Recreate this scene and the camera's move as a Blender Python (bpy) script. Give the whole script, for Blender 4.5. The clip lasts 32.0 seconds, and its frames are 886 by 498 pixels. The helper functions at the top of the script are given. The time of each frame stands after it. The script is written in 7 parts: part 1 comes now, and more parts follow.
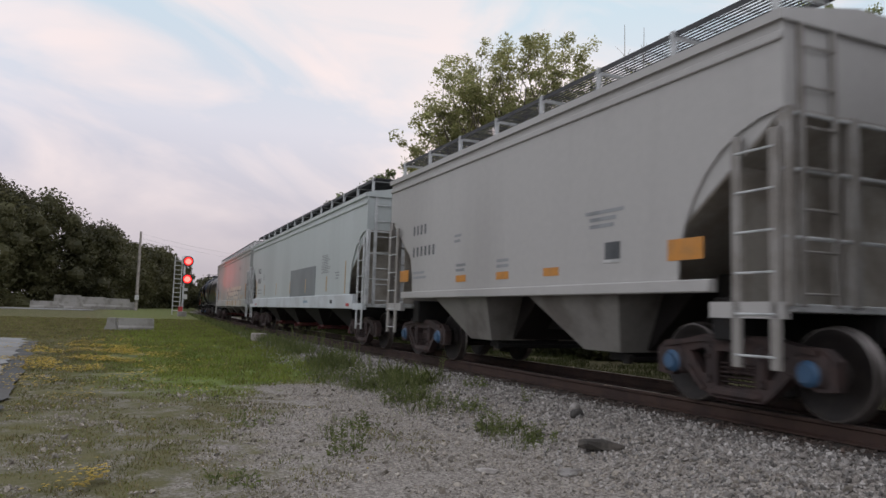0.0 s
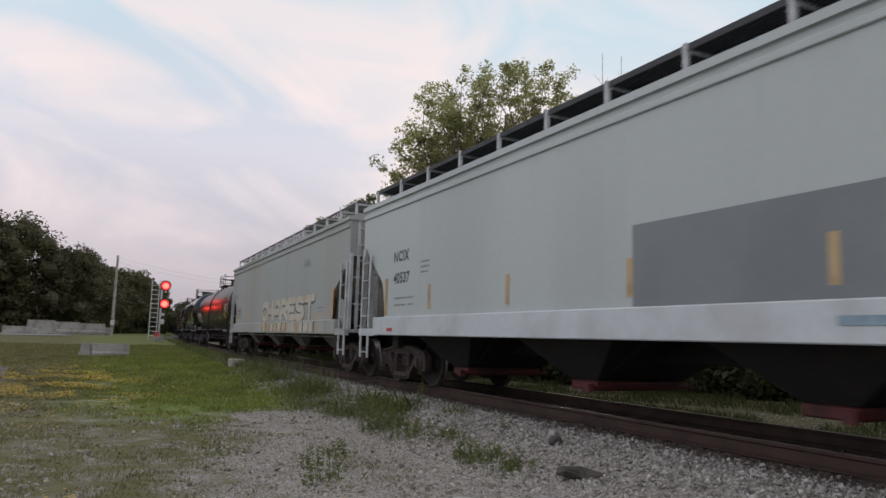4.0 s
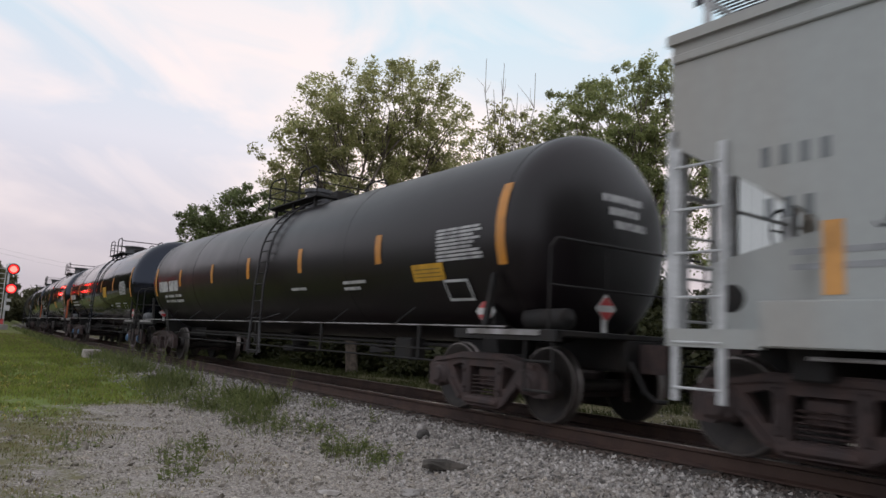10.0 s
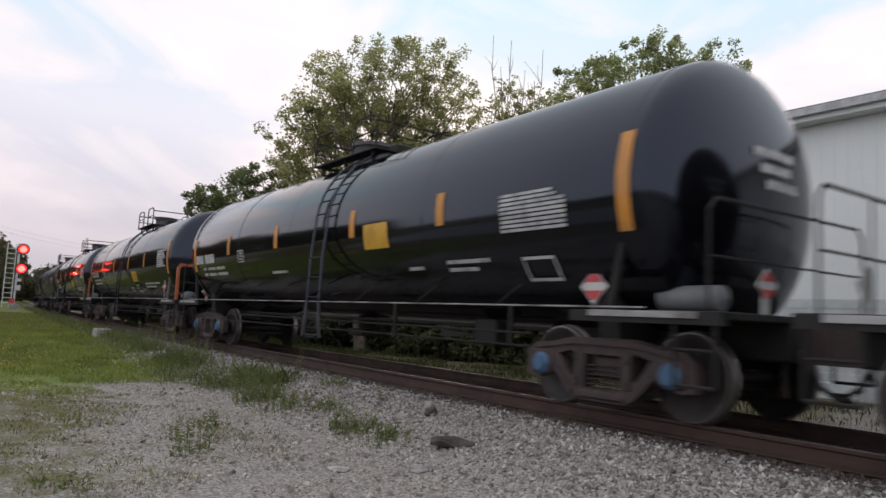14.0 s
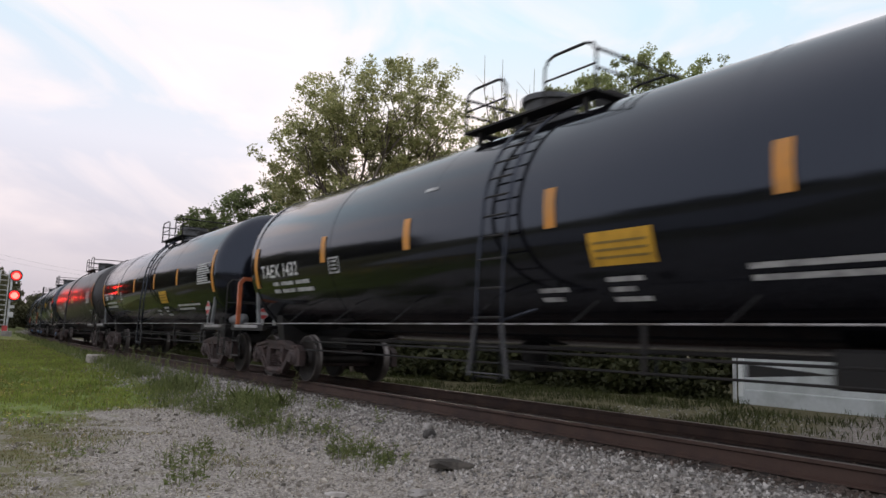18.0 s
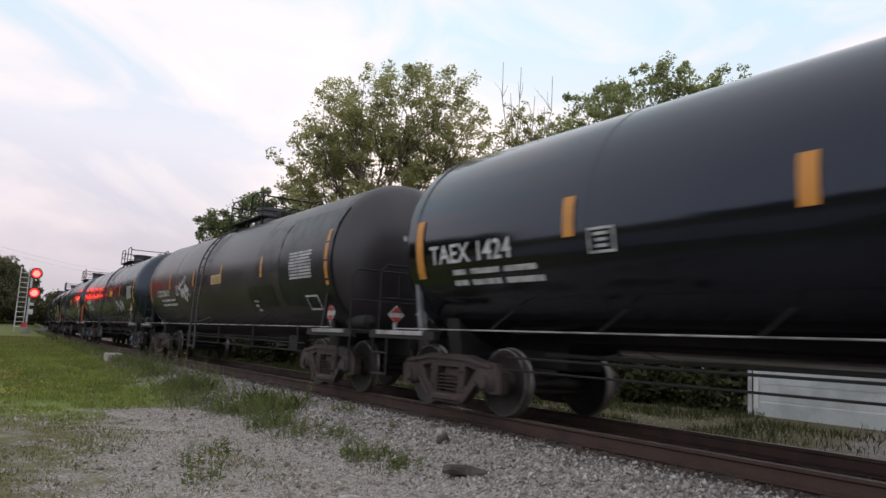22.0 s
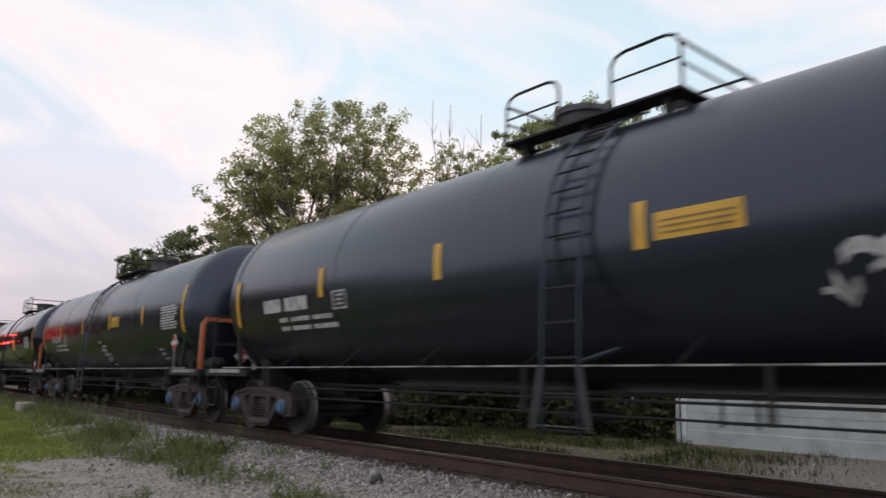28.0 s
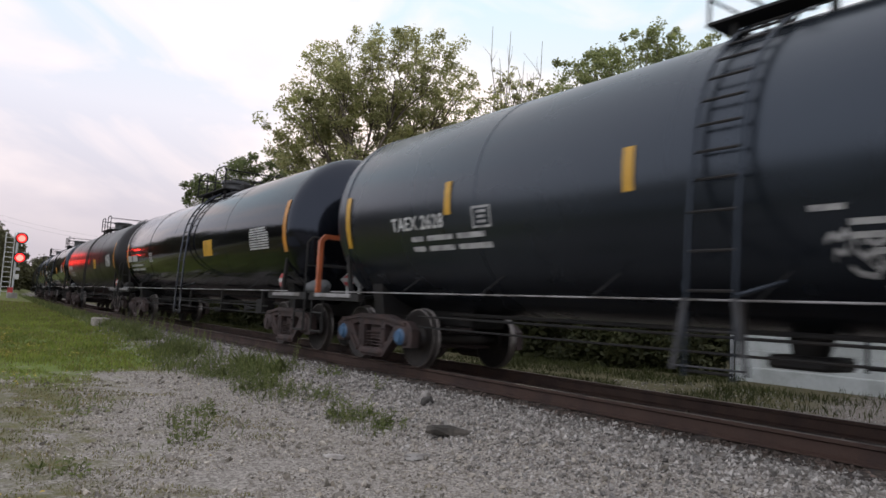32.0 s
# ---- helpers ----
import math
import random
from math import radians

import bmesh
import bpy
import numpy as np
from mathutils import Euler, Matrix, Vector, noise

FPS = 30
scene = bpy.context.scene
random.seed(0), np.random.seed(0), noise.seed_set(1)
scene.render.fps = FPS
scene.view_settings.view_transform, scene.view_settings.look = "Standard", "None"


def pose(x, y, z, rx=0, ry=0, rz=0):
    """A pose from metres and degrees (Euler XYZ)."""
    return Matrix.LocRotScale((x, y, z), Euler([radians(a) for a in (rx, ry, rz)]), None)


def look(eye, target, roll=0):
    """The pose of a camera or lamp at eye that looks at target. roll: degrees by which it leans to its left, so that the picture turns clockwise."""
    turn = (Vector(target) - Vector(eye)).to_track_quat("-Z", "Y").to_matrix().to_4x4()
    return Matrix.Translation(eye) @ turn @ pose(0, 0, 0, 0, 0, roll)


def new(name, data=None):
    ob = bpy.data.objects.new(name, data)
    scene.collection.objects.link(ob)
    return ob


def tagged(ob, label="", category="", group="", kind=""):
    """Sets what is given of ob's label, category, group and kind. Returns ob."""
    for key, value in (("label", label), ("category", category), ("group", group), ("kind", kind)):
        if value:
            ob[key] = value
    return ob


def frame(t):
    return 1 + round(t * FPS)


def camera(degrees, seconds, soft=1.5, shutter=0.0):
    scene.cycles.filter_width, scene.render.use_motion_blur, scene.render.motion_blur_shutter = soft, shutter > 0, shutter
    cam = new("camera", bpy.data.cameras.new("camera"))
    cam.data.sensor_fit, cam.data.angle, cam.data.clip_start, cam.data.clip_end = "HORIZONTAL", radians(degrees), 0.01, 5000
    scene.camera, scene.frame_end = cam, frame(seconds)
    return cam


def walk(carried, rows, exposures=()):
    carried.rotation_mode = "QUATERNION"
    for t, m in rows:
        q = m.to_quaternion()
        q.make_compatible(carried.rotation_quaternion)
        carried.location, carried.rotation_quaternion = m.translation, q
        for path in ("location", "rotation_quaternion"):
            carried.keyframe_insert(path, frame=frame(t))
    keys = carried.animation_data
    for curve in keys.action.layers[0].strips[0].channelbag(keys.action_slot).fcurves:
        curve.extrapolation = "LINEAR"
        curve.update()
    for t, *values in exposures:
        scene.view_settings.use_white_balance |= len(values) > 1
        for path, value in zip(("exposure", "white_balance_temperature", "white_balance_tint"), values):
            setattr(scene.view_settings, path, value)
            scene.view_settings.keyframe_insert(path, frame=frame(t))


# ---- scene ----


# ------------------------------------------------------------------ camera
cam = camera(63.35, 32.0, soft=1.5, shutter=0.5)
# seconds, x, y, z, heading to the left of +y, tilt up, lean to the left
PATH = [
    (0, -0.032, 0.014, 0.935, -24.84, 5.16, 1.70),
    (0.5, -0.022, 0.013, 0.939, -24.89, 5.57, 2.10),
    (1, -0.023, 0.005, 0.937, -23.72, 5.56, 1.22),
    (1.5, -0.010, 0.006, 0.948, -22.32, 5.32, 1.44),
    (2, -0.014, 0.011, 0.937, -23.15, 5.57, 1.51),
    (2.5, -0.020, 0.018, 0.948, -22.51, 5.29, 1.06),
    (3, -0.006, 0.021, 0.951, -23.19, 5.38, 1.28),
    (3.5, -0.001, 0.017, 0.952, -24.84, 6.89, 1.40),
    (5.5, 0.007, -0.002, 0.943, -28.43, 7.08, 1.92),
    (6, 0.012, 0.000, 0.952, -28.80, 6.98, 1.85),
    (6.5, 0.017, -0.008, 0.939, -31.20, 6.75, 2.00),
    (7, 0.005, -0.015, 0.931, -34.12, 6.62, 1.83),
    (7.5, -0.000, -0.011, 0.939, -34.74, 6.30, 2.15),
    (8, 0.006, -0.013, 0.934, -34.23, 6.69, 2.26),
    (8.5, 0.000, -0.013, 0.925, -34.50, 7.04, 2.82),
    (9, 0.005, -0.014, 0.928, -34.23, 6.54, 1.95),
    (9.5, 0.017, -0.007, 0.931, -33.51, 5.92, 1.28),
    (10, 0.014, -0.009, 0.912, -36.07, 7.35, 3.01),
    (10.5, 0.008, 0.001, 0.918, -36.26, 7.01, 2.63),
    (11, 0.016, 0.015, 0.939, -35.67, 5.92, 2.86),
    (11.5, 0.013, 0.010, 0.918, -35.91, 6.45, 2.46),
    (12, 0.009, 0.001, 0.899, -36.24, 5.88, 3.14),
    (12.5, 0.014, -0.007, 0.914, -35.91, 5.99, 3.25),
    (13, 0.004, -0.022, 0.909, -36.32, 6.61, 3.56),
    (13.5, 0.002, -0.018, 0.923, -36.75, 6.73, 3.48),
    (14, 0.008, -0.011, 0.910, -35.59, 5.64, 2.89),
    (14.5, 0.031, 0.003, 0.924, -35.18, 5.90, 2.41),
    (16.5, 0.029, 0.020, 0.925, -35.39, 6.93, 1.83),
    (17, 0.029, 0.027, 0.918, -35.47, 7.13, 1.46),
    (17.5, 0.030, 0.034, 0.917, -36.82, 6.81, 1.56),
    (18, 0.034, 0.035, 0.920, -35.93, 7.19, 1.89),
    (18.5, 0.030, 0.038, 0.918, -36.28, 6.51, 1.01),
    (19, 0.026, 0.042, 0.911, -37.78, 6.54, 0.95),
    (19.5, 0.020, 0.035, 0.906, -38.39, 7.18, 1.18),
    (20, -0.002, 0.025, 0.908, -36.47, 6.60, 1.93),
    (20.5, -0.012, 0.027, 0.911, -35.72, 6.69, 2.05),
    (21, -0.007, 0.014, 0.922, -36.07, 7.13, 2.60),
    (21.5, -0.021, 0.004, 0.927, -35.88, 7.29, 2.61),
    (22, -0.025, -0.011, 0.936, -34.72, 7.51, 3.00),
    (22.5, -0.011, -0.038, 0.909, -36.23, 7.80, 3.55),
    (23, -0.033, -0.019, 0.936, -38.74, 7.55, 2.66),
    (23.5, -0.049, -0.007, 0.937, -39.85, 7.94, 3.41),
    (24, -0.061, 0.009, 0.917, -40.45, 8.45, 4.21),
    (24.5, -0.036, 0.018, 0.918, -40.61, 8.69, 3.87),
    (26.5, -0.010, 0.004, 0.938, -41.87, 9.56, 2.52),
    (27, -0.001, -0.002, 0.941, -41.94, 10.05, 2.98),
    (27.5, 0.005, -0.008, 0.936, -41.51, 10.80, 2.14),
    (28, 0.001, -0.009, 0.922, -40.02, 10.64, 1.33),
    (28.5, -0.004, 0.004, 0.922, -35.30, 9.42, 1.27),
    (29, -0.016, 0.014, 0.925, -33.01, 10.31, 0.74),
    (29.5, 0.002, -0.010, 0.925, -32.53, 10.47, 1.60),
    (30, 0.013, -0.029, 0.919, -32.13, 9.86, 2.10),
    (30.5, 0.015, -0.036, 0.902, -32.80, 8.66, 2.52),
    (31, 0.022, -0.044, 0.899, -35.48, 5.96, 2.94),
    (31.5, 0.016, -0.047, 0.904, -36.14, 5.67, 2.96),
    (32, 0.008, -0.056, 0.897, -35.72, 4.96, 3.18),
]


def cam_pose(x, y, z, yaw, tilt, lean):
    return pose(x, y, z, 90 + tilt, 0, yaw) @ pose(0, 0, 0, 0, 0, lean)


walk(cam, [(r[0], cam_pose(*r[1:])) for r in PATH], exposures=[(0, -0.12), (2, -0.14), (7, -0.15), (9, -0.10), (12, 0.14), (27, 0.12), (28.5, 0.04), (30.3, 0.0), (31.3, 0.16), (32, 0.18)])

# ------------------------------------------------------------------ the track's line and the train's way along it
TRACK_X, BEND = 7.21, 0.00105
TRAIN = (-83.55, -73.69, -63.73, -53.60, -43.35, -32.95, -22.25, -11.24, 0.00, 11.53, 23.28, 34.97, 45.80, 56.41, 66.84, 76.90, 86.72)


def train_way(t):
    """How far the train has come at t seconds, from knots two seconds apart."""
    i = max(0, min(15, int(t // 2)))
    u = t / 2 - i
    e = (2 * TRAIN[0] - TRAIN[1],) + TRAIN + (2 * TRAIN[-1] - TRAIN[-2],)
    a, b, c, d = e[i:i + 4]
    return b + 0.5 * u * (c - a + u * (2 * a - 5 * b + 4 * c - d + u * (3 * (b - c) + d - a)))


def on_track(s, lat=0.0, z=0.0):
    """A place s metres along the track, lat metres from its middle line towards the camera's side."""
    th = BEND * s
    return Vector((TRACK_X + BEND * s * s / 2 - lat * math.cos(th), s + lat * math.sin(th), z))


def track_pose(s, lat=0.0, z=0.0):
    return Matrix.Translation(on_track(s, lat, z)) @ pose(0, 0, 0, 0, 0, -math.degrees(BEND * s))


def ease(a, b, v):
    u = max(0.0, min(1.0, (v - a) / (b - a)))
    return u * u * (3 - 2 * u)


def ground_z(x, y):
    """The height of the ground sheet; the rails' top is at 0."""
    e = TRACK_X + BEND * y * y / 2 - x
    rise = 0.85 * ease(8, 75, y) + 0.35 * ease(70, 160, y)
    low = -0.50 + rise
    far = -0.42 + 0.3 * ease(15, 90, y)
    side = low if e > 0 else far
    bed = -0.20
    k = ease(1.5, 3.6, abs(e))
    z = bed * (1 - k) + side * k
    if abs(e) > 2.2:
        z += 0.035 * noise.noise(Vector((x * 0.35, y * 0.35, 0))) * ease(2.2, 4, abs(e))
        z += 0.012 * noise.noise(Vector((x * 1.7, y * 1.7, 3)))
    return z


# ------------------------------------------------------------------ sky and light
world = bpy.data.worlds.new("sky")
scene.world = world
world.use_nodes = True
wn, wl = world.node_tree.nodes, world.node_tree.links
wn.clear()
sky = wn.new("ShaderNodeTexSky")
sky.sky_type, sky.sun_disc = "NISHITA", False
sky.sun_elevation, sky.sun_rotation = radians(7), radians(38)
sky.air_density, sky.dust_density, sky.ozone_density = 1.0, 1.5, 2.0
bg_sky, bg_cloud = wn.new("ShaderNodeBackground"), wn.new("ShaderNodeBackground")
bg_sky.inputs[1].default_value = 0.10
bg_cloud.inputs[1].default_value = 1.19
coord, split, streaks = wn.new("ShaderNodeTexCoord"), wn.new("ShaderNodeSeparateXYZ"), wn.new("ShaderNodeCombineXYZ")
# cloud streaks drawn out along one slanting line of the sky
for k, (axis, stretch) in enumerate((((0.79, -0.55, -0.26), 1.5), ((0.21, -0.15, 0.97), 3.4), ((0.57, 0.82, 0.0), 1.5))):
    dot = wn.new("ShaderNodeVectorMath")
    dot.operation = "DOT_PRODUCT"
    dot.inputs[1].default_value = [v * stretch for v in axis]
    wl.new(coord.outputs["Generated"], dot.inputs[0])
    wl.new(dot.outputs["Value"], streaks.inputs[k])
cloud = wn.new("ShaderNodeTexNoise")
cloud.inputs["Scale"].default_value, cloud.inputs["Detail"].default_value = 2.0, 6
cloud.inputs["Roughness"].default_value, cloud.inputs["Distortion"].default_value = 0.50, 0.7
ramp = wn.new("ShaderNodeValToRGB")
ramp.color_ramp.elements[0].position, ramp.color_ramp.elements[1].position = 0.43, 0.60
ramp.color_ramp.elements[0].color, ramp.color_ramp.elements[1].color = (0.0, 0.0, 0.0, 1), (0.9, 0.9, 0.9, 1)
height = wn.new("ShaderNodeValToRGB")
SKY_STEPS = ((0.0, (0.44, 0.41, 0.48)), (0.10, (0.52, 0.48, 0.56)), (0.24, (0.70, 0.69, 0.77)), (0.42, (0.58, 0.73, 0.83)), (0.7, (0.58, 0.65, 0.72)), (1.0, (0.53, 0.60, 0.67)))
for i, (at_z, col) in enumerate(SKY_STEPS):
    el = height.color_ramp.elements[i] if i < 2 else height.color_ramp.elements.new(at_z)
    if i == 1:
        height.color_ramp.elements[1].position = at_z
    el.color = (*col, 1)
veil = wn.new("ShaderNodeMix")
veil.data_type = "RGBA"
veil.inputs["B"].default_value = (0.98, 0.83, 0.81, 1)
wmix, wout = wn.new("ShaderNodeMixShader"), wn.new("ShaderNodeOutputWorld")
wl.new(coord.outputs["Generated"], split.inputs[0])
wl.new(split.outputs["Z"], height.inputs[0])
wl.new(streaks.outputs[0], cloud.inputs["Vector"])
wl.new(cloud.outputs["Fac"], ramp.inputs[0])
thin, cover = wn.new("ShaderNodeMapRange"), wn.new("ShaderNodeMath")
thin.inputs["From Min"].default_value, thin.inputs["From Max"].default_value = 0.30, 0.68
thin.inputs["To Min"].default_value, thin.inputs["To Max"].default_value = 1.0, 0.25
cover.operation = "MULTIPLY"
low = wn.new("ShaderNodeMapRange")
low.inputs["From Min"].default_value, low.inputs["From Max"].default_value = 0.05, 0.22
clear = wn.new("ShaderNodeMath")
clear.operation = "MULTIPLY"
wl.new(split.outputs["Z"], low.inputs["Value"])
wl.new(low.outputs[0], clear.inputs[0])
wl.new(cover.outputs[0], clear.inputs[1])
wl.new(split.outputs["Z"], thin.inputs["Value"])
wl.new(ramp.outputs[0], cover.inputs[0])
wl.new(thin.outputs[0], cover.inputs[1])
wl.new(clear.outputs[0], veil.inputs["Factor"])
wl.new(height.outputs[0], veil.inputs["A"])
wl.new(sky.outputs[0], bg_sky.inputs[0])
# the open sky overhead and behind is brighter than the hazy part above the line
away, turn, dusk = wn.new("ShaderNodeVectorMath"), wn.new("ShaderNodeMapRange"), wn.new("ShaderNodeMix")
away.operation = "DOT_PRODUCT"
away.inputs[1].default_value = (-0.60, -0.80, 0.0)
turn.inputs["From Min"].default_value, turn.inputs["From Max"].default_value = -0.74, -0.20
dusk.data_type = "RGBA"
dusk.inputs["B"].default_value = (0.95, 0.96, 1.05, 1)
wl.new(coord.outputs["Generated"], away.inputs[0])
wl.new(away.outputs["Value"], turn.inputs["Value"])
wl.new(turn.outputs[0], dusk.inputs["Factor"])
wl.new(veil.outputs["Result"], dusk.inputs["A"])
wl.new(dusk.outputs["Result"], bg_cloud.inputs[0])
wmix.inputs[0].default_value = 0.9
wl.new(bg_sky.outputs[0], wmix.inputs[1])
wl.new(bg_cloud.outputs[0], wmix.inputs[2])
wl.new(wmix.outputs[0], wout.inputs[0])

sun = new("sun", bpy.data.lights.new("sun", "SUN"))
sun.data.energy, sun.data.angle, sun.data.color = 0.4, radians(18), (1.0, 0.84, 0.72)
sun.matrix_world = look((math.sin(radians(38)) * 50, math.cos(radians(38)) * 50, 50 * math.tan(radians(7))), (0, 0, 0))


# ------------------------------------------------------------------ materials
def material(name, base, rough=0.6, metal=0.0, spot=None, spot_scale=3.0, grain=40.0, grain_amount=0.25, bump=0.15,
             spot_range=(0.45, 0.62), per_piece=0.0, streak=0.0, spec=0.5, rough_vary=0.12, bump_scale=None, tint=None):
    """A surface with two scales of variation: spots or stains of a second colour, and a fine grain with relief."""
    m = bpy.data.materials.new(name)
    m.use_nodes = True
    n, l = m.node_tree.nodes, m.node_tree.links
    b = n["Principled BSDF"]
    b.inputs["Metallic"].default_value = metal
    b.inputs["Specular IOR Level"].default_value = spec
    if tint:
        b.inputs["Specular Tint"].default_value = (*tint, 1)
    tc = n.new("ShaderNodeTexCoord")
    mp = n.new("ShaderNodeMapping")
    l.new(tc.outputs["Object"], mp.inputs[0])
    mp.inputs["Scale"].default_value = (1, 1, 1 if not streak else 1 - streak)
    big, small = n.new("ShaderNodeTexNoise"), n.new("ShaderNodeTexNoise")
    big.inputs["Scale"].default_value, big.inputs["Detail"].default_value = spot_scale, 5
    small.inputs["Scale"].default_value, small.inputs["Detail"].default_value = grain, 4
    l.new(mp.outputs[0], big.inputs["Vector"])
    l.new(tc.outputs["Object"], small.inputs["Vector"])
    cr = n.new("ShaderNodeMapRange")
    cr.inputs["From Min"].default_value, cr.inputs["From Max"].default_value = spot_range
    l.new(big.outputs["Fac"], cr.inputs["Value"])
    mix = n.new("ShaderNodeMix")
    mix.data_type = "RGBA"
    mix.inputs["A"].default_value = (*base, 1)
    mix.inputs["B"].default_value = (*(spot or [c * 0.75 for c in base]), 1)
    l.new(cr.outputs[0], mix.inputs["Factor"])
    g = n.new("ShaderNodeMapRange")
    g.inputs["To Min"].default_value, g.inputs["To Max"].default_value = 1 - grain_amount, 1 + grain_amount
    l.new(small.outputs["Fac"], g.inputs["Value"])
    mul = n.new("ShaderNodeVectorMath")
    mul.operation = "SCALE"
    l.new(mix.outputs["Result"], mul.inputs[0])
    value = g.outputs[0]
    if per_piece:
        info = n.new("ShaderNodeObjectInfo")
        geo = n.new("ShaderNodeNewGeometry")
        add = n.new("ShaderNodeMath")
        add.operation = "ADD"
        l.new(info.outputs["Random"], add.inputs[0])
        l.new(geo.outputs["Random Per Island"], add.inputs[1])
        fr = n.new("ShaderNodeMath")
        fr.operation = "FRACT"
        l.new(add.outputs[0], fr.inputs[0])
        pr = n.new("ShaderNodeMapRange")
        pr.inputs["To Min"].default_value, pr.inputs["To Max"].default_value = 1 - per_piece, 1 + per_piece
        l.new(fr.outputs[0], pr.inputs["Value"])
        pm = n.new("ShaderNodeMath")
        pm.operation = "MULTIPLY"
        l.new(value, pm.inputs[0])
        l.new(pr.outputs[0], pm.inputs[1])
        value = pm.outputs[0]
    l.new(value, mul.inputs["Scale"])
    l.new(mul.outputs[0], b.inputs["Base Color"])
    rr = n.new("ShaderNodeMapRange")
    rr.inputs["To Min"].default_value, rr.inputs["To Max"].default_value = max(0.02, rough - rough_vary), min(1, rough + rough_vary)
    l.new(big.outputs["Fac"], rr.inputs["Value"])
    l.new(rr.outputs[0], b.inputs["Roughness"])
    if bump:
        bp = n.new("ShaderNodeBump")
        bp.inputs["Strength"].default_value, bp.inputs["Distance"].default_value = bump, 0.01
        src = small
        if bump_scale:
            src = n.new("ShaderNodeTexNoise")
            src.inputs["Scale"].default_value = bump_scale
            l.new(tc.outputs["Object"], src.inputs["Vector"])
        l.new(src.outputs["Fac"], bp.inputs["Height"])
        l.new(bp.outputs[0], b.inputs["Normal"])
    return m


def glow(name, color, strength):
    m = bpy.data.materials.new(name)
    m.use_nodes = True
    b = m.node_tree.nodes["Principled BSDF"]
    b.inputs["Base Color"].default_value = (*color, 1)
    b.inputs["Emission Color"].default_value = (*color, 1)
    b.inputs["Emission Strength"].default_value = strength
    return m


def leafy(name, base, other, thin=0.35, clump=0.9, uneven=0.3):
    """Leaves: two greens by leaf, lighter and darker clumps, some light through them."""
    m = bpy.data.materials.new(name)
    m.use_nodes = True
    n, l = m.node_tree.nodes, m.node_tree.links
    b = n["Principled BSDF"]
    geo, mix = n.new("ShaderNodeNewGeometry"), n.new("ShaderNodeMix")
    mix.data_type = "RGBA"
    mix.inputs["A"].default_value, mix.inputs["B"].default_value = (*base, 1), (*other, 1)
    l.new(geo.outputs["Random Per Island"], mix.inputs["Factor"])
    tc, wide, span, tone = n.new("ShaderNodeTexCoord"), n.new("ShaderNodeTexNoise"), n.new("ShaderNodeMapRange"), n.new("ShaderNodeVectorMath")
    wide.inputs["Scale"].default_value, wide.inputs["Detail"].default_value = clump, 3
    span.inputs["From Min"].default_value, span.inputs["From Max"].default_value = 0.32, 0.68
    span.inputs["To Min"].default_value, span.inputs["To Max"].default_value = 1 - uneven, 1 + uneven
    tone.operation = "SCALE"
    l.new(tc.outputs["Object"], wide.inputs["Vector"])
    l.new(wide.outputs["Fac"], span.inputs["Value"])
    l.new(mix.outputs["Result"], tone.inputs[0])
    l.new(span.outputs[0], tone.inputs["Scale"])
    l.new(tone.outputs[0], b.inputs["Base Color"])
    b.inputs["Roughness"].default_value = 0.55
    b.inputs["Specular IOR Level"].default_value = 0.25
    tr, ms = n.new("ShaderNodeBsdfTranslucent"), n.new("ShaderNodeMixShader")
    l.new(tone.outputs[0], tr.inputs["Color"])
    ms.inputs[0].default_value = thin
    l.new(b.outputs[0], ms.inputs[1])
    l.new(tr.outputs[0], ms.inputs[2])
    l.new(ms.outputs[0], n["Material Output"].inputs[0])
    return m


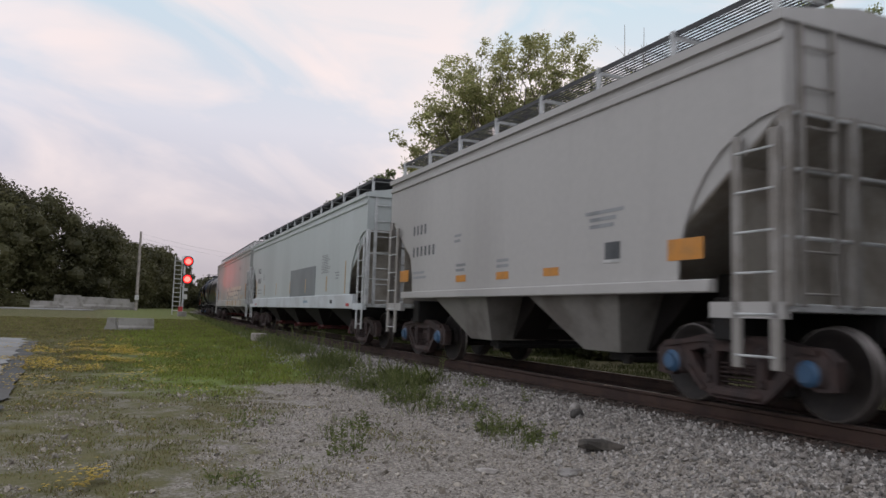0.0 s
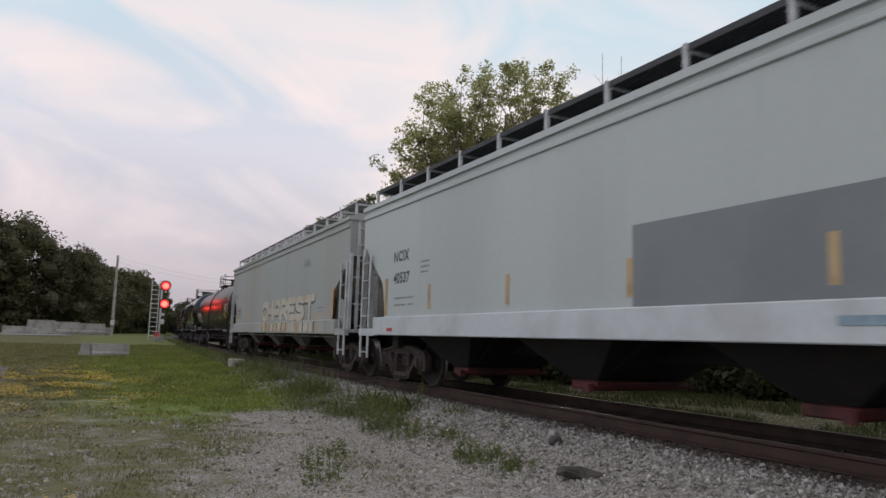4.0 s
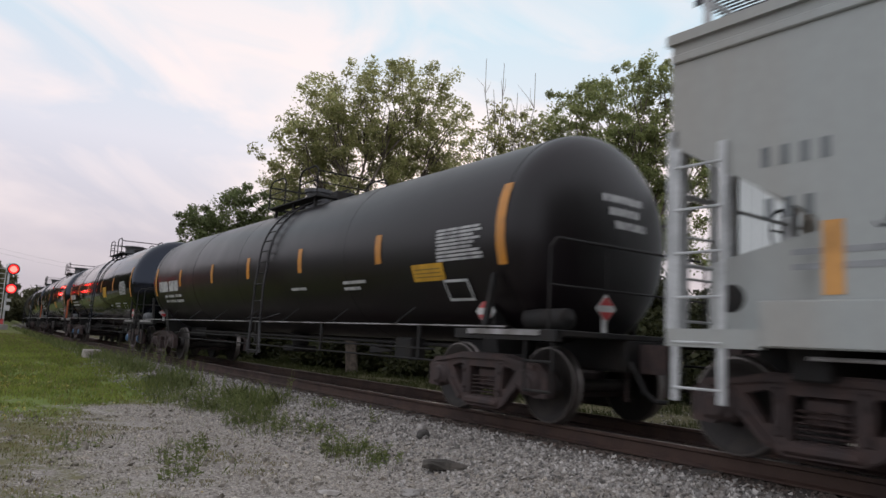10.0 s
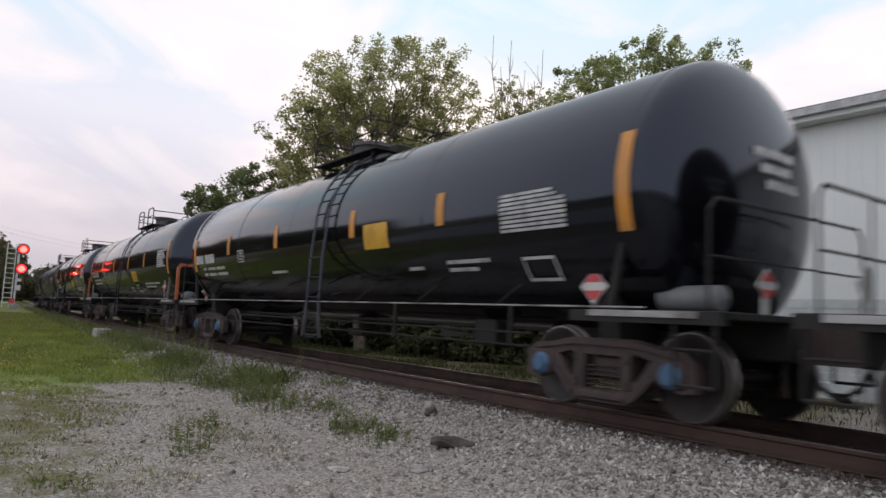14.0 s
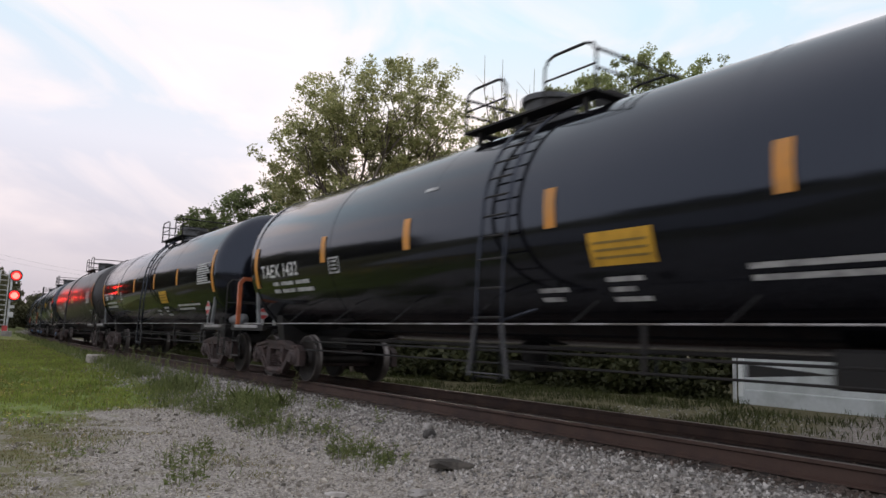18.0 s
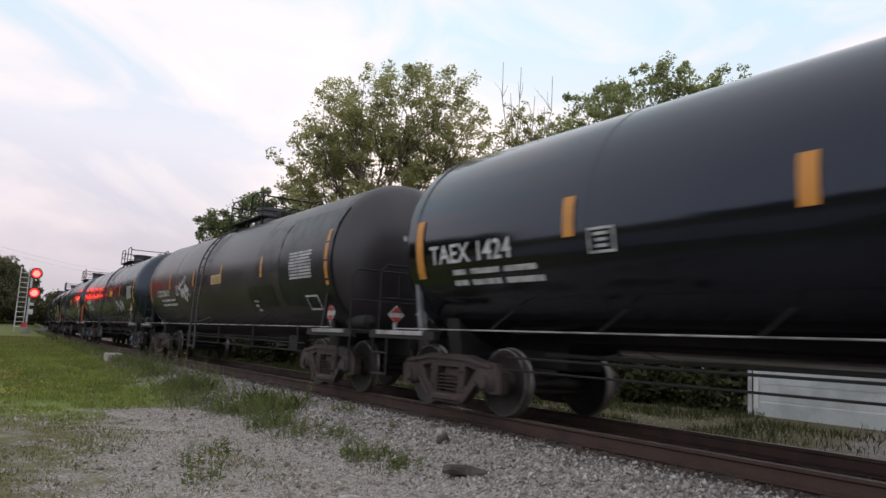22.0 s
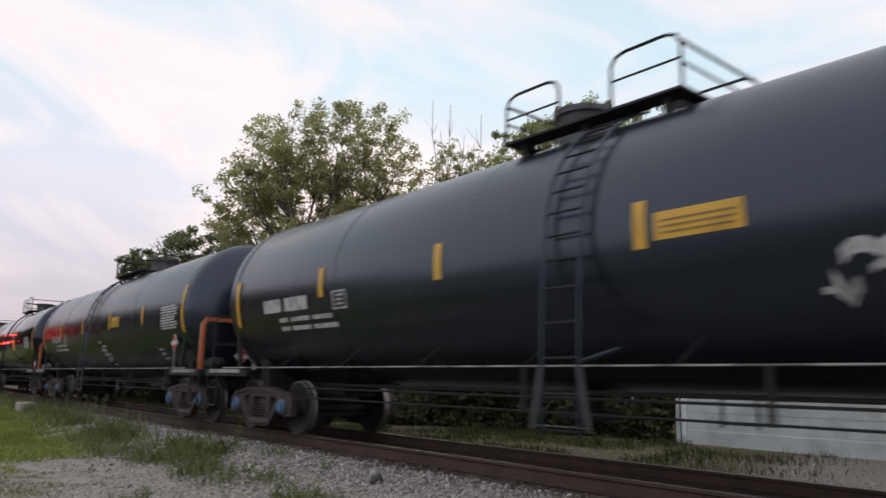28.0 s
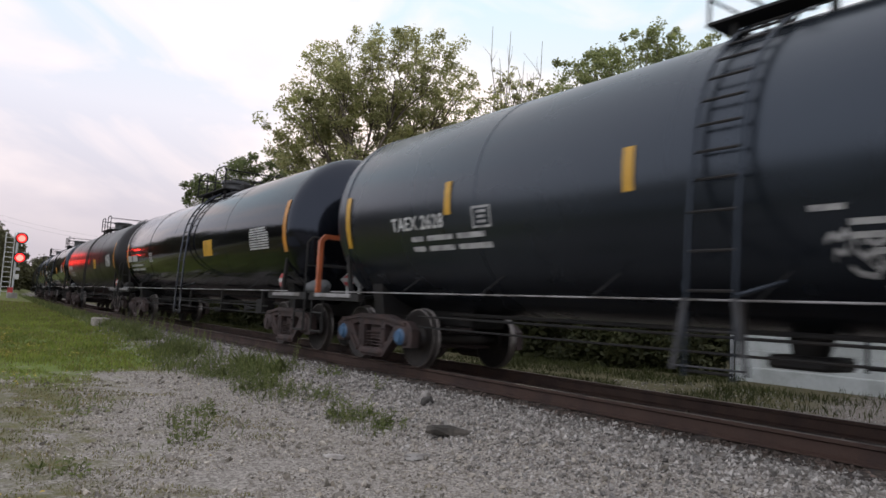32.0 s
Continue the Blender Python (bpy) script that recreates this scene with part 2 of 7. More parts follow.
M = {
    "hopper_grey": material("hopper_grey", (0.384, 0.372, 0.356), 0.55, spot=(0.336, 0.324, 0.308), spot_scale=0.6, grain=9, grain_amount=0.07, bump=0.03, streak=0.85),
    "hopper_blue": material("hopper_blue", (0.424, 0.458, 0.450), 0.5, spot=(0.387, 0.417, 0.409), spot_scale=0.6, grain=9, grain_amount=0.06, bump=0.03, streak=0.85),
    "hopper_dull": material("hopper_dull", (0.320, 0.339, 0.327), 0.6, spot=(0.312, 0.305, 0.279), spot_scale=0.7, grain=9, grain_amount=0.08, bump=0.03, streak=0.85),
    "sill_pale": material("sill_pale", (0.512, 0.544, 0.560), 0.5, spot=(0.440, 0.456, 0.464), spot_scale=1.2, grain=14, grain_amount=0.1, bump=0.05),
    "grating": material("grating", (0.045, 0.045, 0.048), 0.7, metal=0.0, grain=30, bump=0.1),
    "steel_pale": material("steel_pale", (0.48, 0.49, 0.49), 0.5, grain=20, bump=0.05),
    "black_gloss": material("black_gloss", (0.003, 0.003, 0.004), 0.11, spot=(0.005, 0.005, 0.006), spot_scale=0.8, grain=6, grain_amount=0.1, bump=0.005, spec=0.50, tint=(0.70, 0.79, 1.0), rough_vary=0.04),
    "black_matte": material("black_matte", (0.007, 0.0045, 0.0055), 0.36, spot=(0.007, 0.006, 0.006), spot_scale=0.7, grain=6, grain_amount=0.12, bump=0.02, spec=0.34),
    "charcoal": material("charcoal", (0.020, 0.0168, 0.0180), 0.36, spot=(0.036, 0.030, 0.032), spot_scale=0.5, grain=6, grain_amount=0.12, bump=0.03, spec=0.50),
    "blue_black": material("blue_black", (0.0045, 0.0065, 0.0095), 0.27, spot=(0.007, 0.010, 0.014), spot_scale=0.5, grain=6, grain_amount=0.1, bump=0.012, spec=0.70, tint=(0.70, 0.80, 0.96), rough_vary=0.06),
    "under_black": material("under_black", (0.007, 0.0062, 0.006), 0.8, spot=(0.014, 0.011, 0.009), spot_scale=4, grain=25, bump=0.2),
    "truck_iron": material("truck_iron", (0.036, 0.024, 0.023), 0.75, spot=(0.056, 0.034, 0.030), spot_scale=5, grain=35, bump=0.25),
    "wheel_steel": material("wheel_steel", (0.019, 0.015, 0.014), 0.6, metal=0.3, spot=(0.036, 0.029, 0.025), spot_scale=4, grain=30, bump=0.15),
    "tread": material("tread", (0.20, 0.18, 0.17), 0.4, metal=0.8, grain=30, bump=0.05),
    "orange_film": material("orange_film", (0.496, 0.200, 0.020), 0.45, grain=30, grain_amount=0.1, bump=0.02, spot=(0.400, 0.176, 0.032), spot_scale=6),
    "orange_paint": material("orange_paint", (0.416, 0.104, 0.036), 0.5, grain=30, grain_amount=0.12, bump=0.05),
    "yellow_film": material("yellow_film", (0.528, 0.288, 0.024), 0.45, grain=30, grain_amount=0.1, bump=0.02),
    "white_paint": material("white_paint", (0.496, 0.496, 0.480), 0.6, grain=18, grain_amount=0.15, bump=0.03),
    "grey_stencil": material("grey_stencil", (0.25, 0.26, 0.265), 0.6, grain=18, grain_amount=0.15, bump=0.03),
    "dark_stencil": material("dark_stencil", (0.07, 0.075, 0.08), 0.6, grain=18, grain_amount=0.2, bump=0.03),
    "red_dull": material("red_dull", (0.12, 0.022, 0.022), 0.7, spot=(0.06, 0.02, 0.02), spot_scale=4, grain=18, bump=0.1),
    "red_paint": material("red_paint", (0.45, 0.05, 0.05), 0.5, grain=18, grain_amount=0.15, bump=0.03),
    "blue_paint": material("blue_paint", (0.04, 0.10, 0.19), 0.5, grain=18, grain_amount=0.15, bump=0.03),
    "rail_rust": material("rail_rust", (0.050, 0.026, 0.018), 0.8, spot=(0.035, 0.019, 0.015), spot_scale=3, grain=40, bump=0.2),
    "rail_head": material("rail_head", (0.17, 0.135, 0.12), 0.5, metal=0.6, grain=40, bump=0.03),
    "tie_wood": material("tie_wood", (0.041, 0.033, 0.030), 0.9, spot=(0.067, 0.056, 0.044), spot_scale=5, grain=30, bump=0.4, per_piece=0.25),
    "stone": material("stone", (0.302, 0.283, 0.263), 0.9, spot=(0.174, 0.157, 0.141), spot_scale=8, grain=60, grain_amount=0.2, bump=0.3, per_piece=0.6),
    "stone_dark": material("stone_dark", (0.06, 0.055, 0.05), 0.9, grain=40, bump=0.4),
    "concrete": material("concrete", (0.287, 0.274, 0.254), 0.9, spot=(0.195, 0.182, 0.163), spot_scale=1.5, grain=25, bump=0.2),
    "pavement": material("pavement", (0.247, 0.247, 0.244), 0.9, spot=(0.189, 0.182, 0.172), spot_scale=0.6, grain=30, bump=0.2),
    "asphalt": material("asphalt", (0.06, 0.06, 0.058), 0.95, spot=(0.09, 0.085, 0.08), spot_scale=1.0, grain=60, bump=0.4),
    "footing": material("footing", (0.474, 0.503, 0.496), 0.7, spot=(0.370, 0.392, 0.377), spot_scale=1.5, grain=10, grain_amount=0.1, bump=0.2),
    "siding": material("siding", (0.666, 0.688, 0.673), 0.6, spot=(0.636, 0.659, 0.644), spot_scale=0.5, grain=12, grain_amount=0.04, bump=0.05, streak=0.7),
    "roof_edge": material("roof_edge", (0.20, 0.175, 0.145), 0.6, spot=(0.14, 0.11, 0.085), spot_scale=2, grain=20, bump=0.1),
    "bark": material("bark", (0.15, 0.12, 0.095), 0.95, spot=(0.09, 0.072, 0.058), spot_scale=6, grain=25, bump=0.5),
    "pole_wood": material("pole_wood", (0.30, 0.27, 0.24), 0.9, spot=(0.20, 0.18, 0.16), spot_scale=3, grain=25, bump=0.3),
    "galvanized": material("galvanized", (0.50, 0.51, 0.52), 0.45, metal=0.4, grain=20, bump=0.05),
    "signal_black": material("signal_black", (0.02, 0.02, 0.02), 0.6, grain=20, bump=0.05),
    "leaf_olive": leafy("leaf_olive", (0.258, 0.276, 0.109), (0.458, 0.435, 0.220), 0.65),
    "leaf_green": leafy("leaf_green", (0.196, 0.235, 0.093), (0.353, 0.367, 0.161), 0.62),
    "leaf_deep": leafy("leaf_deep", (0.094, 0.119, 0.047), (0.170, 0.192, 0.081), 0.5),
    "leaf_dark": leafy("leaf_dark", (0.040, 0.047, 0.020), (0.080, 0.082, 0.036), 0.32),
    "leaf_wood": leafy("leaf_wood", (0.067, 0.067, 0.030), (0.095, 0.090, 0.042), 0.30, 0.16, 0.40),
    "olive_grass": leafy("olive_grass", (0.132, 0.130, 0.044), (0.211, 0.194, 0.079), 0.45, 1.6),
    "grass": leafy("grass", (0.148, 0.201, 0.034), (0.258, 0.281, 0.068), 0.45, 0.7),
    "dry_grass": leafy("dry_grass", (0.174, 0.141, 0.067), (0.241, 0.194, 0.107), 0.25, 1.6),
    "weed": leafy("weed", (0.110, 0.141, 0.043), (0.187, 0.201, 0.080), 0.5, 2.0),
    "rough_grass": leafy("rough_grass", (0.044, 0.055, 0.017), (0.078, 0.084, 0.029), 0.3, 0.8),
    "flower": leafy("flower", (0.456, 0.304, 0.023), (0.532, 0.380, 0.046), 0.2),
    "lens_red": glow("lens_red", (1.0, 0.022, 0.018), 20.0),
    "rim_red": glow("rim_red", (1.0, 0.015, 0.015), 1.1),
}


def ground_material():
    """Gravel by the track that gives way to turf on the camera's other side and further off."""
    m = bpy.data.materials.new("gravel_and_turf")
    m.use_nodes = True
    n, l = m.node_tree.nodes, m.node_tree.links
    b = n["Principled BSDF"]
    tc = n.new("ShaderNodeTexCoord")
    at = n.new("ShaderNodeAttribute")
    at.attribute_name = "turf"
    vor, fine, big, mid_n = n.new("ShaderNodeTexVoronoi"), n.new("ShaderNodeTexNoise"), n.new("ShaderNodeTexNoise"), n.new("ShaderNodeTexNoise")
    vor.inputs["Scale"].default_value = 46
    fine.inputs["Scale"].default_value, fine.inputs["Detail"].default_value = 70, 5
    big.inputs["Scale"].default_value, big.inputs["Detail"].default_value = 0.5, 6
    mid_n.inputs["Scale"].default_value, mid_n.inputs["Detail"].default_value, mid_n.inputs["Roughness"].default_value = 2.4, 8, 0.66
    for t in (vor, fine, big, mid_n):
        l.new(tc.outputs["Object"], t.inputs["Vector"])
    stones = n.new("ShaderNodeValToRGB")
    e = stones.color_ramp.elements
    e[0].position, e[0].color = 0.05, (0.125, 0.109, 0.093, 1)
    e[1].position, e[1].color = 0.95, (0.42, 0.384, 0.345, 1)
    l.new(vor.outputs["Color"], stones.inputs[0])
    turf = n.new("ShaderNodeValToRGB")
    e = turf.color_ramp.elements
    e[0].position, e[0].color = 0.35, (0.088, 0.088, 0.034, 1)
    e[1].position, e[1].color = 0.65, (0.145, 0.132, 0.064, 1)
    l.new(mid_n.outputs["Fac"], turf.inputs[0])
    lush = n.new("ShaderNodeAttribute")
    lush.attribute_name = "lush"
    green = n.new("ShaderNodeMix")
    green.data_type = "RGBA"
    l.new(lush.outputs["Fac"], green.inputs["Factor"])
    l.new(turf.outputs[0], green.inputs["A"])
    green.inputs["B"].default_value = (0.135, 0.175, 0.042, 1)
    add, sub = n.new("ShaderNodeMath"), n.new("ShaderNodeMapRange")
    add.operation = "ADD"
    l.new(at.outputs["Fac"], add.inputs[0])
    l.new(mid_n.outputs["Fac"], add.inputs[1])
    sub.inputs["From Min"].default_value, sub.inputs["From Max"].default_value = 0.88, 1.12
    l.new(add.outputs[0], sub.inputs["Value"])
    mix = n.new("ShaderNodeMix")
    mix.data_type = "RGBA"
    l.new(sub.outputs[0], mix.inputs["Factor"])
    l.new(stones.outputs[0], mix.inputs["A"])
    l.new(green.outputs["Result"], mix.inputs["B"])
    g = n.new("ShaderNodeMapRange")
    g.inputs["To Min"].default_value, g.inputs["To Max"].default_value = 0.65, 1.3
    l.new(fine.outputs["Fac"], g.inputs["Value"])
    mul = n.new("ShaderNodeVectorMath")
    mul.operation = "SCALE"
    # dark brown mixed in at the stained bed and, partly, across the far side
    bed_mask, bed_tone = n.new("ShaderNodeAttribute"), n.new("ShaderNodeMix")
    bed_mask.attribute_name = "stain"
    bed_tone.data_type = "RGBA"
    bed_tone.inputs["B"].default_value = (0.080, 0.061, 0.049, 1)
    l.new(bed_mask.outputs["Fac"], bed_tone.inputs["Factor"])
    l.new(mix.outputs["Result"], bed_tone.inputs["A"])
    l.new(bed_tone.outputs["Result"], mul.inputs[0])
    l.new(g.outputs[0], mul.inputs["Scale"])
    l.new(mul.outputs[0], b.inputs["Base Color"])
    b.inputs["Roughness"].default_value = 0.95
    b.inputs["Specular IOR Level"].default_value = 0.2
    bp = n.new("ShaderNodeBump")
    bp.inputs["Strength"].default_value, bp.inputs["Distance"].default_value = 0.6, 0.02
    l.new(vor.outputs["Distance"], bp.inputs["Height"])
    l.new(bp.outputs[0], b.inputs["Normal"])
    return m


M["ground"] = ground_material()


# ------------------------------------------------------------------ mesh building
class Geo:
    """Vertices and faces gathered for one mesh."""

    def __init__(self):
        self.v, self.f = [], []

    def add(self, verts, faces):
        k = len(self.v)
        self.v.extend(tuple(p) for p in verts)
        self.f.extend(tuple(i + k for i in f) for f in faces)
        return self

    def box(self, x0, x1, y0, y1, z0, z1, m=None, bevel=0.0):
        b = min(bevel, (x1 - x0) / 3, (y1 - y0) / 3, (z1 - z0) / 3)
        if b <= 0:
            v = [Vector((x, y, z)) for z in (z0, z1) for y in (y0, y1) for x in (x0, x1)]
            f = [(0, 2, 3, 1), (4, 5, 7, 6), (0, 1, 5, 4), (2, 6, 7, 3), (0, 4, 6, 2), (1, 3, 7, 5)]
        else:
            bm = bmesh.new()
            bmesh.ops.create_cube(bm, size=1, matrix=Matrix.Translation(((x0 + x1) / 2, (y0 + y1) / 2, (z0 + z1) / 2)) @ Matrix.Diagonal((x1 - x0, y1 - y0, z1 - z0, 1)))
            bmesh.ops.bevel(bm, geom=list(bm.edges), offset=b, segments=1, affect="EDGES")
            bm.verts.index_update()
            v = [p.co.copy() for p in bm.verts]
            f = [tuple(q.index for q in p.verts) for p in bm.faces]
            bm.free()
        if m is not None:
            v = [m @ p for p in v]
        return self.add(v, f)

    def rod(self, a, b, r, seg=8, r2=None, caps=True):
        a, b = Vector(a), Vector(b)
        d = (b - a).normalized()
        u = d.orthogonal().normalized()
        w = d.cross(u)
        r2 = r if r2 is None else r2
        v = []
        for p, q in ((a, r), (b, r2)):
            v += [p + (u * math.cos(i * math.tau / seg) + w * math.sin(i * math.tau / seg)) * q for i in range(seg)]
        f = [(i, (i + 1) % seg, seg + (i + 1) % seg, seg + i) for i in range(seg)]
        if caps:
            f += [tuple(range(seg - 1, -1, -1)), tuple(range(seg, 2 * seg))]
        return self.add(v, f)

    def tube(self, path, r, seg=6):
        for a, b in zip(path, path[1:]):
            self.rod(a, b, r, seg)
        return self

    def spin(self, profile, axis="y", seg=32, at=(0, 0, 0), a0=0.0, a1=math.tau):
        """A turned solid; profile: (along, radius)."""
        full = abs(a1 - a0 - math.tau) < 1e-6
        n = seg if full else seg + 1
        v, at = [], Vector(at)
        for p, r in profile:
            for i in range(n):
                a = a0 + (a1 - a0) * i / seg
                c, s = r * math.cos(a), r * math.sin(a)
                v.append(at + Vector({"y": (c, p, s), "x": (p, c, s), "z": (c, s, p)}[axis]))
        f = []
        for j in range(len(profile) - 1):
            for i in range(seg):
                i2 = (i + 1) % n
                f.append((j * n + i, (j + 1) * n + i, (j + 1) * n + i2, j * n + i2))
        return self.add(v, f)

    def prism(self, outline, a, b, axis="x"):
        """A flat outline pulled from a to b along the axis. The outline is given in the other two axes, in order."""
        n = len(outline)
        put = {"x": lambda p, t: (t, p[0], p[1]), "y": lambda p, t: (p[0], t, p[1]), "z": lambda p, t: (p[0], p[1], t)}[axis]
        v = [put(p, a) for p in outline] + [put(p, b) for p in outline]
        f = [tuple(range(n)), tuple(range(2 * n - 1, n - 1, -1))] + [(i, n + i, n + (i + 1) % n, (i + 1) % n) for i in range(n)]
        return self.add(v, f)

    def mesh(self, name, smooth=None):
        me = bpy.data.meshes.new(name)
        me.from_pydata(self.v, [], self.f)
        bm = bmesh.new()
        bm.from_mesh(me)
        if len(self.f) < 60000:
            bmesh.ops.recalc_face_normals(bm, faces=bm.faces)
        bm.to_mesh(me)
        bm.free()
        if smooth is not None:
            me.shade_smooth()
            me.set_sharp_from_angle(angle=radians(smooth))
        return me


KEPT = {}


def kept(key, build, mat, smooth=40):
    """One mesh for all alike parts."""
    if key not in KEPT:
        me = build().mesh(key, smooth)
        me.materials.append(M[mat])
        KEPT[key] = me
    return KEPT[key]


def part(name, geo, mat, parent, label="", smooth=40, m=None):
    """Links a part (gathered geometry or a shared mesh) under its thing or part."""
    if isinstance(geo, Geo):
        me = geo.mesh(name, smooth)
        me.materials.append(M[mat])
    else:
        me = geo
    ob = new(name, me)
    ob.parent = parent
    if m is not None:
        ob.matrix_basis = m
    if label:
        tagged(ob, label)
    return ob


def thing(name, label, category, m=None, group="", kind=""):
    ob = new(name)
    ob.empty_display_size = 0.2
    if m is not None:
        ob.matrix_basis = m
    return tagged(ob, label, category, group, kind)


def solid(name, geo, mat, label, category, group="", kind="", smooth=40, m=None):
    me = geo.mesh(name, smooth)
    me.materials.append(M[mat])
    ob = new(name, me)
    if m is not None:
        ob.matrix_basis = m
    return tagged(ob, label, category, group, kind)



# ------------------------------------------------------------------ ground
def lush_at(x, y):
    """How green the turf is: a fresh swath along the ballast, dull and sparse elsewhere."""
    e = TRACK_X + BEND * y * y / 2 - x
    if e < 0:
        return 0.0
    edge = 11.9 + 0.8 * abs(x - 1.7) ** 1.2 + 0.5 * noise.noise(Vector((x * 1.1, y * 0.6, 4)))
    return ease(edge - 1.5, edge + 2.0, y) * ease(-1.2, 1.5, x) * ease(2.1, 2.7, e) * (1 - 0.5 * ease(26, 48, y))


def turf_at(x, y):
    """How much the ground is overgrown: 0 bare gravel, 1 turf."""
    e = TRACK_X + BEND * y * y / 2 - x
    if e < 0:
        return 0.80 * ease(1.7, 3.0, -e) * ease(3.0, 7.0, y - 0.25 * (x - 9))
    t = 0.50 * (1 - ease(-0.6, 3.4, x)) * ease(2.0, 5.0, y) + 0.19 * (1 - ease(3.0, 5.0, x))
    t += 0.30 * ease(8.0, 12.5, y) * (1 - ease(1.0, 4.5, x))
    t = max(min(t, 0.58), 0.68 * lush_at(x, y))
    t *= ease(1.9, 3.0, e)
    if y > 16:
        t = max(t, (0.62 + 0.5 * ease(24, 36, y)) * ease(2.2, 3.0, e))
    return t


def build_ground():
    near = [i * 0.25 for i in range(-16, 49)]
    xs = sorted({round(v, 3) for v in near + [-4 - 0.6 * 1.22 ** i for i in range(1, 36)] + [12 + 0.6 * 1.22 ** i for i in range(1, 36)]})
    ys = sorted({round(v, 3) for v in [i * 0.3 for i in range(-10, 81)] + [-3 - 0.6 * 1.24 ** i for i in range(1, 34)] + [24 + 0.5 * 1.13 ** i for i in range(1, 65)]})
    n = len(xs)
    v = [(x, y, ground_z(x, y)) for y in ys for x in xs]
    f = [(j * n + i, j * n + i + 1, (j + 1) * n + i + 1, (j + 1) * n + i) for j in range(len(ys) - 1) for i in range(n - 1)]
    me = bpy.data.meshes.new("ground")
    me.from_pydata(v, [], f)
    me.shade_smooth()
    at = me.attributes.new("turf", "FLOAT", "POINT")
    at.data.foreach_set("value", [turf_at(p[0], p[1]) for p in v])
    # full by the rails for rust and oil; 0.40 darkens the whole far side
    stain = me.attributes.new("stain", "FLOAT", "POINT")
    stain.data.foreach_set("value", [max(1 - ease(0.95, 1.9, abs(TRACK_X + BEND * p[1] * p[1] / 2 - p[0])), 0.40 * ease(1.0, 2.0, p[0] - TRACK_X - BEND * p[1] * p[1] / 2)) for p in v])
    fresh = me.attributes.new("lush", "FLOAT", "POINT")
    fresh.data.foreach_set("value", [lush_at(p[0], p[1]) for p in v])
    me.materials.append(M["ground"])
    tagged(new("ground", me), "grey gravel ground giving way to patchy green turf", "ground", kind="structure")


build_ground()


# ------------------------------------------------------------------ track
def sweep(profile, s0, s1, step, lat):
    """A profile (towards the camera, up) swept along the track."""
    g = Geo()
    n = len(profile)
    count = int((s1 - s0) / step)
    for j in range(count + 1):
        s = s0 + (s1 - s0) * j / count
        g.v.extend(tuple(on_track(s, lat + p, z)) for p, z in profile)
    for j in range(count):
        for i in range(n):
            g.f.append((j * n + i, j * n + (i + 1) % n, (j + 1) * n + (i + 1) % n, (j + 1) * n + i))
    return g


RAIL = [(-0.07, -0.18), (0.07, -0.18), (0.07, -0.165), (0.012, -0.145), (0.010, -0.05), (0.036, -0.035), (0.036, -0.003),
        (-0.036, -0.003), (-0.036, -0.035), (-0.010, -0.05), (-0.012, -0.145), (-0.07, -0.165)]
for side in (0.755, -0.755):
    r = thing("rail", "rusty steel rail spiked to wooden ties", "rail", group="rails of the track", kind="structure")
    part("rail_web", sweep(RAIL, -40, 190, 2.0, side), "rail_rust", r, smooth=30)
    part("rail_head", sweep([(-0.034, -0.004), (0.034, -0.004), (0.030, 0.0), (-0.030, 0.0)], -40, 190, 2.0, side), "rail_head", r, "running face worn bright", smooth=None)


# ------------------------------------------------------------------ trees and shrubs
def sheet_mesh(name, corners, mat):
    """A mesh of many loose faces from an array: faces, corners of each, x y z."""
    n, k = corners.shape[:2]
    me = bpy.data.meshes.new(name)
    me.vertices.add(n * k)
    me.vertices.foreach_set("co", corners.reshape(-1).astype(np.float32))
    me.loops.add(n * k)
    me.loops.foreach_set("vertex_index", np.arange(n * k, dtype=np.int32))
    me.polygons.add(n)
    me.polygons.foreach_set("loop_start", np.arange(0, n * k, k, dtype=np.int32))
    me.update(calc_edges=True)
    me.materials.append(M[mat])
    return me


class Leaves:
    """Leaves strewn through lumps of foliage: narrow blades that face all ways."""

    def __init__(self, seed):
        self.rng, self.found = np.random.default_rng(seed), []

    def cloud(self, centre, radius, count, size, flat=0.8, shell=0.45):
        r = self.rng
        d = r.normal(size=(count, 3)) * (1, 1, flat)
        d *= radius * r.random((count, 1)) ** shell / np.linalg.norm(d, axis=1, keepdims=True)
        c = d + np.array(tuple(centre))
        u = r.normal(size=(count, 3)) * (1, 1, 0.7)
        u /= np.linalg.norm(u, axis=1, keepdims=True)
        w = np.cross(u, r.normal(size=(count, 3)))
        w /= np.linalg.norm(w, axis=1, keepdims=True)
        s = size * (0.6 + 0.8 * r.random((count, 1)))
        self.found.append(np.stack([c - u * s, c + w * s * 0.5, c + u * s, c - w * s * 0.5], 1))

    def core(self, centre, radius, squash=0.9):
        """A lumpy inner mass that closes the middle of a far lump of foliage."""
        r = self.rng
        p, q = r.random(3) * math.tau, r.random(3) * math.tau

        def at(a, b):
            k = radius * (1 + 0.22 * math.sin(3 * a + p[0]) * math.cos(2 * b + p[1]) + 0.14 * math.sin(5 * a + q[0]) * math.sin(4 * b + q[1]))
            return (centre[0] + k * math.sin(b) * math.cos(a), centre[1] + k * math.sin(b) * math.sin(a), centre[2] + squash * k * math.cos(b))
        quads = [[at(i * math.tau / 9, j * math.pi / 6), at((i + 1) * math.tau / 9, j * math.pi / 6), at((i + 1) * math.tau / 9, (j + 1) * math.pi / 6), at(i * math.tau / 9, (j + 1) * math.pi / 6)]
                 for i in range(9) for j in range(6)]
        self.found.append(np.array(quads))

    def mesh(self, name, mat):
        return sheet_mesh(name, np.concatenate(self.found), mat)


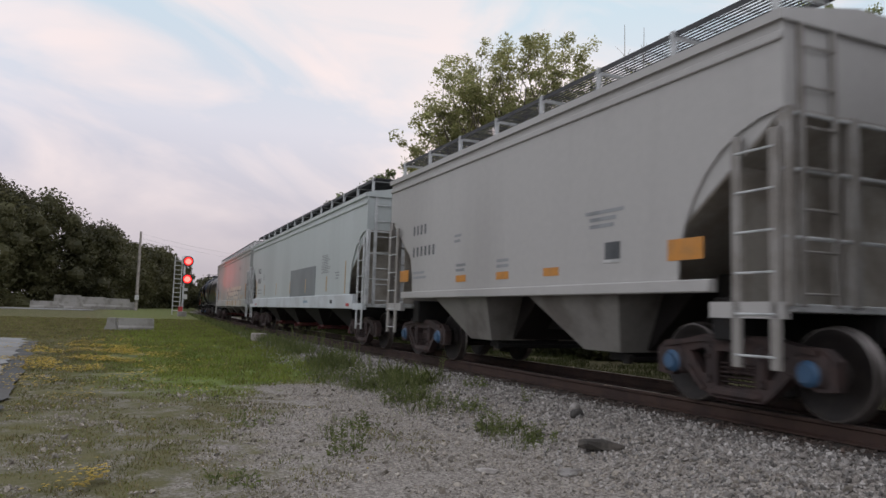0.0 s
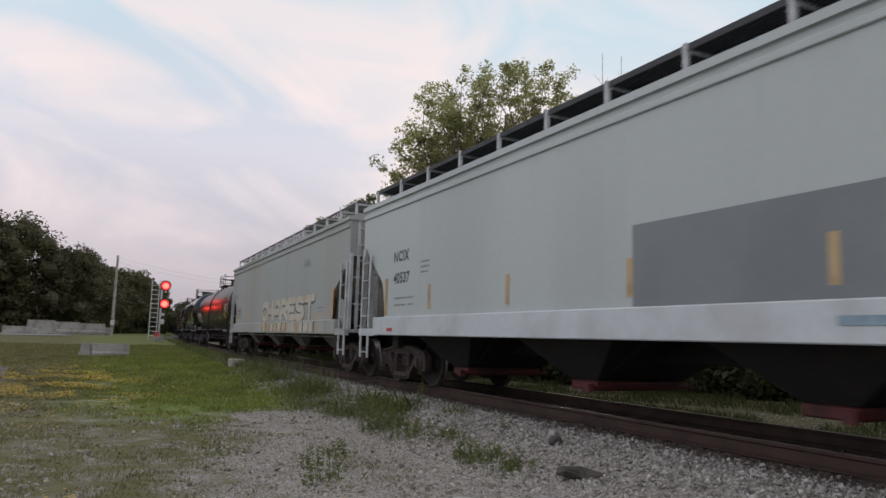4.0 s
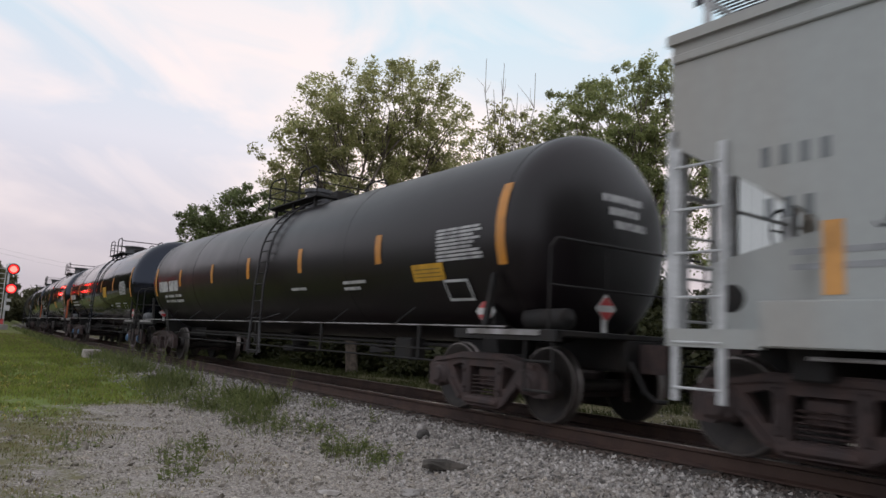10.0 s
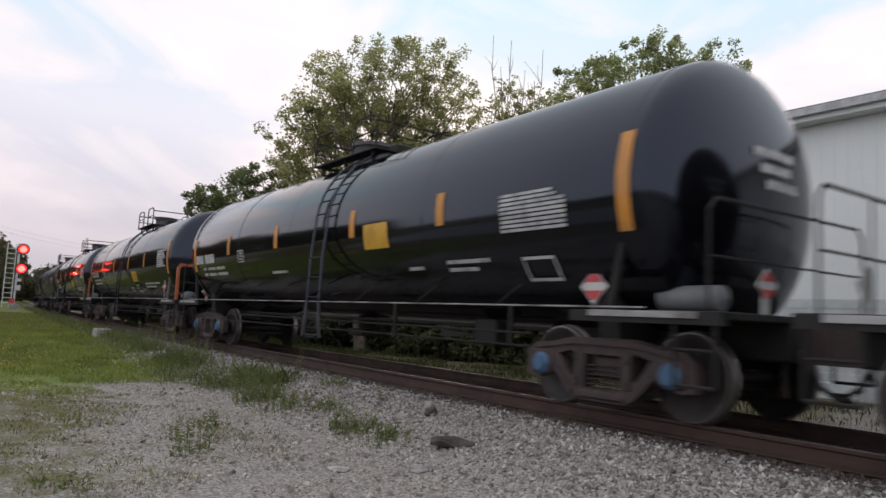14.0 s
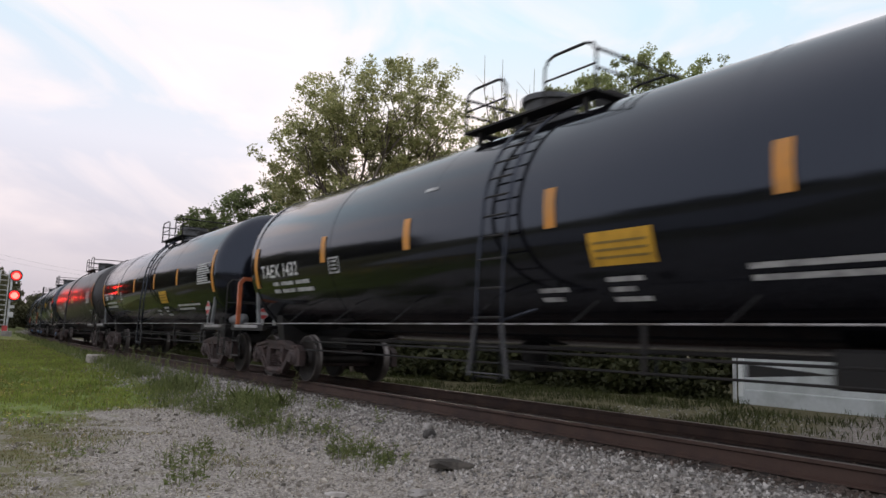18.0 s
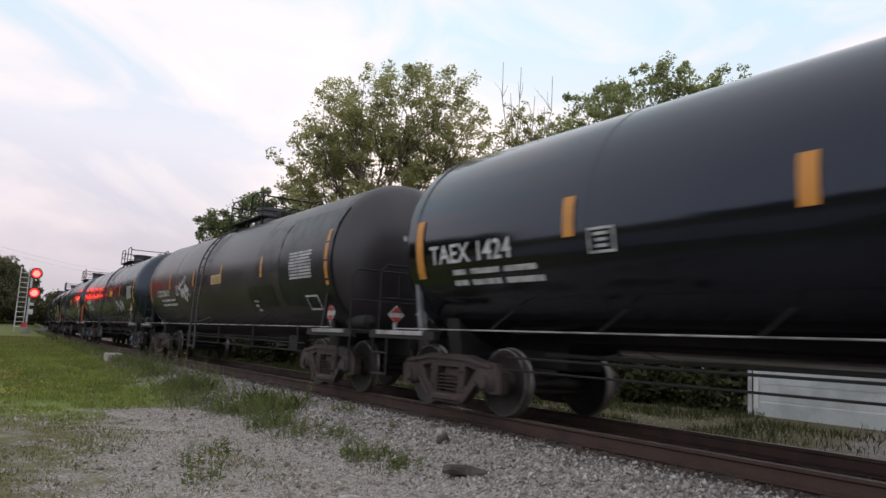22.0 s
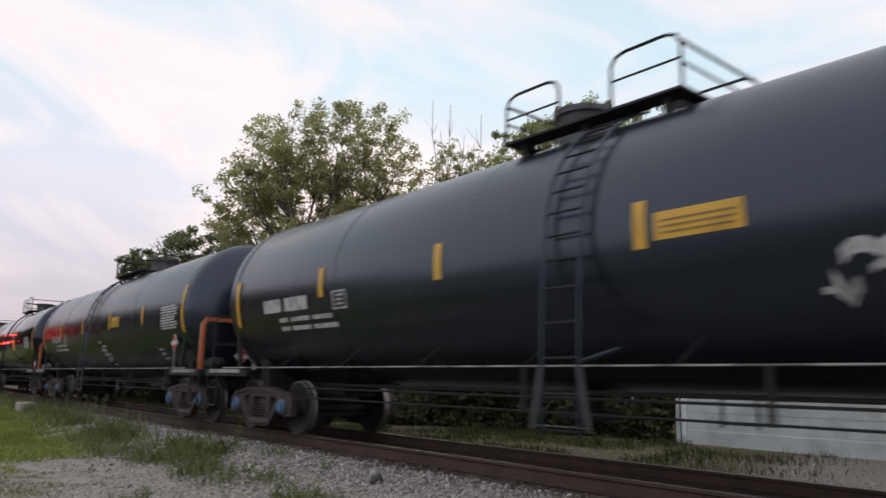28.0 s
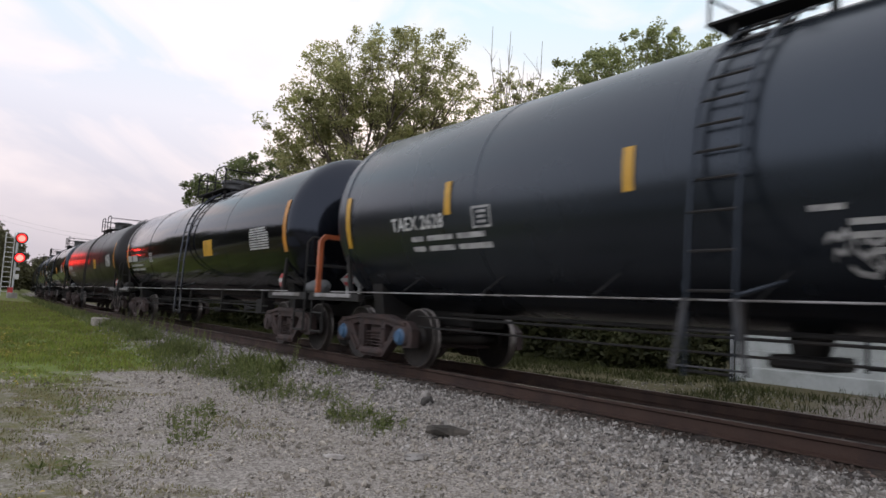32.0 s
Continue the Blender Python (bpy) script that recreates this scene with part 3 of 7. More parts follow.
def branch(g, a, b, r0, r1, rng, bend=0.12, pieces=3):
    a, b = Vector(a), Vector(b)
    p, length = a, (b - a).length
    pts = [a]
    for i in range(1, pieces + 1):
        q = a.lerp(b, i / pieces)
        if i < pieces:
            q += Vector((rng.gauss(0, 1), rng.gauss(0, 1), rng.gauss(0, 0.6))) * length * bend * 0.5
        ra, rb = r0 + (r1 - r0) * (i - 1) / pieces, r0 + (r1 - r0) * i / pieces
        g.rod(p, q, ra, 6 if r0 > 0.05 else 4, rb, caps=False)
        p = q
        pts.append(q)
    return pts


def tree(name, label, at, height, lumps, leaf, leaf_size, leaf_count, seed, trunk_r=0.22, group=""):
    """lumps: (dx, dy, z, radius) of the crown's foliage, from the tree's foot."""
    rng = random.Random(seed)
    t = thing(name, label, "tree" if height > 4 else "shrub", pose(*at), group)
    wood, crown = Geo(), Leaves(seed)
    fork = Vector((0, 0, height * 0.28))
    branch(wood, (0, 0, -0.1), fork, trunk_r, trunk_r * 0.75, rng, 0.05)
    for x, y, z, r in lumps:
        mid = fork.lerp(Vector((x, y, z)), 0.6) + Vector((rng.gauss(0, 0.2), rng.gauss(0, 0.2), 0.3))
        branch(wood, fork - Vector((0, 0, rng.random() * height * 0.12)), mid, trunk_r * 0.40, trunk_r * 0.18, rng)
        tips = []
        for _ in range(9):
            d = Vector((rng.gauss(0, 1), rng.gauss(0, 1), rng.gauss(0.35, 0.8))).normalized() * r * (0.55 + 0.62 * rng.random())
            tips.append(Vector((x, y, z)) + d)
            pts = branch(wood, mid, tips[-1], trunk_r * 0.11, 0.008, rng, 0.2, 3)
            for q in pts[1:]:
                o = q + Vector((rng.gauss(0, 1), rng.gauss(0, 1), rng.gauss(0.5, 0.8))).normalized() * r * 0.42
                branch(wood, q, o, 0.012, 0.004, rng, 0.25, 2)
                tips.append(o)
        n = int(leaf_count * r * r)
        for q in tips:
            crown.cloud(q, r * (0.17 + 0.16 * rng.random()), max(4, int(n * (0.5 + 0.9 * rng.random()) / len(tips))), leaf_size, 0.7)
        crown.cloud((x, y, z), r * 0.95, int(n * 0.10), leaf_size)
    part("trunk", wood, "bark", t, "brown bark on trunk and limbs")
    part("crown", crown.mesh("crown", leaf), None, t)
    return t


def polar(azimuth, dist):
    a = radians(azimuth)
    return dist * math.sin(a), dist * math.cos(a)


def lumps_from(azimuth, dist, spots):
    """Crown lumps given as azimuth, elevation and radius as seen from the standpoint, at the tree's distance."""
    x0, y0 = polar(azimuth, dist)
    z0 = ground_z(x0, y0)
    out = []
    for a, e, r, deep in spots:
        x, y = polar(a, dist + deep)
        out.append((x - x0, y - y0, 0.92 + (dist + deep) * math.tan(radians(e)) - z0, r * 0.80))
    return (x0, y0, z0), out


at, lumps = lumps_from(29.5, 27, [
    (23.0, 12.6, 1.2, 0), (24.0, 14.7, 1.3, 0), (25.1, 17.3, 1.4, -1), (27.1, 18.6, 1.4, 1), (29.7, 19.5, 1.4, 0), (32.1, 19.8, 1.4, -1), (34.5, 19.0, 1.4, 1),
    (36.7, 17.2, 1.1, 0), (36.6, 14.4, 1.1, 1), (25.5, 14.0, 1.6, 1), (28.5, 15.5, 1.7, 0), (31.5, 15.5, 1.6, 1), (34.0, 14.0, 1.5, 0), (23.6, 10.8, 1.2, 0),
    (26.0, 9.5, 1.5, -1), (29.5, 10.5, 1.5, 1), (33.0, 10.0, 1.4, 0), (28.5, 6.0, 1.4, -1), (32.0, 5.5, 1.4, 0)])
tree("broadleaf_tree", "tall olive-green broadleaf tree with an airy crown", at, 11.5, lumps, "leaf_olive", 0.062, 2500, 11, 0.24)
at, lumps = lumps_from(50, 25, [
    (44.6, 15.6, 1.1, 0), (45.6, 18.2, 1.2, 0), (47.2, 18.9, 1.0, 1), (48.8, 19.6, 1.2, 1), (51.3, 20.1, 1.2, 0), (53.9, 19.3, 1.2, 1), (56.3, 19.3, 1.1, 0), (58.0, 16.4, 1.1, 1),
    (47.0, 14.5, 1.3, 1), (50.0, 15.5, 1.5, 0), (53.5, 14.8, 1.4, 0), (56.0, 12.0, 1.3, 0), (47.0, 10.0, 1.4, 0), (51.0, 10.5, 1.5, 1), (54.5, 8.0, 1.4, 0), (49, 6, 1.4, 0)])
tree("broadleaf_tree", "fresh green broadleaf tree beside the white building", at, 10.5, lumps, "leaf_green", 0.060, 3400, 12, 0.20)
at, lumps = lumps_from(41, 24, [(40.0, 17.6, 0.7, 0), (42.6, 17.2, 0.8, 0), (39.2, 15.5, 0.9, 0), (41.5, 14.5, 1.0, 0), (43.2, 15.8, 0.9, 1), (40.0, 11.5, 1.2, 0), (43.0, 11.0, 1.2, 0), (38, 12, 1.0, 1), (41.5, 7.5, 1.4, 0), (38.0, 7.0, 1.3, 0)])
tree("small_tree", "thin tree with dead bare tops between fuller trees", at, 8, lumps, "leaf_olive", 0.060, 1900, 13, 0.12)
at, lumps = lumps_from(20, 40, [(17.4, 6.9, 1.7, 0), (19.2, 8.6, 1.9, 0), (21.5, 8.6, 2.1, 1), (23.2, 8.2, 1.8, 0), (16.6, 5.0, 1.6, 0), (18.3, 5.2, 2.3, 0), (21.0, 5.2, 2.6, 0), (23.5, 5.4, 2.3, 0)])
tree("broadleaf_tree", "dark green rounded tree behind the track", at, 8, lumps, "leaf_deep", 0.085, 2300, 14, 0.18)


def dead_twigs():
    rng = random.Random(5)
    t = thing("dead_sapling", "bare dead branches standing above the shrubs", "dead branches", pose(*polar(41, 24), 0))
    g = Geo()
    x0, y0 = polar(41, 24)
    for a, e in ((38.9, 22.3), (40.4, 22.0), (41.6, 19.8), (43.0, 21.3), (42.4, 19.0), (39.6, 20.0)):
        x, y = polar(a, 24)
        tip = Vector((x - x0, y - y0, 0.92 + 24 * math.tan(radians(e))))
        foot = Vector(((x - x0) * 0.6, (y - y0) * 0.6, 4.5))
        pts = branch(g, foot, tip, 0.035, 0.008, rng, 0.03, 5)
        for q in pts[2:5]:
            for _ in range(2):
                branch(g, q, q + Vector((rng.gauss(0, 0.35), rng.gauss(0, 0.35), 0.5 + rng.random() * 0.5)), 0.012, 0.004, rng, 0.1, 2)
    g.rod((0, 0, -0.5), (0, 0, 4.6), 0.07, 6, 0.04)
    part("dead_branch", g, "pole_wood", t, "bleached bare wood")


dead_twigs()


def along(path, spacing):
    """Steps along a line of (x, y, foot, height, depth), about spacing metres apart."""
    for a, b in zip(path, path[1:]):
        n = max(1, round(math.hypot(b[0] - a[0], b[1] - a[1]) / spacing))
        for k in range(n):
            yield [p + (q - p) * k / n for p, q in zip(a, b)]


def wood_mass(name, label, path, leaf, size, seed, density=1.0):
    """A thicket: lumps of leaves along a line. path: (x, y, z of the foot, height, depth)."""
    rng = random.Random(seed)
    g = Leaves(seed)
    for (x0, y0, z0, h0, d0), (x1, y1, z1, h1, d1) in zip(path, path[1:]):
        length = math.hypot(x1 - x0, y1 - y0)
        n = max(2, int(length * (h0 + h1) / 2 * 0.30 * density))
        for _ in range(n):
            u = rng.random()
            x, y, h, d, z = x0 + (x1 - x0) * u, y0 + (y1 - y0) * u, h0 + (h1 - h0) * u, d0 + (d1 - d0) * u, z0 + (z1 - z0) * u
            top = h * (0.86 + 0.22 * noise.noise(Vector((x * 0.11, y * 0.11, seed))))
            k = rng.random() ** 0.8
            r = max(0.5, h * 0.16 * (0.7 + 0.6 * rng.random()))
            c = (x + rng.gauss(0, d * 0.35), y + rng.gauss(0, d * 0.35), z + max(r * 0.3, (top - r) * k))
            g.cloud(c, r, int(120 * density), size * (0.7 + 0.6 * rng.random()))
    return tagged(new(name, g.mesh(name, leaf)), label, "woodland", kind="stuff")


def crown_wood(name, label, path, leaf, size, seed, spacing=3.4, leaves=240):
    """A far wood: rows of rounded crowns, each of several lumps, with undergrowth down to the ground."""
    rng = random.Random(seed)
    g = Leaves(seed)
    for x, y, z, h, d in along(path, spacing):
        away = Vector((x, y, 0)).normalized()
        for row in (-0.35, 0.05, 0.45):
            tall = h * rng.uniform(0.70, 0.90) * (1.0 if row > -0.3 else 0.85)
            c = Vector((x, y, 0)) + away * row * d * 1.6 + Vector((rng.gauss(0, 0.9), rng.gauss(0, 0.9), 0))
            wide = min(3.6, tall * rng.uniform(0.24, 0.32))
            lump = wide * 0.55
            for k in range(11):
                a, v = rng.random() * math.tau, (k + rng.random()) / 11
                ring = wide * math.sin(math.pi * min(1, 0.22 + 0.70 * v)) * 0.85
                spot, big = (c.x + ring * math.cos(a), c.y + ring * math.sin(a), z + tall * (0.12 + 0.80 * v)), lump * rng.uniform(0.75, 1.15)
                g.cloud(spot, big, leaves, size * rng.uniform(0.8, 1.2), 0.85, 0.30)
                g.core(spot, big * 0.46)
            g.cloud((c.x, c.y, z + tall - lump * 0.9), lump, leaves, size, 0.9, 0.25)
            g.cloud((c.x, c.y, z + 0.8), wide * 0.9, leaves, size * 1.2, 0.6, 0.3)
            g.core((c.x, c.y, z + 0.5), wide * 0.5, 0.6)
            g.cloud((c.x, c.y, z + tall * 0.38), wide * 0.9, leaves // 2, size * 1.4, 1.1, 0.4)
    return tagged(new(name, g.mesh(name, leaf)), label, "woodland", kind="stuff")


def wpt(azimuth, dist, el, depth=6):
    x, y = polar(azimuth, dist)
    z = ground_z(x, y)
    return (x, y, z - 0.3, 0.92 + dist * math.tan(radians(el)) - z + 0.8, depth)


crown_wood("far_wood", "dark dense wood along the line", [wpt(-24, 75, 9.5), wpt(-16, 80, 9.0), wpt(-9, 85, 10.3), wpt(-6, 88, 9.9), wpt(-4, 90, 8.9), wpt(-2.4, 94, 7.0), wpt(-0.8, 97, 7.2),
                                      wpt(0.6, 102, 6.0), wpt(2.4, 110, 5.5), wpt(3.8, 120, 4.6), wpt(4.6, 135, 3.8)], "leaf_wood", 0.185, 21, 3.4, 210)
crown_wood("far_wood", "distant trees where the line bends away", [wpt(4.2, 150, 2.0), wpt(5.6, 160, 2.1), wpt(6.6, 165, 2.7), wpt(8.5, 150, 2.4), wpt(11, 120, 2.6), wpt(15, 90, 3.6), wpt(19, 70, 4.4)], "leaf_wood", 0.30, 22, 6.0, 90)
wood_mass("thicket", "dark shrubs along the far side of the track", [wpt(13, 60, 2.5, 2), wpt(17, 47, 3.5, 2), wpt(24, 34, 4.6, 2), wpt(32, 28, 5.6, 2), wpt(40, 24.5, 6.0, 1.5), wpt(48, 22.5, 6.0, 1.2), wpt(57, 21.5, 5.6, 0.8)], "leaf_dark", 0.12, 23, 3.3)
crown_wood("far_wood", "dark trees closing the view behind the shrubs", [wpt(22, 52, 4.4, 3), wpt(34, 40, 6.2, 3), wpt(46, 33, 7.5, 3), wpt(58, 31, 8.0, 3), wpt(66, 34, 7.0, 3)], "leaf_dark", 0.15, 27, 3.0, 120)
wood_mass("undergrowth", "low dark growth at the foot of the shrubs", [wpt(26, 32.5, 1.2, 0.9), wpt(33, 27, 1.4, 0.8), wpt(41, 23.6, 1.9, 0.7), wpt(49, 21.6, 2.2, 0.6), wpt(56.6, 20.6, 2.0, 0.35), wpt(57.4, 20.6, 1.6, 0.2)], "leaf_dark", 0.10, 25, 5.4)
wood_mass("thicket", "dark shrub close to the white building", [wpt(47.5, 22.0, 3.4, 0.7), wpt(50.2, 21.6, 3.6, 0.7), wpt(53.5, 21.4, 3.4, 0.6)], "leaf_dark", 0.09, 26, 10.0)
wood_mass("wood_behind", "dark wood on the other side of the road", [(-75, 70, 0, 6, 6), (-72, 20, 0, 6, 6), (-68, -20, 0, 6, 6), (-50, -60, 0, 7, 6), (0, -80, 0, 7, 6), (50, -70, 0, 8, 6)], "leaf_dark", 0.6, 24, 0.8)


# ------------------------------------------------------------------ white building
def build_building():
    x, y1, y0, z0, z1 = 16.9, 10.40, -22.0, -0.55, 6.02
    b = thing("warehouse", "long white metal-clad building beside the railway", "building", pose(0, 0, 0))
    g = Geo().box(x, x + 14, y0, y1, z0, z1)
    part("wall", g, "siding", b, smooth=None)
    k = y1 - 0.16
    rib = kept("wall_rib", lambda: Geo().box(x - 0.006, x + 0.002, -0.03, 0.03, z0 + 2.42, z1), "siding", None)
    while k > y0:
        part("wall_rib", rib, None, b, m=pose(0, k, 0))
        k -= 0.305
    # footing and low boards take a darker white than the siding
    part("foundation", Geo().box(x - 0.04, x + 14.04, y0, y1 + 0.04, z0 - 0.3, z0 + 0.48, bevel=0.02), "footing", b, "white-painted footing, dirty near the ground")
    for k in range(9):
        zc = z0 + 0.50 + 0.21 * k
        part("clapboard", Geo().prism([(x - 0.010, zc), (x - 0.001, zc + 0.20), (x - 0.0005, zc + 0.20), (x - 0.0005, zc)], y0, y1 - 0.13, "y"), "footing", b, "white lapped board low on the wall", smooth=None)
    part("corner_trim", Geo().box(x - 0.05, x + 0.1, y1 - 0.12, y1 + 0.03, z0 + 0.3, z1, bevel=0.01), "siding", b)
    part("roof", Geo().prism([(x - 0.45, z1 + 0.12), (x + 7, z1 + 1.6), (x + 14.45, z1 + 0.12), (x + 14.45, z1 + 0.34), (x + 7, z1 + 1.82), (x - 0.45, z1 + 0.34)], y0 - 0.4, y1 + 0.55, "y"), "roof_edge", b, "weathered roof edge")
    part("soffit", Geo().box(x - 0.44, x + 0.1, y0, y1 + 0.5, z1 - 0.02, z1 + 0.11), "siding", b)
    part("gutter", Geo().prism([(x - 0.58, z1 + 0.10), (x - 0.46, z1 + 0.10), (x - 0.46, z1 + 0.26), (x - 0.60, z1 + 0.26)], y0 - 0.4, y1 + 0.58, "y"), "steel_pale", b, "pale metal gutter")
    pts = [(x - 0.52, y1 + 0.45, z1 + 0.08), (x - 0.52, y1 + 0.45, z1 - 0.15), (x - 0.08, y1 + 0.1, z1 - 0.55), (x - 0.08, y1 + 0.1, z0 + 0.1)]
    part("downpipe", Geo().tube(pts, 0.05, 8), "steel_pale", b, "white downpipe with a bent neck")


build_building()


# ------------------------------------------------------------------ rolling stock
def wheelset_geo():
    g = Geo()
    g.rod((-0.95, 0, 0), (0.95, 0, 0), 0.085, 12)
    for s in (-1, 1):
        prof = [(0.70, 0.0), (0.70, 0.17), (0.735, 0.19), (0.735, 0.34), (0.70, 0.385), (0.70, 0.452), (0.835, 0.452), (0.835, 0.385), (0.80, 0.34), (0.80, 0.19), (0.86, 0.15), (0.86, 0.0)]
        g.spin([(s * p, r) for p, r in prof], "x", 28)
        for k in range(6):
            a = k * math.tau / 6
            g.rod((s * 0.865, 0.05 * math.cos(a), 0.05 * math.sin(a)), (s * 0.98, 0.05 * math.cos(a), 0.05 * math.sin(a)), 0.018, 5)
    return g


def tread_geo():
    g = Geo()
    for s in (-1, 1):
        g.spin([(s * 0.70, 0.453), (s * 0.715, 0.478), (s * 0.735, 0.478), (s * 0.748, 0.459), (s * 0.838, 0.455), (s * 0.840, 0.440)], "x", 36)
    return g


def side_frame_geo():
    """Cast side frame of a three-piece truck, seen square on in the y-z plane."""
    g = Geo()
    out = [(-1.20, 0.32), (-1.20, 0.60), (-1.06, 0.71), (-0.76, 0.73), (-0.44, 0.80), (0.44, 0.80), (0.76, 0.73), (1.06, 0.71), (1.20, 0.60), (1.20, 0.32),
           (0.98, 0.30), (0.82, 0.40), (0.68, 0.40), (0.46, 0.18), (0.32, 0.11), (-0.32, 0.11), (-0.46, 0.18), (-0.68, 0.40), (-0.82, 0.40), (-0.98, 0.30)]
    holes = [[(-0.66, 0.60), (-0.46, 0.65), (-0.40, 0.61), (-0.40, 0.36), (-0.47, 0.36)], [(0.66, 0.60), (0.46, 0.65), (0.40, 0.61), (0.40, 0.36), (0.47, 0.36)],
             [(-0.26, 0.62), (0.26, 0.62), (0.26, 0.24), (-0.26, 0.24)]]
    bm = bmesh.new()
    loops = []
    for ring in [out] + holes:
        vs = [bm.verts.new((0, p[0], p[1])) for p in ring]
        loops += [bm.edges.new((vs[i], vs[(i + 1) % len(vs)])) for i in range(len(vs))]
    bmesh.ops.triangle_fill(bm, use_beauty=True, edges=loops, normal=(1, 0, 0))
    r = bmesh.ops.extrude_face_region(bm, geom=list(bm.faces))
    bmesh.ops.translate(bm, verts=[e for e in r["geom"] if isinstance(e, bmesh.types.BMVert)], vec=(0.13, 0, 0))
    bm.verts.index_update()
    g.add([v.co.copy() for v in bm.verts], [tuple(v.index for v in f.verts) for f in bm.faces])
    bm.free()
    for s in (-1, 1):
        g.box(-0.05, 0.17, s * 0.92 - 0.19, s * 0.92 + 0.19, 0.33, 0.66, bevel=0.05)
        g.box(-0.03, 0.15, s * 0.36 - 0.05, s * 0.36 + 0.05, 0.26, 0.68, bevel=0.02)
    g.box(-0.04, 0.17, -0.34, 0.34, 0.13, 0.23, bevel=0.03)
    g.prism([(-1.02, 0.69), (-0.44, 0.78), (0.44, 0.78), (1.02, 0.69), (1.02, 0.64), (0.44, 0.72), (-0.44, 0.72), (-1.02, 0.64)], 0.13, 0.165)
    for s in (-1, 1):
        g.prism([(s * 0.72, 0.42), (s * 0.46, 0.17), (s * 0.42, 0.21), (s * 0.66, 0.45)], 0.13, 0.16)
        for k in range(2):
            g.rod((0.12, s * 0.36, 0.34 + 0.22 * k), (0.175, s * 0.36, 0.34 + 0.22 * k), 0.022, 6)
    return g


def spring_geo():
    g = Geo()
    for y in (-0.16, 0.0, 0.16):
        for k in range(6):
            z = 0.245 + k * 0.05
            g.spin([(z - 0.012, 0.060), (z, 0.074), (z + 0.012, 0.060)], "z", 10, at=(0.06, y, 0))
    return g


def bearing_geo():
    return Geo().spin([(0, 0.0), (0, 0.13), (0.10, 0.13), (0.13, 0.09), (0.15, 0.09), (0.15, 0)], "x", 16)


def add_truck(car, y, caps=""):
    """A three-piece truck: two side frames, a bolster and two wheelsets."""
    tr = part("truck", kept("truck_bolster", lambda: Geo().box(-1.05, 1.05, -0.20, 0.20, 0.36, 0.62, bevel=0.04).rod((0, 0, 0.6), (0, 0, 0.78), 0.2, 14).box(-0.7, 0.7, -0.85, -0.75, 0.3, 0.4, bevel=0.02).box(-0.7, 0.7, 0.75, 0.85, 0.3, 0.4, bevel=0.02), "truck_iron"), None, car, "rusty cast-steel truck", m=pose(0, y, 0))
    for s in (-1, 1):
        part("side_frame", kept("side_frame", side_frame_geo, "truck_iron"), None, tr, m=pose(s * 1.0, 0, 0) if s > 0 else pose(-1.0, 0, 0, 0, 0, 180))
        tagged(part("spring_nest", kept("spring_nest", spring_geo, "truck_iron"), None, tr, m=pose(s * 1.0, 0, 0) if s > 0 else pose(-1.0, 0, 0, 0, 0, 180)), kind="stuff")
        for e in (-1, 1):
            part("bearing_cap", kept("bearing_cap_" + caps, bearing_geo, "blue_paint" if caps else "truck_iron"), None, tr, "blue bearing cap" if caps else "", m=pose(s * 1.07, e * 0.92, 0.47) if s > 0 else pose(-1.07, e * 0.92, 0.47, 0, 0, 180))
    for e in (-1, 1):
        w = part("wheelset", kept("wheelset", wheelset_geo, "wheel_steel"), None, tr, "pair of steel wheels on an axle", m=pose(0, e * 0.92, 0.457))
        w.data.materials.append(M["tread"]) if len(w.data.materials) < 2 else None
        WHEELS.append((w, car, e * 0.92 + y))
    return tr


WHEELS = []      # wheelset, its car, its place along the car
CARS = []        # car, its place along the train


def wheel_mesh():
    """Wheel bodies and bright rims in one mesh with two materials."""
    a, b = wheelset_geo(), tread_geo()
    n = len(a.f)
    a.add(b.v, b.f)
    me = a.mesh("wheelset", 40)
    me.materials.append(M["wheel_steel"])
    me.materials.append(M["tread"])
    for i, p in enumerate(me.polygons):
        p.material_index = 1 if i >= n else 0
    KEPT["wheelset"] = me


wheel_mesh()


def coupler_geo():
    g = Geo()
    g.box(-0.10, 0.10, -0.9, 0.0, 0.72, 0.96, bevel=0.02)
    g.prism([(-0.16, 0.0), (0.16, 0.0), (0.20, 0.20), (0.10, 0.34), (0.02, 0.26), (-0.06, 0.16), (-0.18, 0.22)], 0.66, 1.0, "z")
    g.box(-0.02, 0.02, -0.35, -0.30, 0.3, 0.72)
    return g


def hose_geo():
    pts = [(0.32, 0.0, 0.78), (0.34, 0.10, 0.66), (0.33, 0.22, 0.46), (0.28, 0.34, 0.36), (0.2, 0.44, 0.36)]
    return Geo().tube(pts, 0.028, 7)


def add_ends(car, half):
    for s in (-1, 1):
        m = pose(0, s * half, 0, 0, 0, 0 if s > 0 else 180)
        part("coupler", kept("coupler", coupler_geo, "truck_iron"), None, car, m=m)
        part("air_hose", kept("air_hose", hose_geo, "under_black"), None, car, m=m)


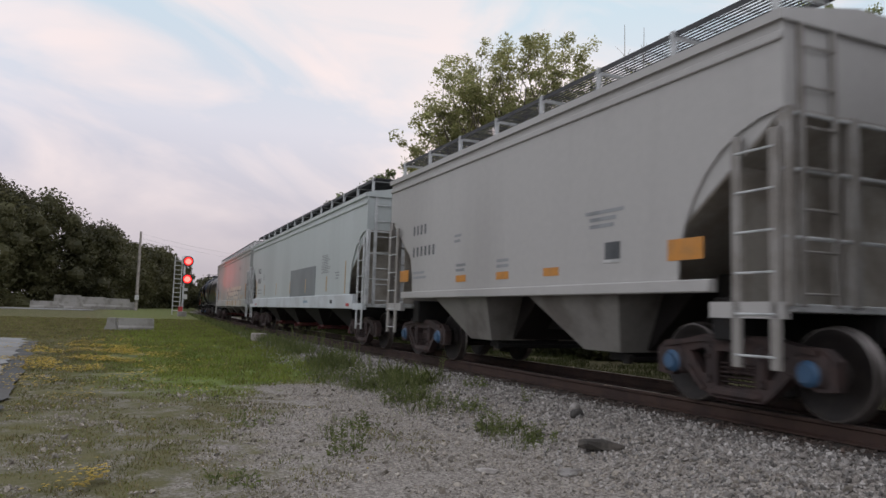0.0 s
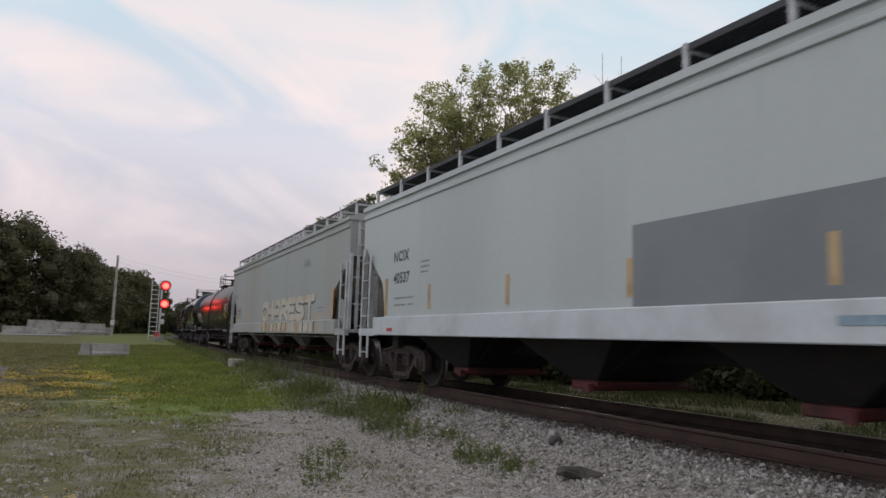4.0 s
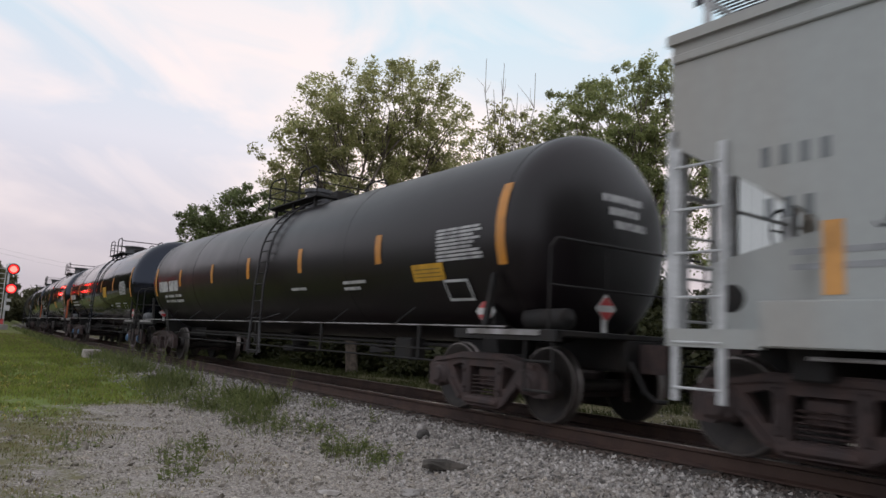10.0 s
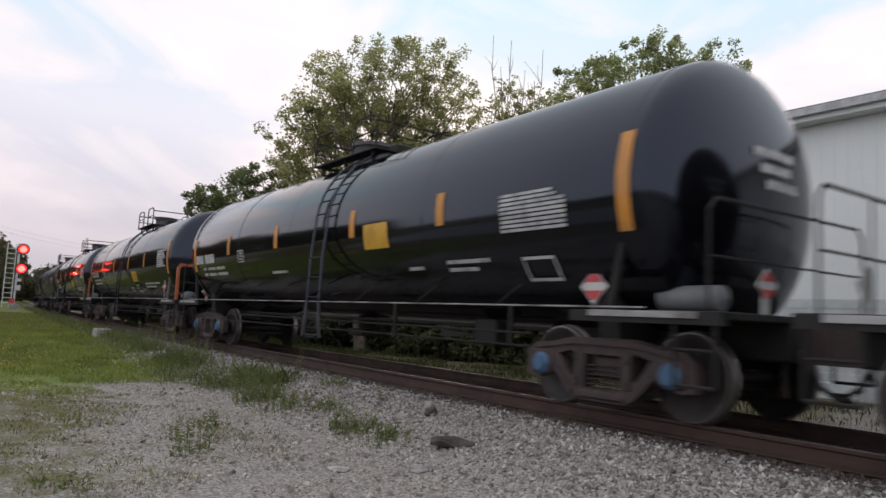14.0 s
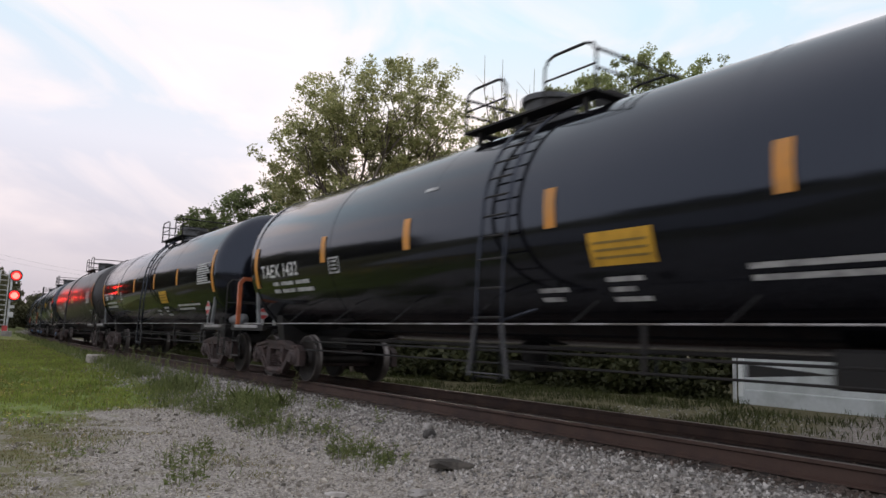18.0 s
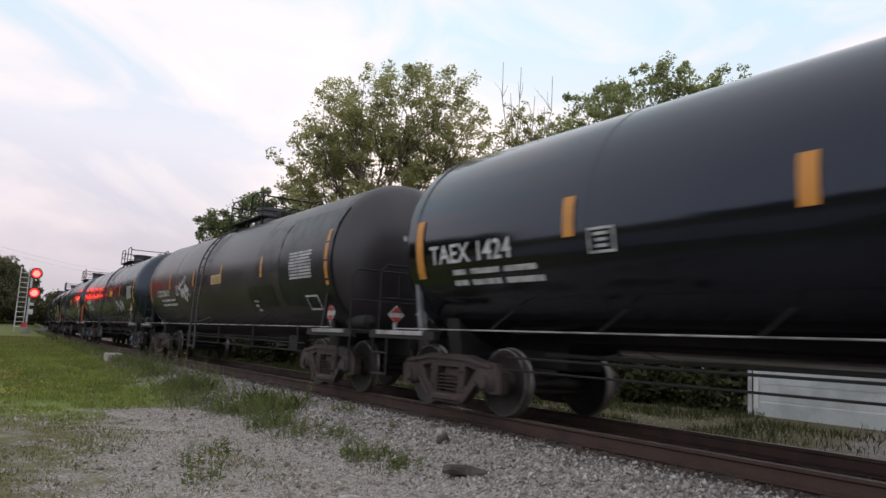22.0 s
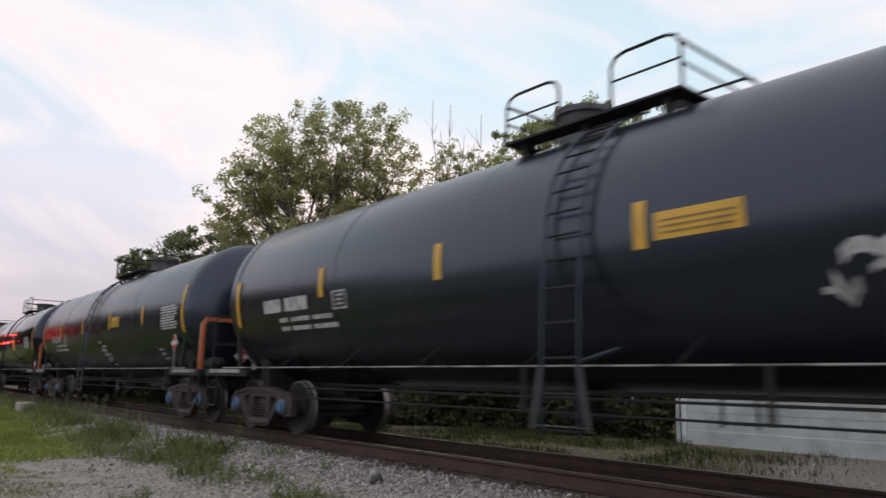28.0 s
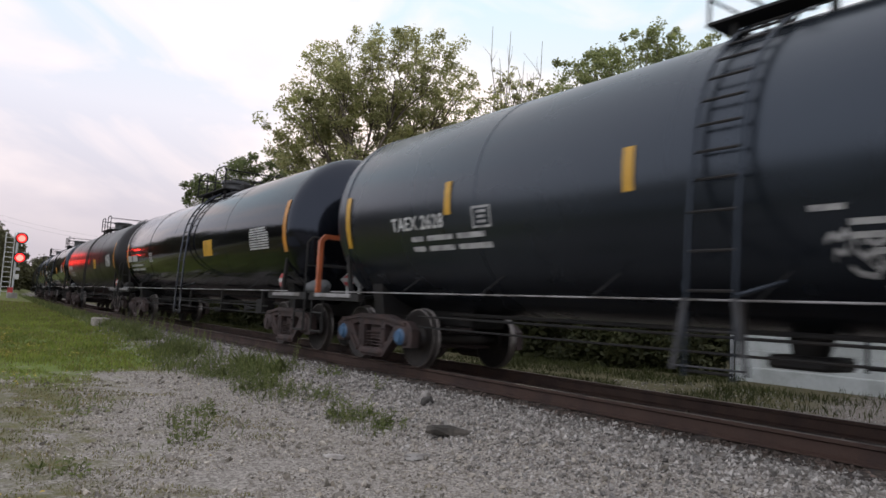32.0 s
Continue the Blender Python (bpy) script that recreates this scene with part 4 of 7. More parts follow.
def add_ladder(parent, name, mat, label, m, w, z0, z1, step, rail=0.035, rungs=None):
    """Two stiles joined by a cross tie, with each rung a piece of its own."""
    def stiles():
        g = Geo()
        for s in (-1, 1):
            g.box(-min(rail, 0.04) / 2, min(rail, 0.04) / 2, s * w / 2 - rail, s * w / 2 + rail, z0, z1, bevel=0.006)
        return g
    ladder = part(name, kept("stiles_%.2f_%.2f_%.2f_%s" % (w, z0, z1, mat), stiles, mat), None, parent, label, m=m)
    z = z0 + 0.12
    while z < z1:
        part("rung", kept("rung_%.2f_%s" % (w, rungs or mat), lambda: Geo().rod((-0.02, -w / 2, 0), (-0.02, w / 2, 0), 0.013, 6), rungs or mat), None, ladder, m=pose(0, 0, z))
        z += step
    return ladder


def flat_bar(y0, y1, z0, z1, x):
    """A thin mark on a flat car side at -x."""
    return Geo().box(-x - 0.003, -x + 0.003, y0, y1, z0, z1)


def words(text, size, bold=0.0, spread=1.0):
    """Lettering in the built-in font as flat faces: x along, y up, from its left end on the base line."""
    cu = bpy.data.curves.new("lettering", "FONT")
    cu.body, cu.size, cu.offset, cu.space_character = text, size, bold, spread
    cu.resolution_u = 3
    ob = new("lettering", cu)
    bpy.context.view_layer.update()
    me = bpy.data.meshes.new_from_object(ob.evaluated_get(bpy.context.evaluated_depsgraph_get()))
    g = Geo()
    g.v = [tuple(v.co) for v in me.vertices]
    g.f = [tuple(p.vertices) for p in me.polygons]
    bpy.data.objects.remove(ob)
    bpy.data.curves.remove(cu)
    bpy.data.meshes.remove(me)
    return g


def on_side(g, y, z, surface):
    """Lays flat lettering on the near side of a car: its left end at y, its base at z; surface(z) is the half width there."""
    out = Geo()
    out.v = [(-surface(z + p[1]), y - p[0], z + p[1]) for p in g.v]
    out.f = list(g.f)
    return out


def side_lines(rows, surface, height=0.05):
    """Unreadable small print: bars at (y left, y right, z)."""
    g = Geo()
    for y0, y1, z in rows:
        k = len(g.v)
        g.v.extend([(-surface(z), y0, z), (-surface(z), y1, z), (-surface(z + height), y1, z + height), (-surface(z + height), y0, z + height)])
        g.f.append((k, k + 1, k + 2, k + 3))
    return g


def hopper_car(spec):
    """A covered hopper: side sheets with cut-away ends, roof, running boards, sloped end sheets, bays, sills, ladders, trucks."""
    L, style, paint = spec["length"], spec["style"], spec["paint"]
    h = L / 2
    zs, ze, zr, w = 1.36, 3.84, 4.10, 1.56
    sb = spec.get("sill_low", 1.0)
    car = thing("hopper_car", spec["label"], "freight car", group="cars of the freight train")
    CARS.append((car, spec["a"]))
    cut = 1.42
    if style == "arch":
        side = [(h - cut, zs)] + [(h - cut * math.cos(k * math.pi / 16), zs + 1.62 * math.sin(k * math.pi / 16)) for k in range(1, 9)]
    else:
        side = [(h - 1.35, zs), (h - 1.35, 2.05), (h, 2.86)]
    outline = side + [(h, ze)] + [(-y, z) for y, z in reversed(side + [(h, ze)])]
    for s in (-1, 1):
        part("side_sheet", Geo().prism(outline, s * (w - 0.03), s * w), paint, car, smooth=30)
    body = Geo()
    # hopper body inside the sheets, with end sheets that slope in
    prof = [(h - 0.02, ze), (h - 0.02, 3.0), (h - 2.3, 1.30), (-h + 2.3, 1.30), (-h + 0.02, 3.0), (-h + 0.02, ze)]
    body.prism(prof, -w + 0.035, w - 0.035)
    part("hopper_body", body, paint, car, smooth=30)
    for e in (-1, 1):
        # end sheets, webs and panels: shade between the cars put into a tan colour
        lo, hi = (e * (h - 2.30), 1.29), (e * (h - 0.01), 2.99)
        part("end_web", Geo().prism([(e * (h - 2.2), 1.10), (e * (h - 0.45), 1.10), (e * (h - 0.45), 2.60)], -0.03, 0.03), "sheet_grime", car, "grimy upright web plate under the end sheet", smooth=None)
        if style == "slope":
            for s in (-1, 1):
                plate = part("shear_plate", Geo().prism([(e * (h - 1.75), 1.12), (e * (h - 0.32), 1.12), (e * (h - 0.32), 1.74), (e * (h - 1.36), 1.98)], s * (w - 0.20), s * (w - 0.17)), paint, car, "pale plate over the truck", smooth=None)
                part("access_hole", Geo().spin([(s * (w - 0.168), 0.0), (s * (w - 0.165), 0.12), (s * (w - 0.168), 0.125)], "x", 16, at=(0, e * (h - 0.52), 1.42)), "under_black", plate, "dark round hole")
        else:
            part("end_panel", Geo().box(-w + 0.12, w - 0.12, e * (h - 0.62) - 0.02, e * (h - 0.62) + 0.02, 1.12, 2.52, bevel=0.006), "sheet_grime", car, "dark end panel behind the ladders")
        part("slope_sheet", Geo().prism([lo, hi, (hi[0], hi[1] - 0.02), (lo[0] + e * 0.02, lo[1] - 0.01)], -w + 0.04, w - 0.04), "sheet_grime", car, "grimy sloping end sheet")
    roof = Geo().prism([(-w - 0.05, ze), (w + 0.05, ze), (w + 0.05, ze + 0.10), (w - 0.25, ze + 0.16), (0.5, zr + 0.05), (-0.5, zr + 0.05), (-w + 0.25, ze + 0.16), (-w - 0.05, ze + 0.10)], -h - 0.03, h + 0.03, "y")
    part("roof", roof, paint, car, smooth=20)
    for s in (-1, 1):
        part("eave_rib", Geo().box(s * w - 0.035, s * w + 0.035, -h, h, ze - 0.19, ze - 0.10, bevel=0.012), paint, car)
    for s in (-1, 1):
        x0, x1 = (0.62, 1.36)
        if spec.get("open_grating"):
            board = part("running_board", Geo().box(min(s * x0, s * (x0 + 0.012)), max(s * x0, s * (x0 + 0.012)), -h + 0.1, h - 0.1, zr + 0.185, zr + 0.25).box(min(s * x1, s * (x1 - 0.012)), max(s * x1, s * (x1 - 0.012)), -h + 0.1, h - 0.1, zr + 0.185, zr + 0.25), "grating", car, "see-through steel grating walkway on the roof")
            bars = Geo()
            for k in range(1, 11):
                xx = s * (x0 + (x1 - x0) * k / 11)
                bars.box(xx - 0.003, xx + 0.003, -h + 0.1, h - 0.1, zr + 0.226, zr + 0.247)
            for k in range(int(L / 0.3)):
                yy = -h + 0.2 + 0.3 * k
                bars.box(min(s * x0, s * x1), max(s * x0, s * x1), yy - 0.004, yy + 0.004, zr + 0.218, zr + 0.228)
            tagged(part("grating_infill", bars, "grating", board, smooth=None), kind="stuff")
            continue
        comb = [(s * x0, zr + 0.25), (s * x1, zr + 0.25)]
        for k in range(12, -1, -1):
            xx = x0 + (x1 - x0) * k / 12
            comb += [(s * min(x1, xx + 0.010), zr + 0.19 - (0.02 if k in (0, 12) else 0)), (s * max(x0, xx - 0.010), zr + 0.19 - (0.02 if k in (0, 12) else 0)), (s * max(x0, xx - 0.010), zr + 0.235)]
            if k:
                comb.append((s * (x0 + (x1 - x0) * (k - 1) / 12 + 0.010), zr + 0.235))
        g = Geo().prism(comb, -h + 0.1, h - 0.1, "y")
        part("running_board", g, "grating", car, "dark steel grating walkway on the roof")
    n = int(L / 1.35)
    for k in range(n + 1):
        y = -h + 0.25 + (L - 0.5) * k / n
        for s in (-1, 1):
            part("board_bracket", kept("board_bracket", lambda: Geo().box(1.33, 1.385, -0.03, 0.03, 3.93, 4.36).box(0.6, 1.36, -0.02, 0.02, 4.27, 4.31), "steel_pale"), None, car, m=pose(0, y, 0) if s > 0 else pose(0, y, 0, 0, 0, 180))
    for k in range(spec["bays"] * 2):
        y = -h + 1.6 + (L - 3.2) * (k + 0.5) / (spec["bays"] * 2)
        part("hatch_cover", kept("hatch_cover", lambda: Geo().box(-0.38, 0.38, -0.55, 0.55, 4.14, 4.24, bevel=0.04), "steel_pale"), None, car, m=pose(0, y, 0))
    for s in (-1, 1):
        part("side_sill", Geo().box(s * w - 0.06, s * w + 0.06, -h + 0.9, h - 0.9, sb, zs + 0.02, bevel=0.015).box(s * w - 0.05, s * w + 0.05, -h, -h + 0.9, 0.98, 1.14).box(s * w - 0.05, s * w + 0.05, h - 0.9, h, 0.98, 1.14), "sill_pale" if spec.get("pale_sill") else paint, car)
    if spec.get("pipe"):
        part("train_pipe", Geo().tube([(-1.42, -h + 1.2, 0.93), (-1.42, h - 1.2, 0.93)], 0.018), "rail_grey", car, "thin pale pipe under the sill")
    part("centre_sill", Geo().box(-0.18, 0.18, -h + 0.05, h - 0.05, 0.72, 1.05, bevel=0.02), "under_black", car)
    bays = spec["bays"]
    pitch = spec.get("pitch", (L - 3.3) / bays)
    for k in range(bays):
        y = pitch * (k + 0.5 - bays / 2) + spec.get("bay_shift", 0.0)
        g = Geo()
        t, b = (pitch / 2 - 0.03) * spec.get("narrow", 0.86), spec.get("bay_foot", 0.30)
        top, low = 1.32, spec.get("bay_low", 0.44)
        foot = y - (0.42 if bays == 2 else 0.0)
        for s in (-1, 1):
            x0, x1, xb0, xb1 = (0.12, w - 0.10, 0.25, 1.15 if bays == 2 else 0.80)
            v = [(s * x0, y - t, top), (s * x1, y - t, top), (s * x1, y + t, top), (s * x0, y + t, top), (s * xb0, foot - b, low), (s * xb1, foot - b, low), (s * xb1, foot + b, low), (s * xb0, foot + b, low)]
            g.add(v, [(0, 1, 2, 3), (4, 7, 6, 5), (0, 4, 5, 1), (1, 5, 6, 2), (2, 6, 7, 3), (3, 7, 4, 0)])
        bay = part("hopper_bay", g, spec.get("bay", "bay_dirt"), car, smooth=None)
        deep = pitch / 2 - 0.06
        # chute ends take a near-black colour to stand for shade under the car
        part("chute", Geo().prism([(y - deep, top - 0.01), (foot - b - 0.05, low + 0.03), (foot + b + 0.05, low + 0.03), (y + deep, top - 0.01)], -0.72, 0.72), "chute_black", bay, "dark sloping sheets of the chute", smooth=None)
        gate = Geo().box(-0.80, 0.80, foot - 0.30, foot + 0.30, low - 0.14, low - 0.005, bevel=0.02).rod((-0.95, foot - 0.32, low - 0.09), (0.95, foot - 0.32, low - 0.09), 0.03, 8).box(-1.0, -0.92, foot - 0.38, foot - 0.26, low - 0.15, low - 0.03)
        part("outlet_gate", gate, spec.get("gate", "under_black"), bay, "dull red outlet gate" if spec.get("gate") else "")
    post = spec.get("post", "steel_pale")
    for s in (-1, 1):
        for e in (-1, 1):
            y = e * (h - 0.02)
            part("end_post", Geo().box(s * w - 0.09 if s > 0 else -w, s * w if s > 0 else -w + 0.09, y - 0.07, y + 0.07, 1.1, 3.0, bevel=0.01), post, car)
            add_ladder(car, "side_ladder", post, "ladder with pale round rungs", pose(s * (w + 0.03), y - e * 0.30, 0), 0.46, 0.50, 2.80, 0.40, spec.get("stile", 0.036 if style == "arch" else 0.026), "steel_pale")
            part("inner_post", Geo().box(s * 0.6 - 0.06, s * 0.6 + 0.06, y - 0.06, y + 0.06, 1.1, 3.0, bevel=0.01), post, car)
    for e in (-1, 1):
        y = e * (h - 0.0)
        part("end_platform", Geo().box(-w, w, min(y, y - e * 0.9), max(y, y - e * 0.9), 1.05, 1.13, bevel=0.01), "steel_pale", car)
        part("brake_wheel", Geo().spin([(-0.015, 0.26), (0.0, 0.28), (0.015, 0.26), (0.0, 0.24), (-0.015, 0.26)], "y", 20, at=(0.75, y + e * 0.16, 2.35)).tube([(0.49, y + e * 0.16, 2.35), (1.01, y + e * 0.16, 2.35)], 0.012).tube([(0.75, y + e * 0.16, 2.09), (0.75, y + e * 0.16, 2.61)], 0.012).rod((0.75, y, 2.35), (0.75, y + e * 0.17, 2.35), 0.03), "under_black", car, "black spoked brake wheel")
        add_ladder(car, "end_ladder", post, "", pose(-1.1, y, 0, 0, 0, 90), 0.46, 1.1, 3.9, 0.40, 0.04)
        g = Geo()
        for zz in (1.75, 2.4, 2.95):
            g.rod((-w, y, zz), (w, y, zz), 0.02, 6)
        part("end_rail", g, "steel_pale", car)
        part("bolster", Geo().box(-1.3, 1.3, e * (h - spec.get("truck_in", 1.45)) - 0.16, e * (h - spec.get("truck_in", 1.45)) + 0.16, 0.74, 1.2, bevel=0.02), "under_black", car)
        add_truck(car, e * (h - spec.get("truck_in", 1.45)), spec.get("caps", ""))
    part("brake_gear", Geo().spin([(-0.25, 0), (-0.25, 0.2), (0.3, 0.2), (0.3, 0)], "y", 14, at=(-0.5, -h + 0.9, 1.35)).box(-0.7, -0.4, -h + 1.3, -h + 1.7, 1.15, 1.5, bevel=0.02), "under_black", car, "black brake cylinder on the end platform")
    add_ends(car, h + 0.12)
    spec["marks"](car, w + 0.004, h)
    return car


def no_marks(car, w, h):
    return None


def tank_car(spec):
    """A stub-sill tank car: shell with domed heads, top fittings and platform, ladders, side rails, end cages, trucks, marks."""
    b, R = spec["bar"], spec.get("radius", 1.55)
    zc = spec.get("middle", 2.425)
    half = b + 0.30
    paint = spec["paint"]
    car = thing("tank_car", spec["label"], "tank car", group="cars of the freight train")
    CARS.append((car, spec["a"]))

    def shell():
        low, high = half - 0.02, half - 0.18
        head = [(0.54 * math.cos(k * math.pi / 16), max(0.001, R * math.sin(k * math.pi / 16))) for k in range(9)]
        prof = [(-low - p, r) for p, r in head]
        prof += [(-low + 0.02, R + 0.004), (-1.0, R + 0.010), (1.0, R + 0.010), (high - 0.02, R + 0.004)]
        prof += [(high + p, r) for p, r in reversed(head)]
        return Geo().spin(prof, "y", 64, at=(0, 0, zc))

    part("tank_shell", kept("tank_shell_%s_%.2f_%.2f" % (paint, b, R), shell, paint, 30), None, car)

    def surface(z):
        return math.sqrt(max(0.01, (R + 0.018) ** 2 - (z - zc) ** 2))

    surface.middle, surface.radius = zc, R

    def strip(y0, y1, z0, z1, name, mat, label=""):
        g = Geo()
        n = 6
        for i in range(n + 1):
            z = z0 + (z1 - z0) * i / n
            g.v += [(-surface(z), y0, z), (-surface(z), y1, z)]
        g.f += [(2 * i, 2 * i + 1, 2 * i + 3, 2 * i + 2) for i in range(n)]
        return part(name, g, mat, car, label)

    # weld seams round the shell
    for y in (-half * 0.98, -half * 0.5, 0.9, half * 0.5, half * 0.95):
        part("weld_seam", kept("weld_seam_%s_%.2f" % (paint, R), lambda: Geo().spin([(-0.02, R + 0.004), (-0.010, R + 0.0125), (0.010, R + 0.0125), (0.02, R + 0.004)], "y", 64, at=(0, 0, zc)), paint), None, car, m=pose(0, y, 0))
    if spec.get("bars", True):
        fw = spec.get("film_half", 0.088)
        front, rear = -b + spec.get("front_shift", -0.15), b - 0.20
        strip(front - fw, front + fw, 1.90, 2.94, "reflector", spec.get("film", "orange_film"), "orange reflective strip")
        strip(rear - fw, rear + fw, 1.86, 2.70, "reflector", spec.get("film", "orange_film"), "orange reflective strip")
        for y in spec.get("strips", (-b * 0.58, -b * 0.2, b * 0.2, b * 0.58)):
            strip(y - fw, y + fw, spec.get("strip_z", 2.20), spec.get("strip_z", 2.20) + 0.46, "reflector", spec.get("film", "orange_film"), "orange reflective strip")

    # manway and fittings on top
    ztop = zc + R
    yf = spec.get("fittings_y", 0.0)
    dr = spec.get("dome_r", 0.38)
    def dome():
        return Geo().spin([(-0.05, 0.0), (-0.05, dr), (0.40, dr), (0.40, dr + 0.05), (0.48, dr + 0.05), (0.48, 0.0)], "z", 24, at=(0, 0.0, ztop))
    part("manway", kept("manway_%.2f_%.2f" % (ztop, dr), dome, "dome_grey"), None, car, "dull dark grey manway dome", m=pose(0, spec.get("dome_y", yf + 0.38), 0))
    part("valve_box", kept("valve_box_%.2f" % ztop, lambda: Geo().box(-0.22, 0.22, -0.95, -0.62, ztop - 0.05, ztop + 0.26, bevel=0.03), "under_black"), None, car, m=pose(0, yf, 0))
    for vx, vy, vh in ((0.15, -0.85, 0.24), (-0.18, 0.88, 0.18)):
        part("valve", kept("valve_%.2f" % vh, lambda: Geo().rod((0, 0, -0.05), (0, 0, vh), 0.08, 10), "under_black"), None, car, m=pose(vx, vy + yf, ztop))
    def deck():
        g = Geo()
        for s in (-1, 1):
            g.box(s * 0.58 if s > 0 else -0.86, s * 0.86 if s > 0 else -0.58, -1.06, 1.16, ztop + 0.0, ztop + 0.03)
            for y in (-1.0, 0.1, 1.1):
                g.box(s * 0.74 - 0.03, s * 0.74 + 0.03, y - 0.03, y + 0.03, ztop - 0.30, ztop + 0.0)
        g.box(-0.86, 0.86, -1.26, -1.06, ztop + 0.0, ztop + 0.03)
        g.box(-0.86, 0.86, 1.16, 1.36, ztop + 0.0, ztop + 0.03)
        return g
    part("platform", kept("platform_%.2f" % ztop, deck, "under_black"), None, car, "black grating platform on top", m=pose(0, yf, 0))
    def hoop():
        g = Geo()
        for x in (-0.83, 0.83):
            g.tube([(x, 0, 0), (x, 0, 0.50), (x, -0.06, 0.60), (x, -0.18, 0.64), (x, -0.72, 0.64), (x, -0.84, 0.60), (x, -0.90, 0.50), (x, -0.90, 0.0)], 0.020)
            g.tube([(x, 0, 0.33), (x, -0.90, 0.33)], 0.014)
        g.tube([(-0.83, 0, 0.52), (0.83, 0, 0.52)], 0.020)
        g.tube([(-0.83, 0, 0.28), (0.83, 0, 0.28)], 0.016)
        return g
    for yh, turn in ((1.34, 0), (-1.24, 180)):
        part("safety_railing", kept("safety_railing", hoop, "under_black"), None, car, "black tube railing on top", m=pose(0, yh + yf, ztop + 0.02, 0, 0, turn))
    yl = spec.get("ladder_y", -0.72)
    def tank_ladder():
        g = Geo()
        n = 12
        for e in (-0.24, 0.24):
            pts = []
            for i in range(n + 1):
                a = radians(-14 + 88 * i / n)
                pts.append((-(R + 0.09) * math.cos(a), yl + e, zc + (R + 0.09) * math.sin(a)))
            g.tube([(-R - 0.16, yl + e * 1.0, 0.45)] + [(-R - 0.14, yl + e, 1.9)] + pts[2:], 0.022)
        g.tube([(-R - 0.15, yl - 0.24, 1.16), (-R + 0.15, yl - 0.5, 1.3)], 0.02)
        g.tube([(-R - 0.15, yl + 0.24, 1.16), (-R + 0.15, yl + 0.5, 1.3)], 0.02)
        return g
    for s in (-1, 1):
        lad = part("ladder", kept("tank_ladder_%.2f_%.2f_%s" % (yl, R, spec["paint"]), tank_ladder, spec["paint"]), None, car, "steel ladder painted like the tank", m=pose(0, 0, 0) if s < 0 else pose(0, 2 * yl, 0, 0, 0, 180))
        spots = [(-(R + 0.09) * math.cos(radians(-8 + 78 * i / 9)), zc + (R + 0.09) * math.sin(radians(-8 + 78 * i / 9))) for i in range(10)]
        spots += [(-R - 0.15, z) for z in (0.5, 0.85, 1.2, 1.55, 1.9)]
        for px, pz in spots:
            part("rung", kept("tank_rung", lambda: Geo().rod((0, -0.24, 0), (0, 0.24, 0), 0.014, 6), "under_black"), None, lad, m=pose(px, yl, pz))
    for e in (-0.24, 0.24):
        part("ladder_foot", Geo().prism([(yl + e - 0.03, 1.14), (yl + e + 0.03, 1.14), (yl + e * 1.5 + 0.025, 0.50), (yl + e * 1.5 - 0.025, 0.50)], -R - 0.175, -R - 0.155), "grating", car, "splayed dark ladder foot", smooth=None)
    part("foot_rung", Geo().rod((-R - 0.165, yl - 0.34, 0.54), (-R - 0.165, yl + 0.34, 0.54), 0.010, 6), "grating", car)
    for s in (-1, 1):
        part("side_rail", Geo().rod((s * 1.50, -half - 0.1, 1.13), (s * 1.50, half + 0.1, 1.13), 0.010, 6), "rail_grey", car, "worn grey handrail along the side")
        k = -half * 0.72
        while k < half * 0.8:
            part("rail_bracket", kept("rail_bracket_%d" % s, lambda: Geo().tube([(s * 1.50, 0, 1.13), (s * 1.24, -0.16, 1.40)], 0.010), "under_black"), None, car, m=pose(0, k, 0))
            k += half * 0.24
    for e in (-1, 1):
        y = e * half
        yo = e * (half + 0.95)
        sill = Geo().box(-0.34, 0.34, min(y - e * 2.4, yo), max(y - e * 2.4, yo), 0.66, 1.06, bevel=0.03)
        part("stub_sill", sill, "under_black", car)
        part("end_platform", Geo().box(-1.48, 1.48, min(y + e * 0.12, yo), max(y + e * 0.12, yo), 1.04, 1.11, bevel=0.01).box(-1.5, -1.40, min(y - e * 0.9, yo), max(y - e * 0.9, yo), 0.98, 1.10).box(1.40, 1.5, min(y - e * 0.9, yo), max(y - e * 0.9, yo), 0.98, 1.10), "under_black", car)
        saddle = Geo()
        arc = [(1.30 * math.sin(a), zc - (R - 0.05) * math.cos(a)) for a in [radians(-62 + 124 * i / 12) for i in range(13)]]
        saddle.prism([(x, z) for x, z in arc] + [(1.0, 0.80), (-1.0, 0.80)], y - e * 0.91, y - e * 0.61, "y")
        part("saddle", saddle, "under_black", car)
        for s in (-1, 1):
            part("edge_plate", Geo().box(s * 1.51 - 0.012, s * 1.51 + 0.012, min(y - e * 0.62, yo - e * 0.25), max(y - e * 0.62, yo - e * 0.25), 1.035, 1.10, bevel=0.004), "rail_grey", car, "worn pale edge of the end platform")
        # end post and brace
        for s in (-1, 1):
            part("shell_brace", Geo().prism([(y - e * 0.48, 1.1), (y - e * 0.38, 1.1), (y - e * 0.24, 1.80), (y - e * 0.30, 1.80)], s * 1.36, s * 1.42), "brace_grey" if spec.get("pale_braces") else "under_black", car)
            part("sill_step", kept("sill_step", lambda: Geo().tube([(-1.47, -0.22, 1.05), (-1.47, -0.22, 0.42), (-1.47, 0.22, 0.42), (-1.47, 0.22, 1.05)], 0.02).rod((-1.47, -0.22, 0.75), (-1.47, 0.22, 0.75), 0.016), "under_black"), None, car, m=pose(0, yo - e * 0.3, 0) if s < 0 else pose(0, yo - e * 0.3, 0, 0, 0, 180))
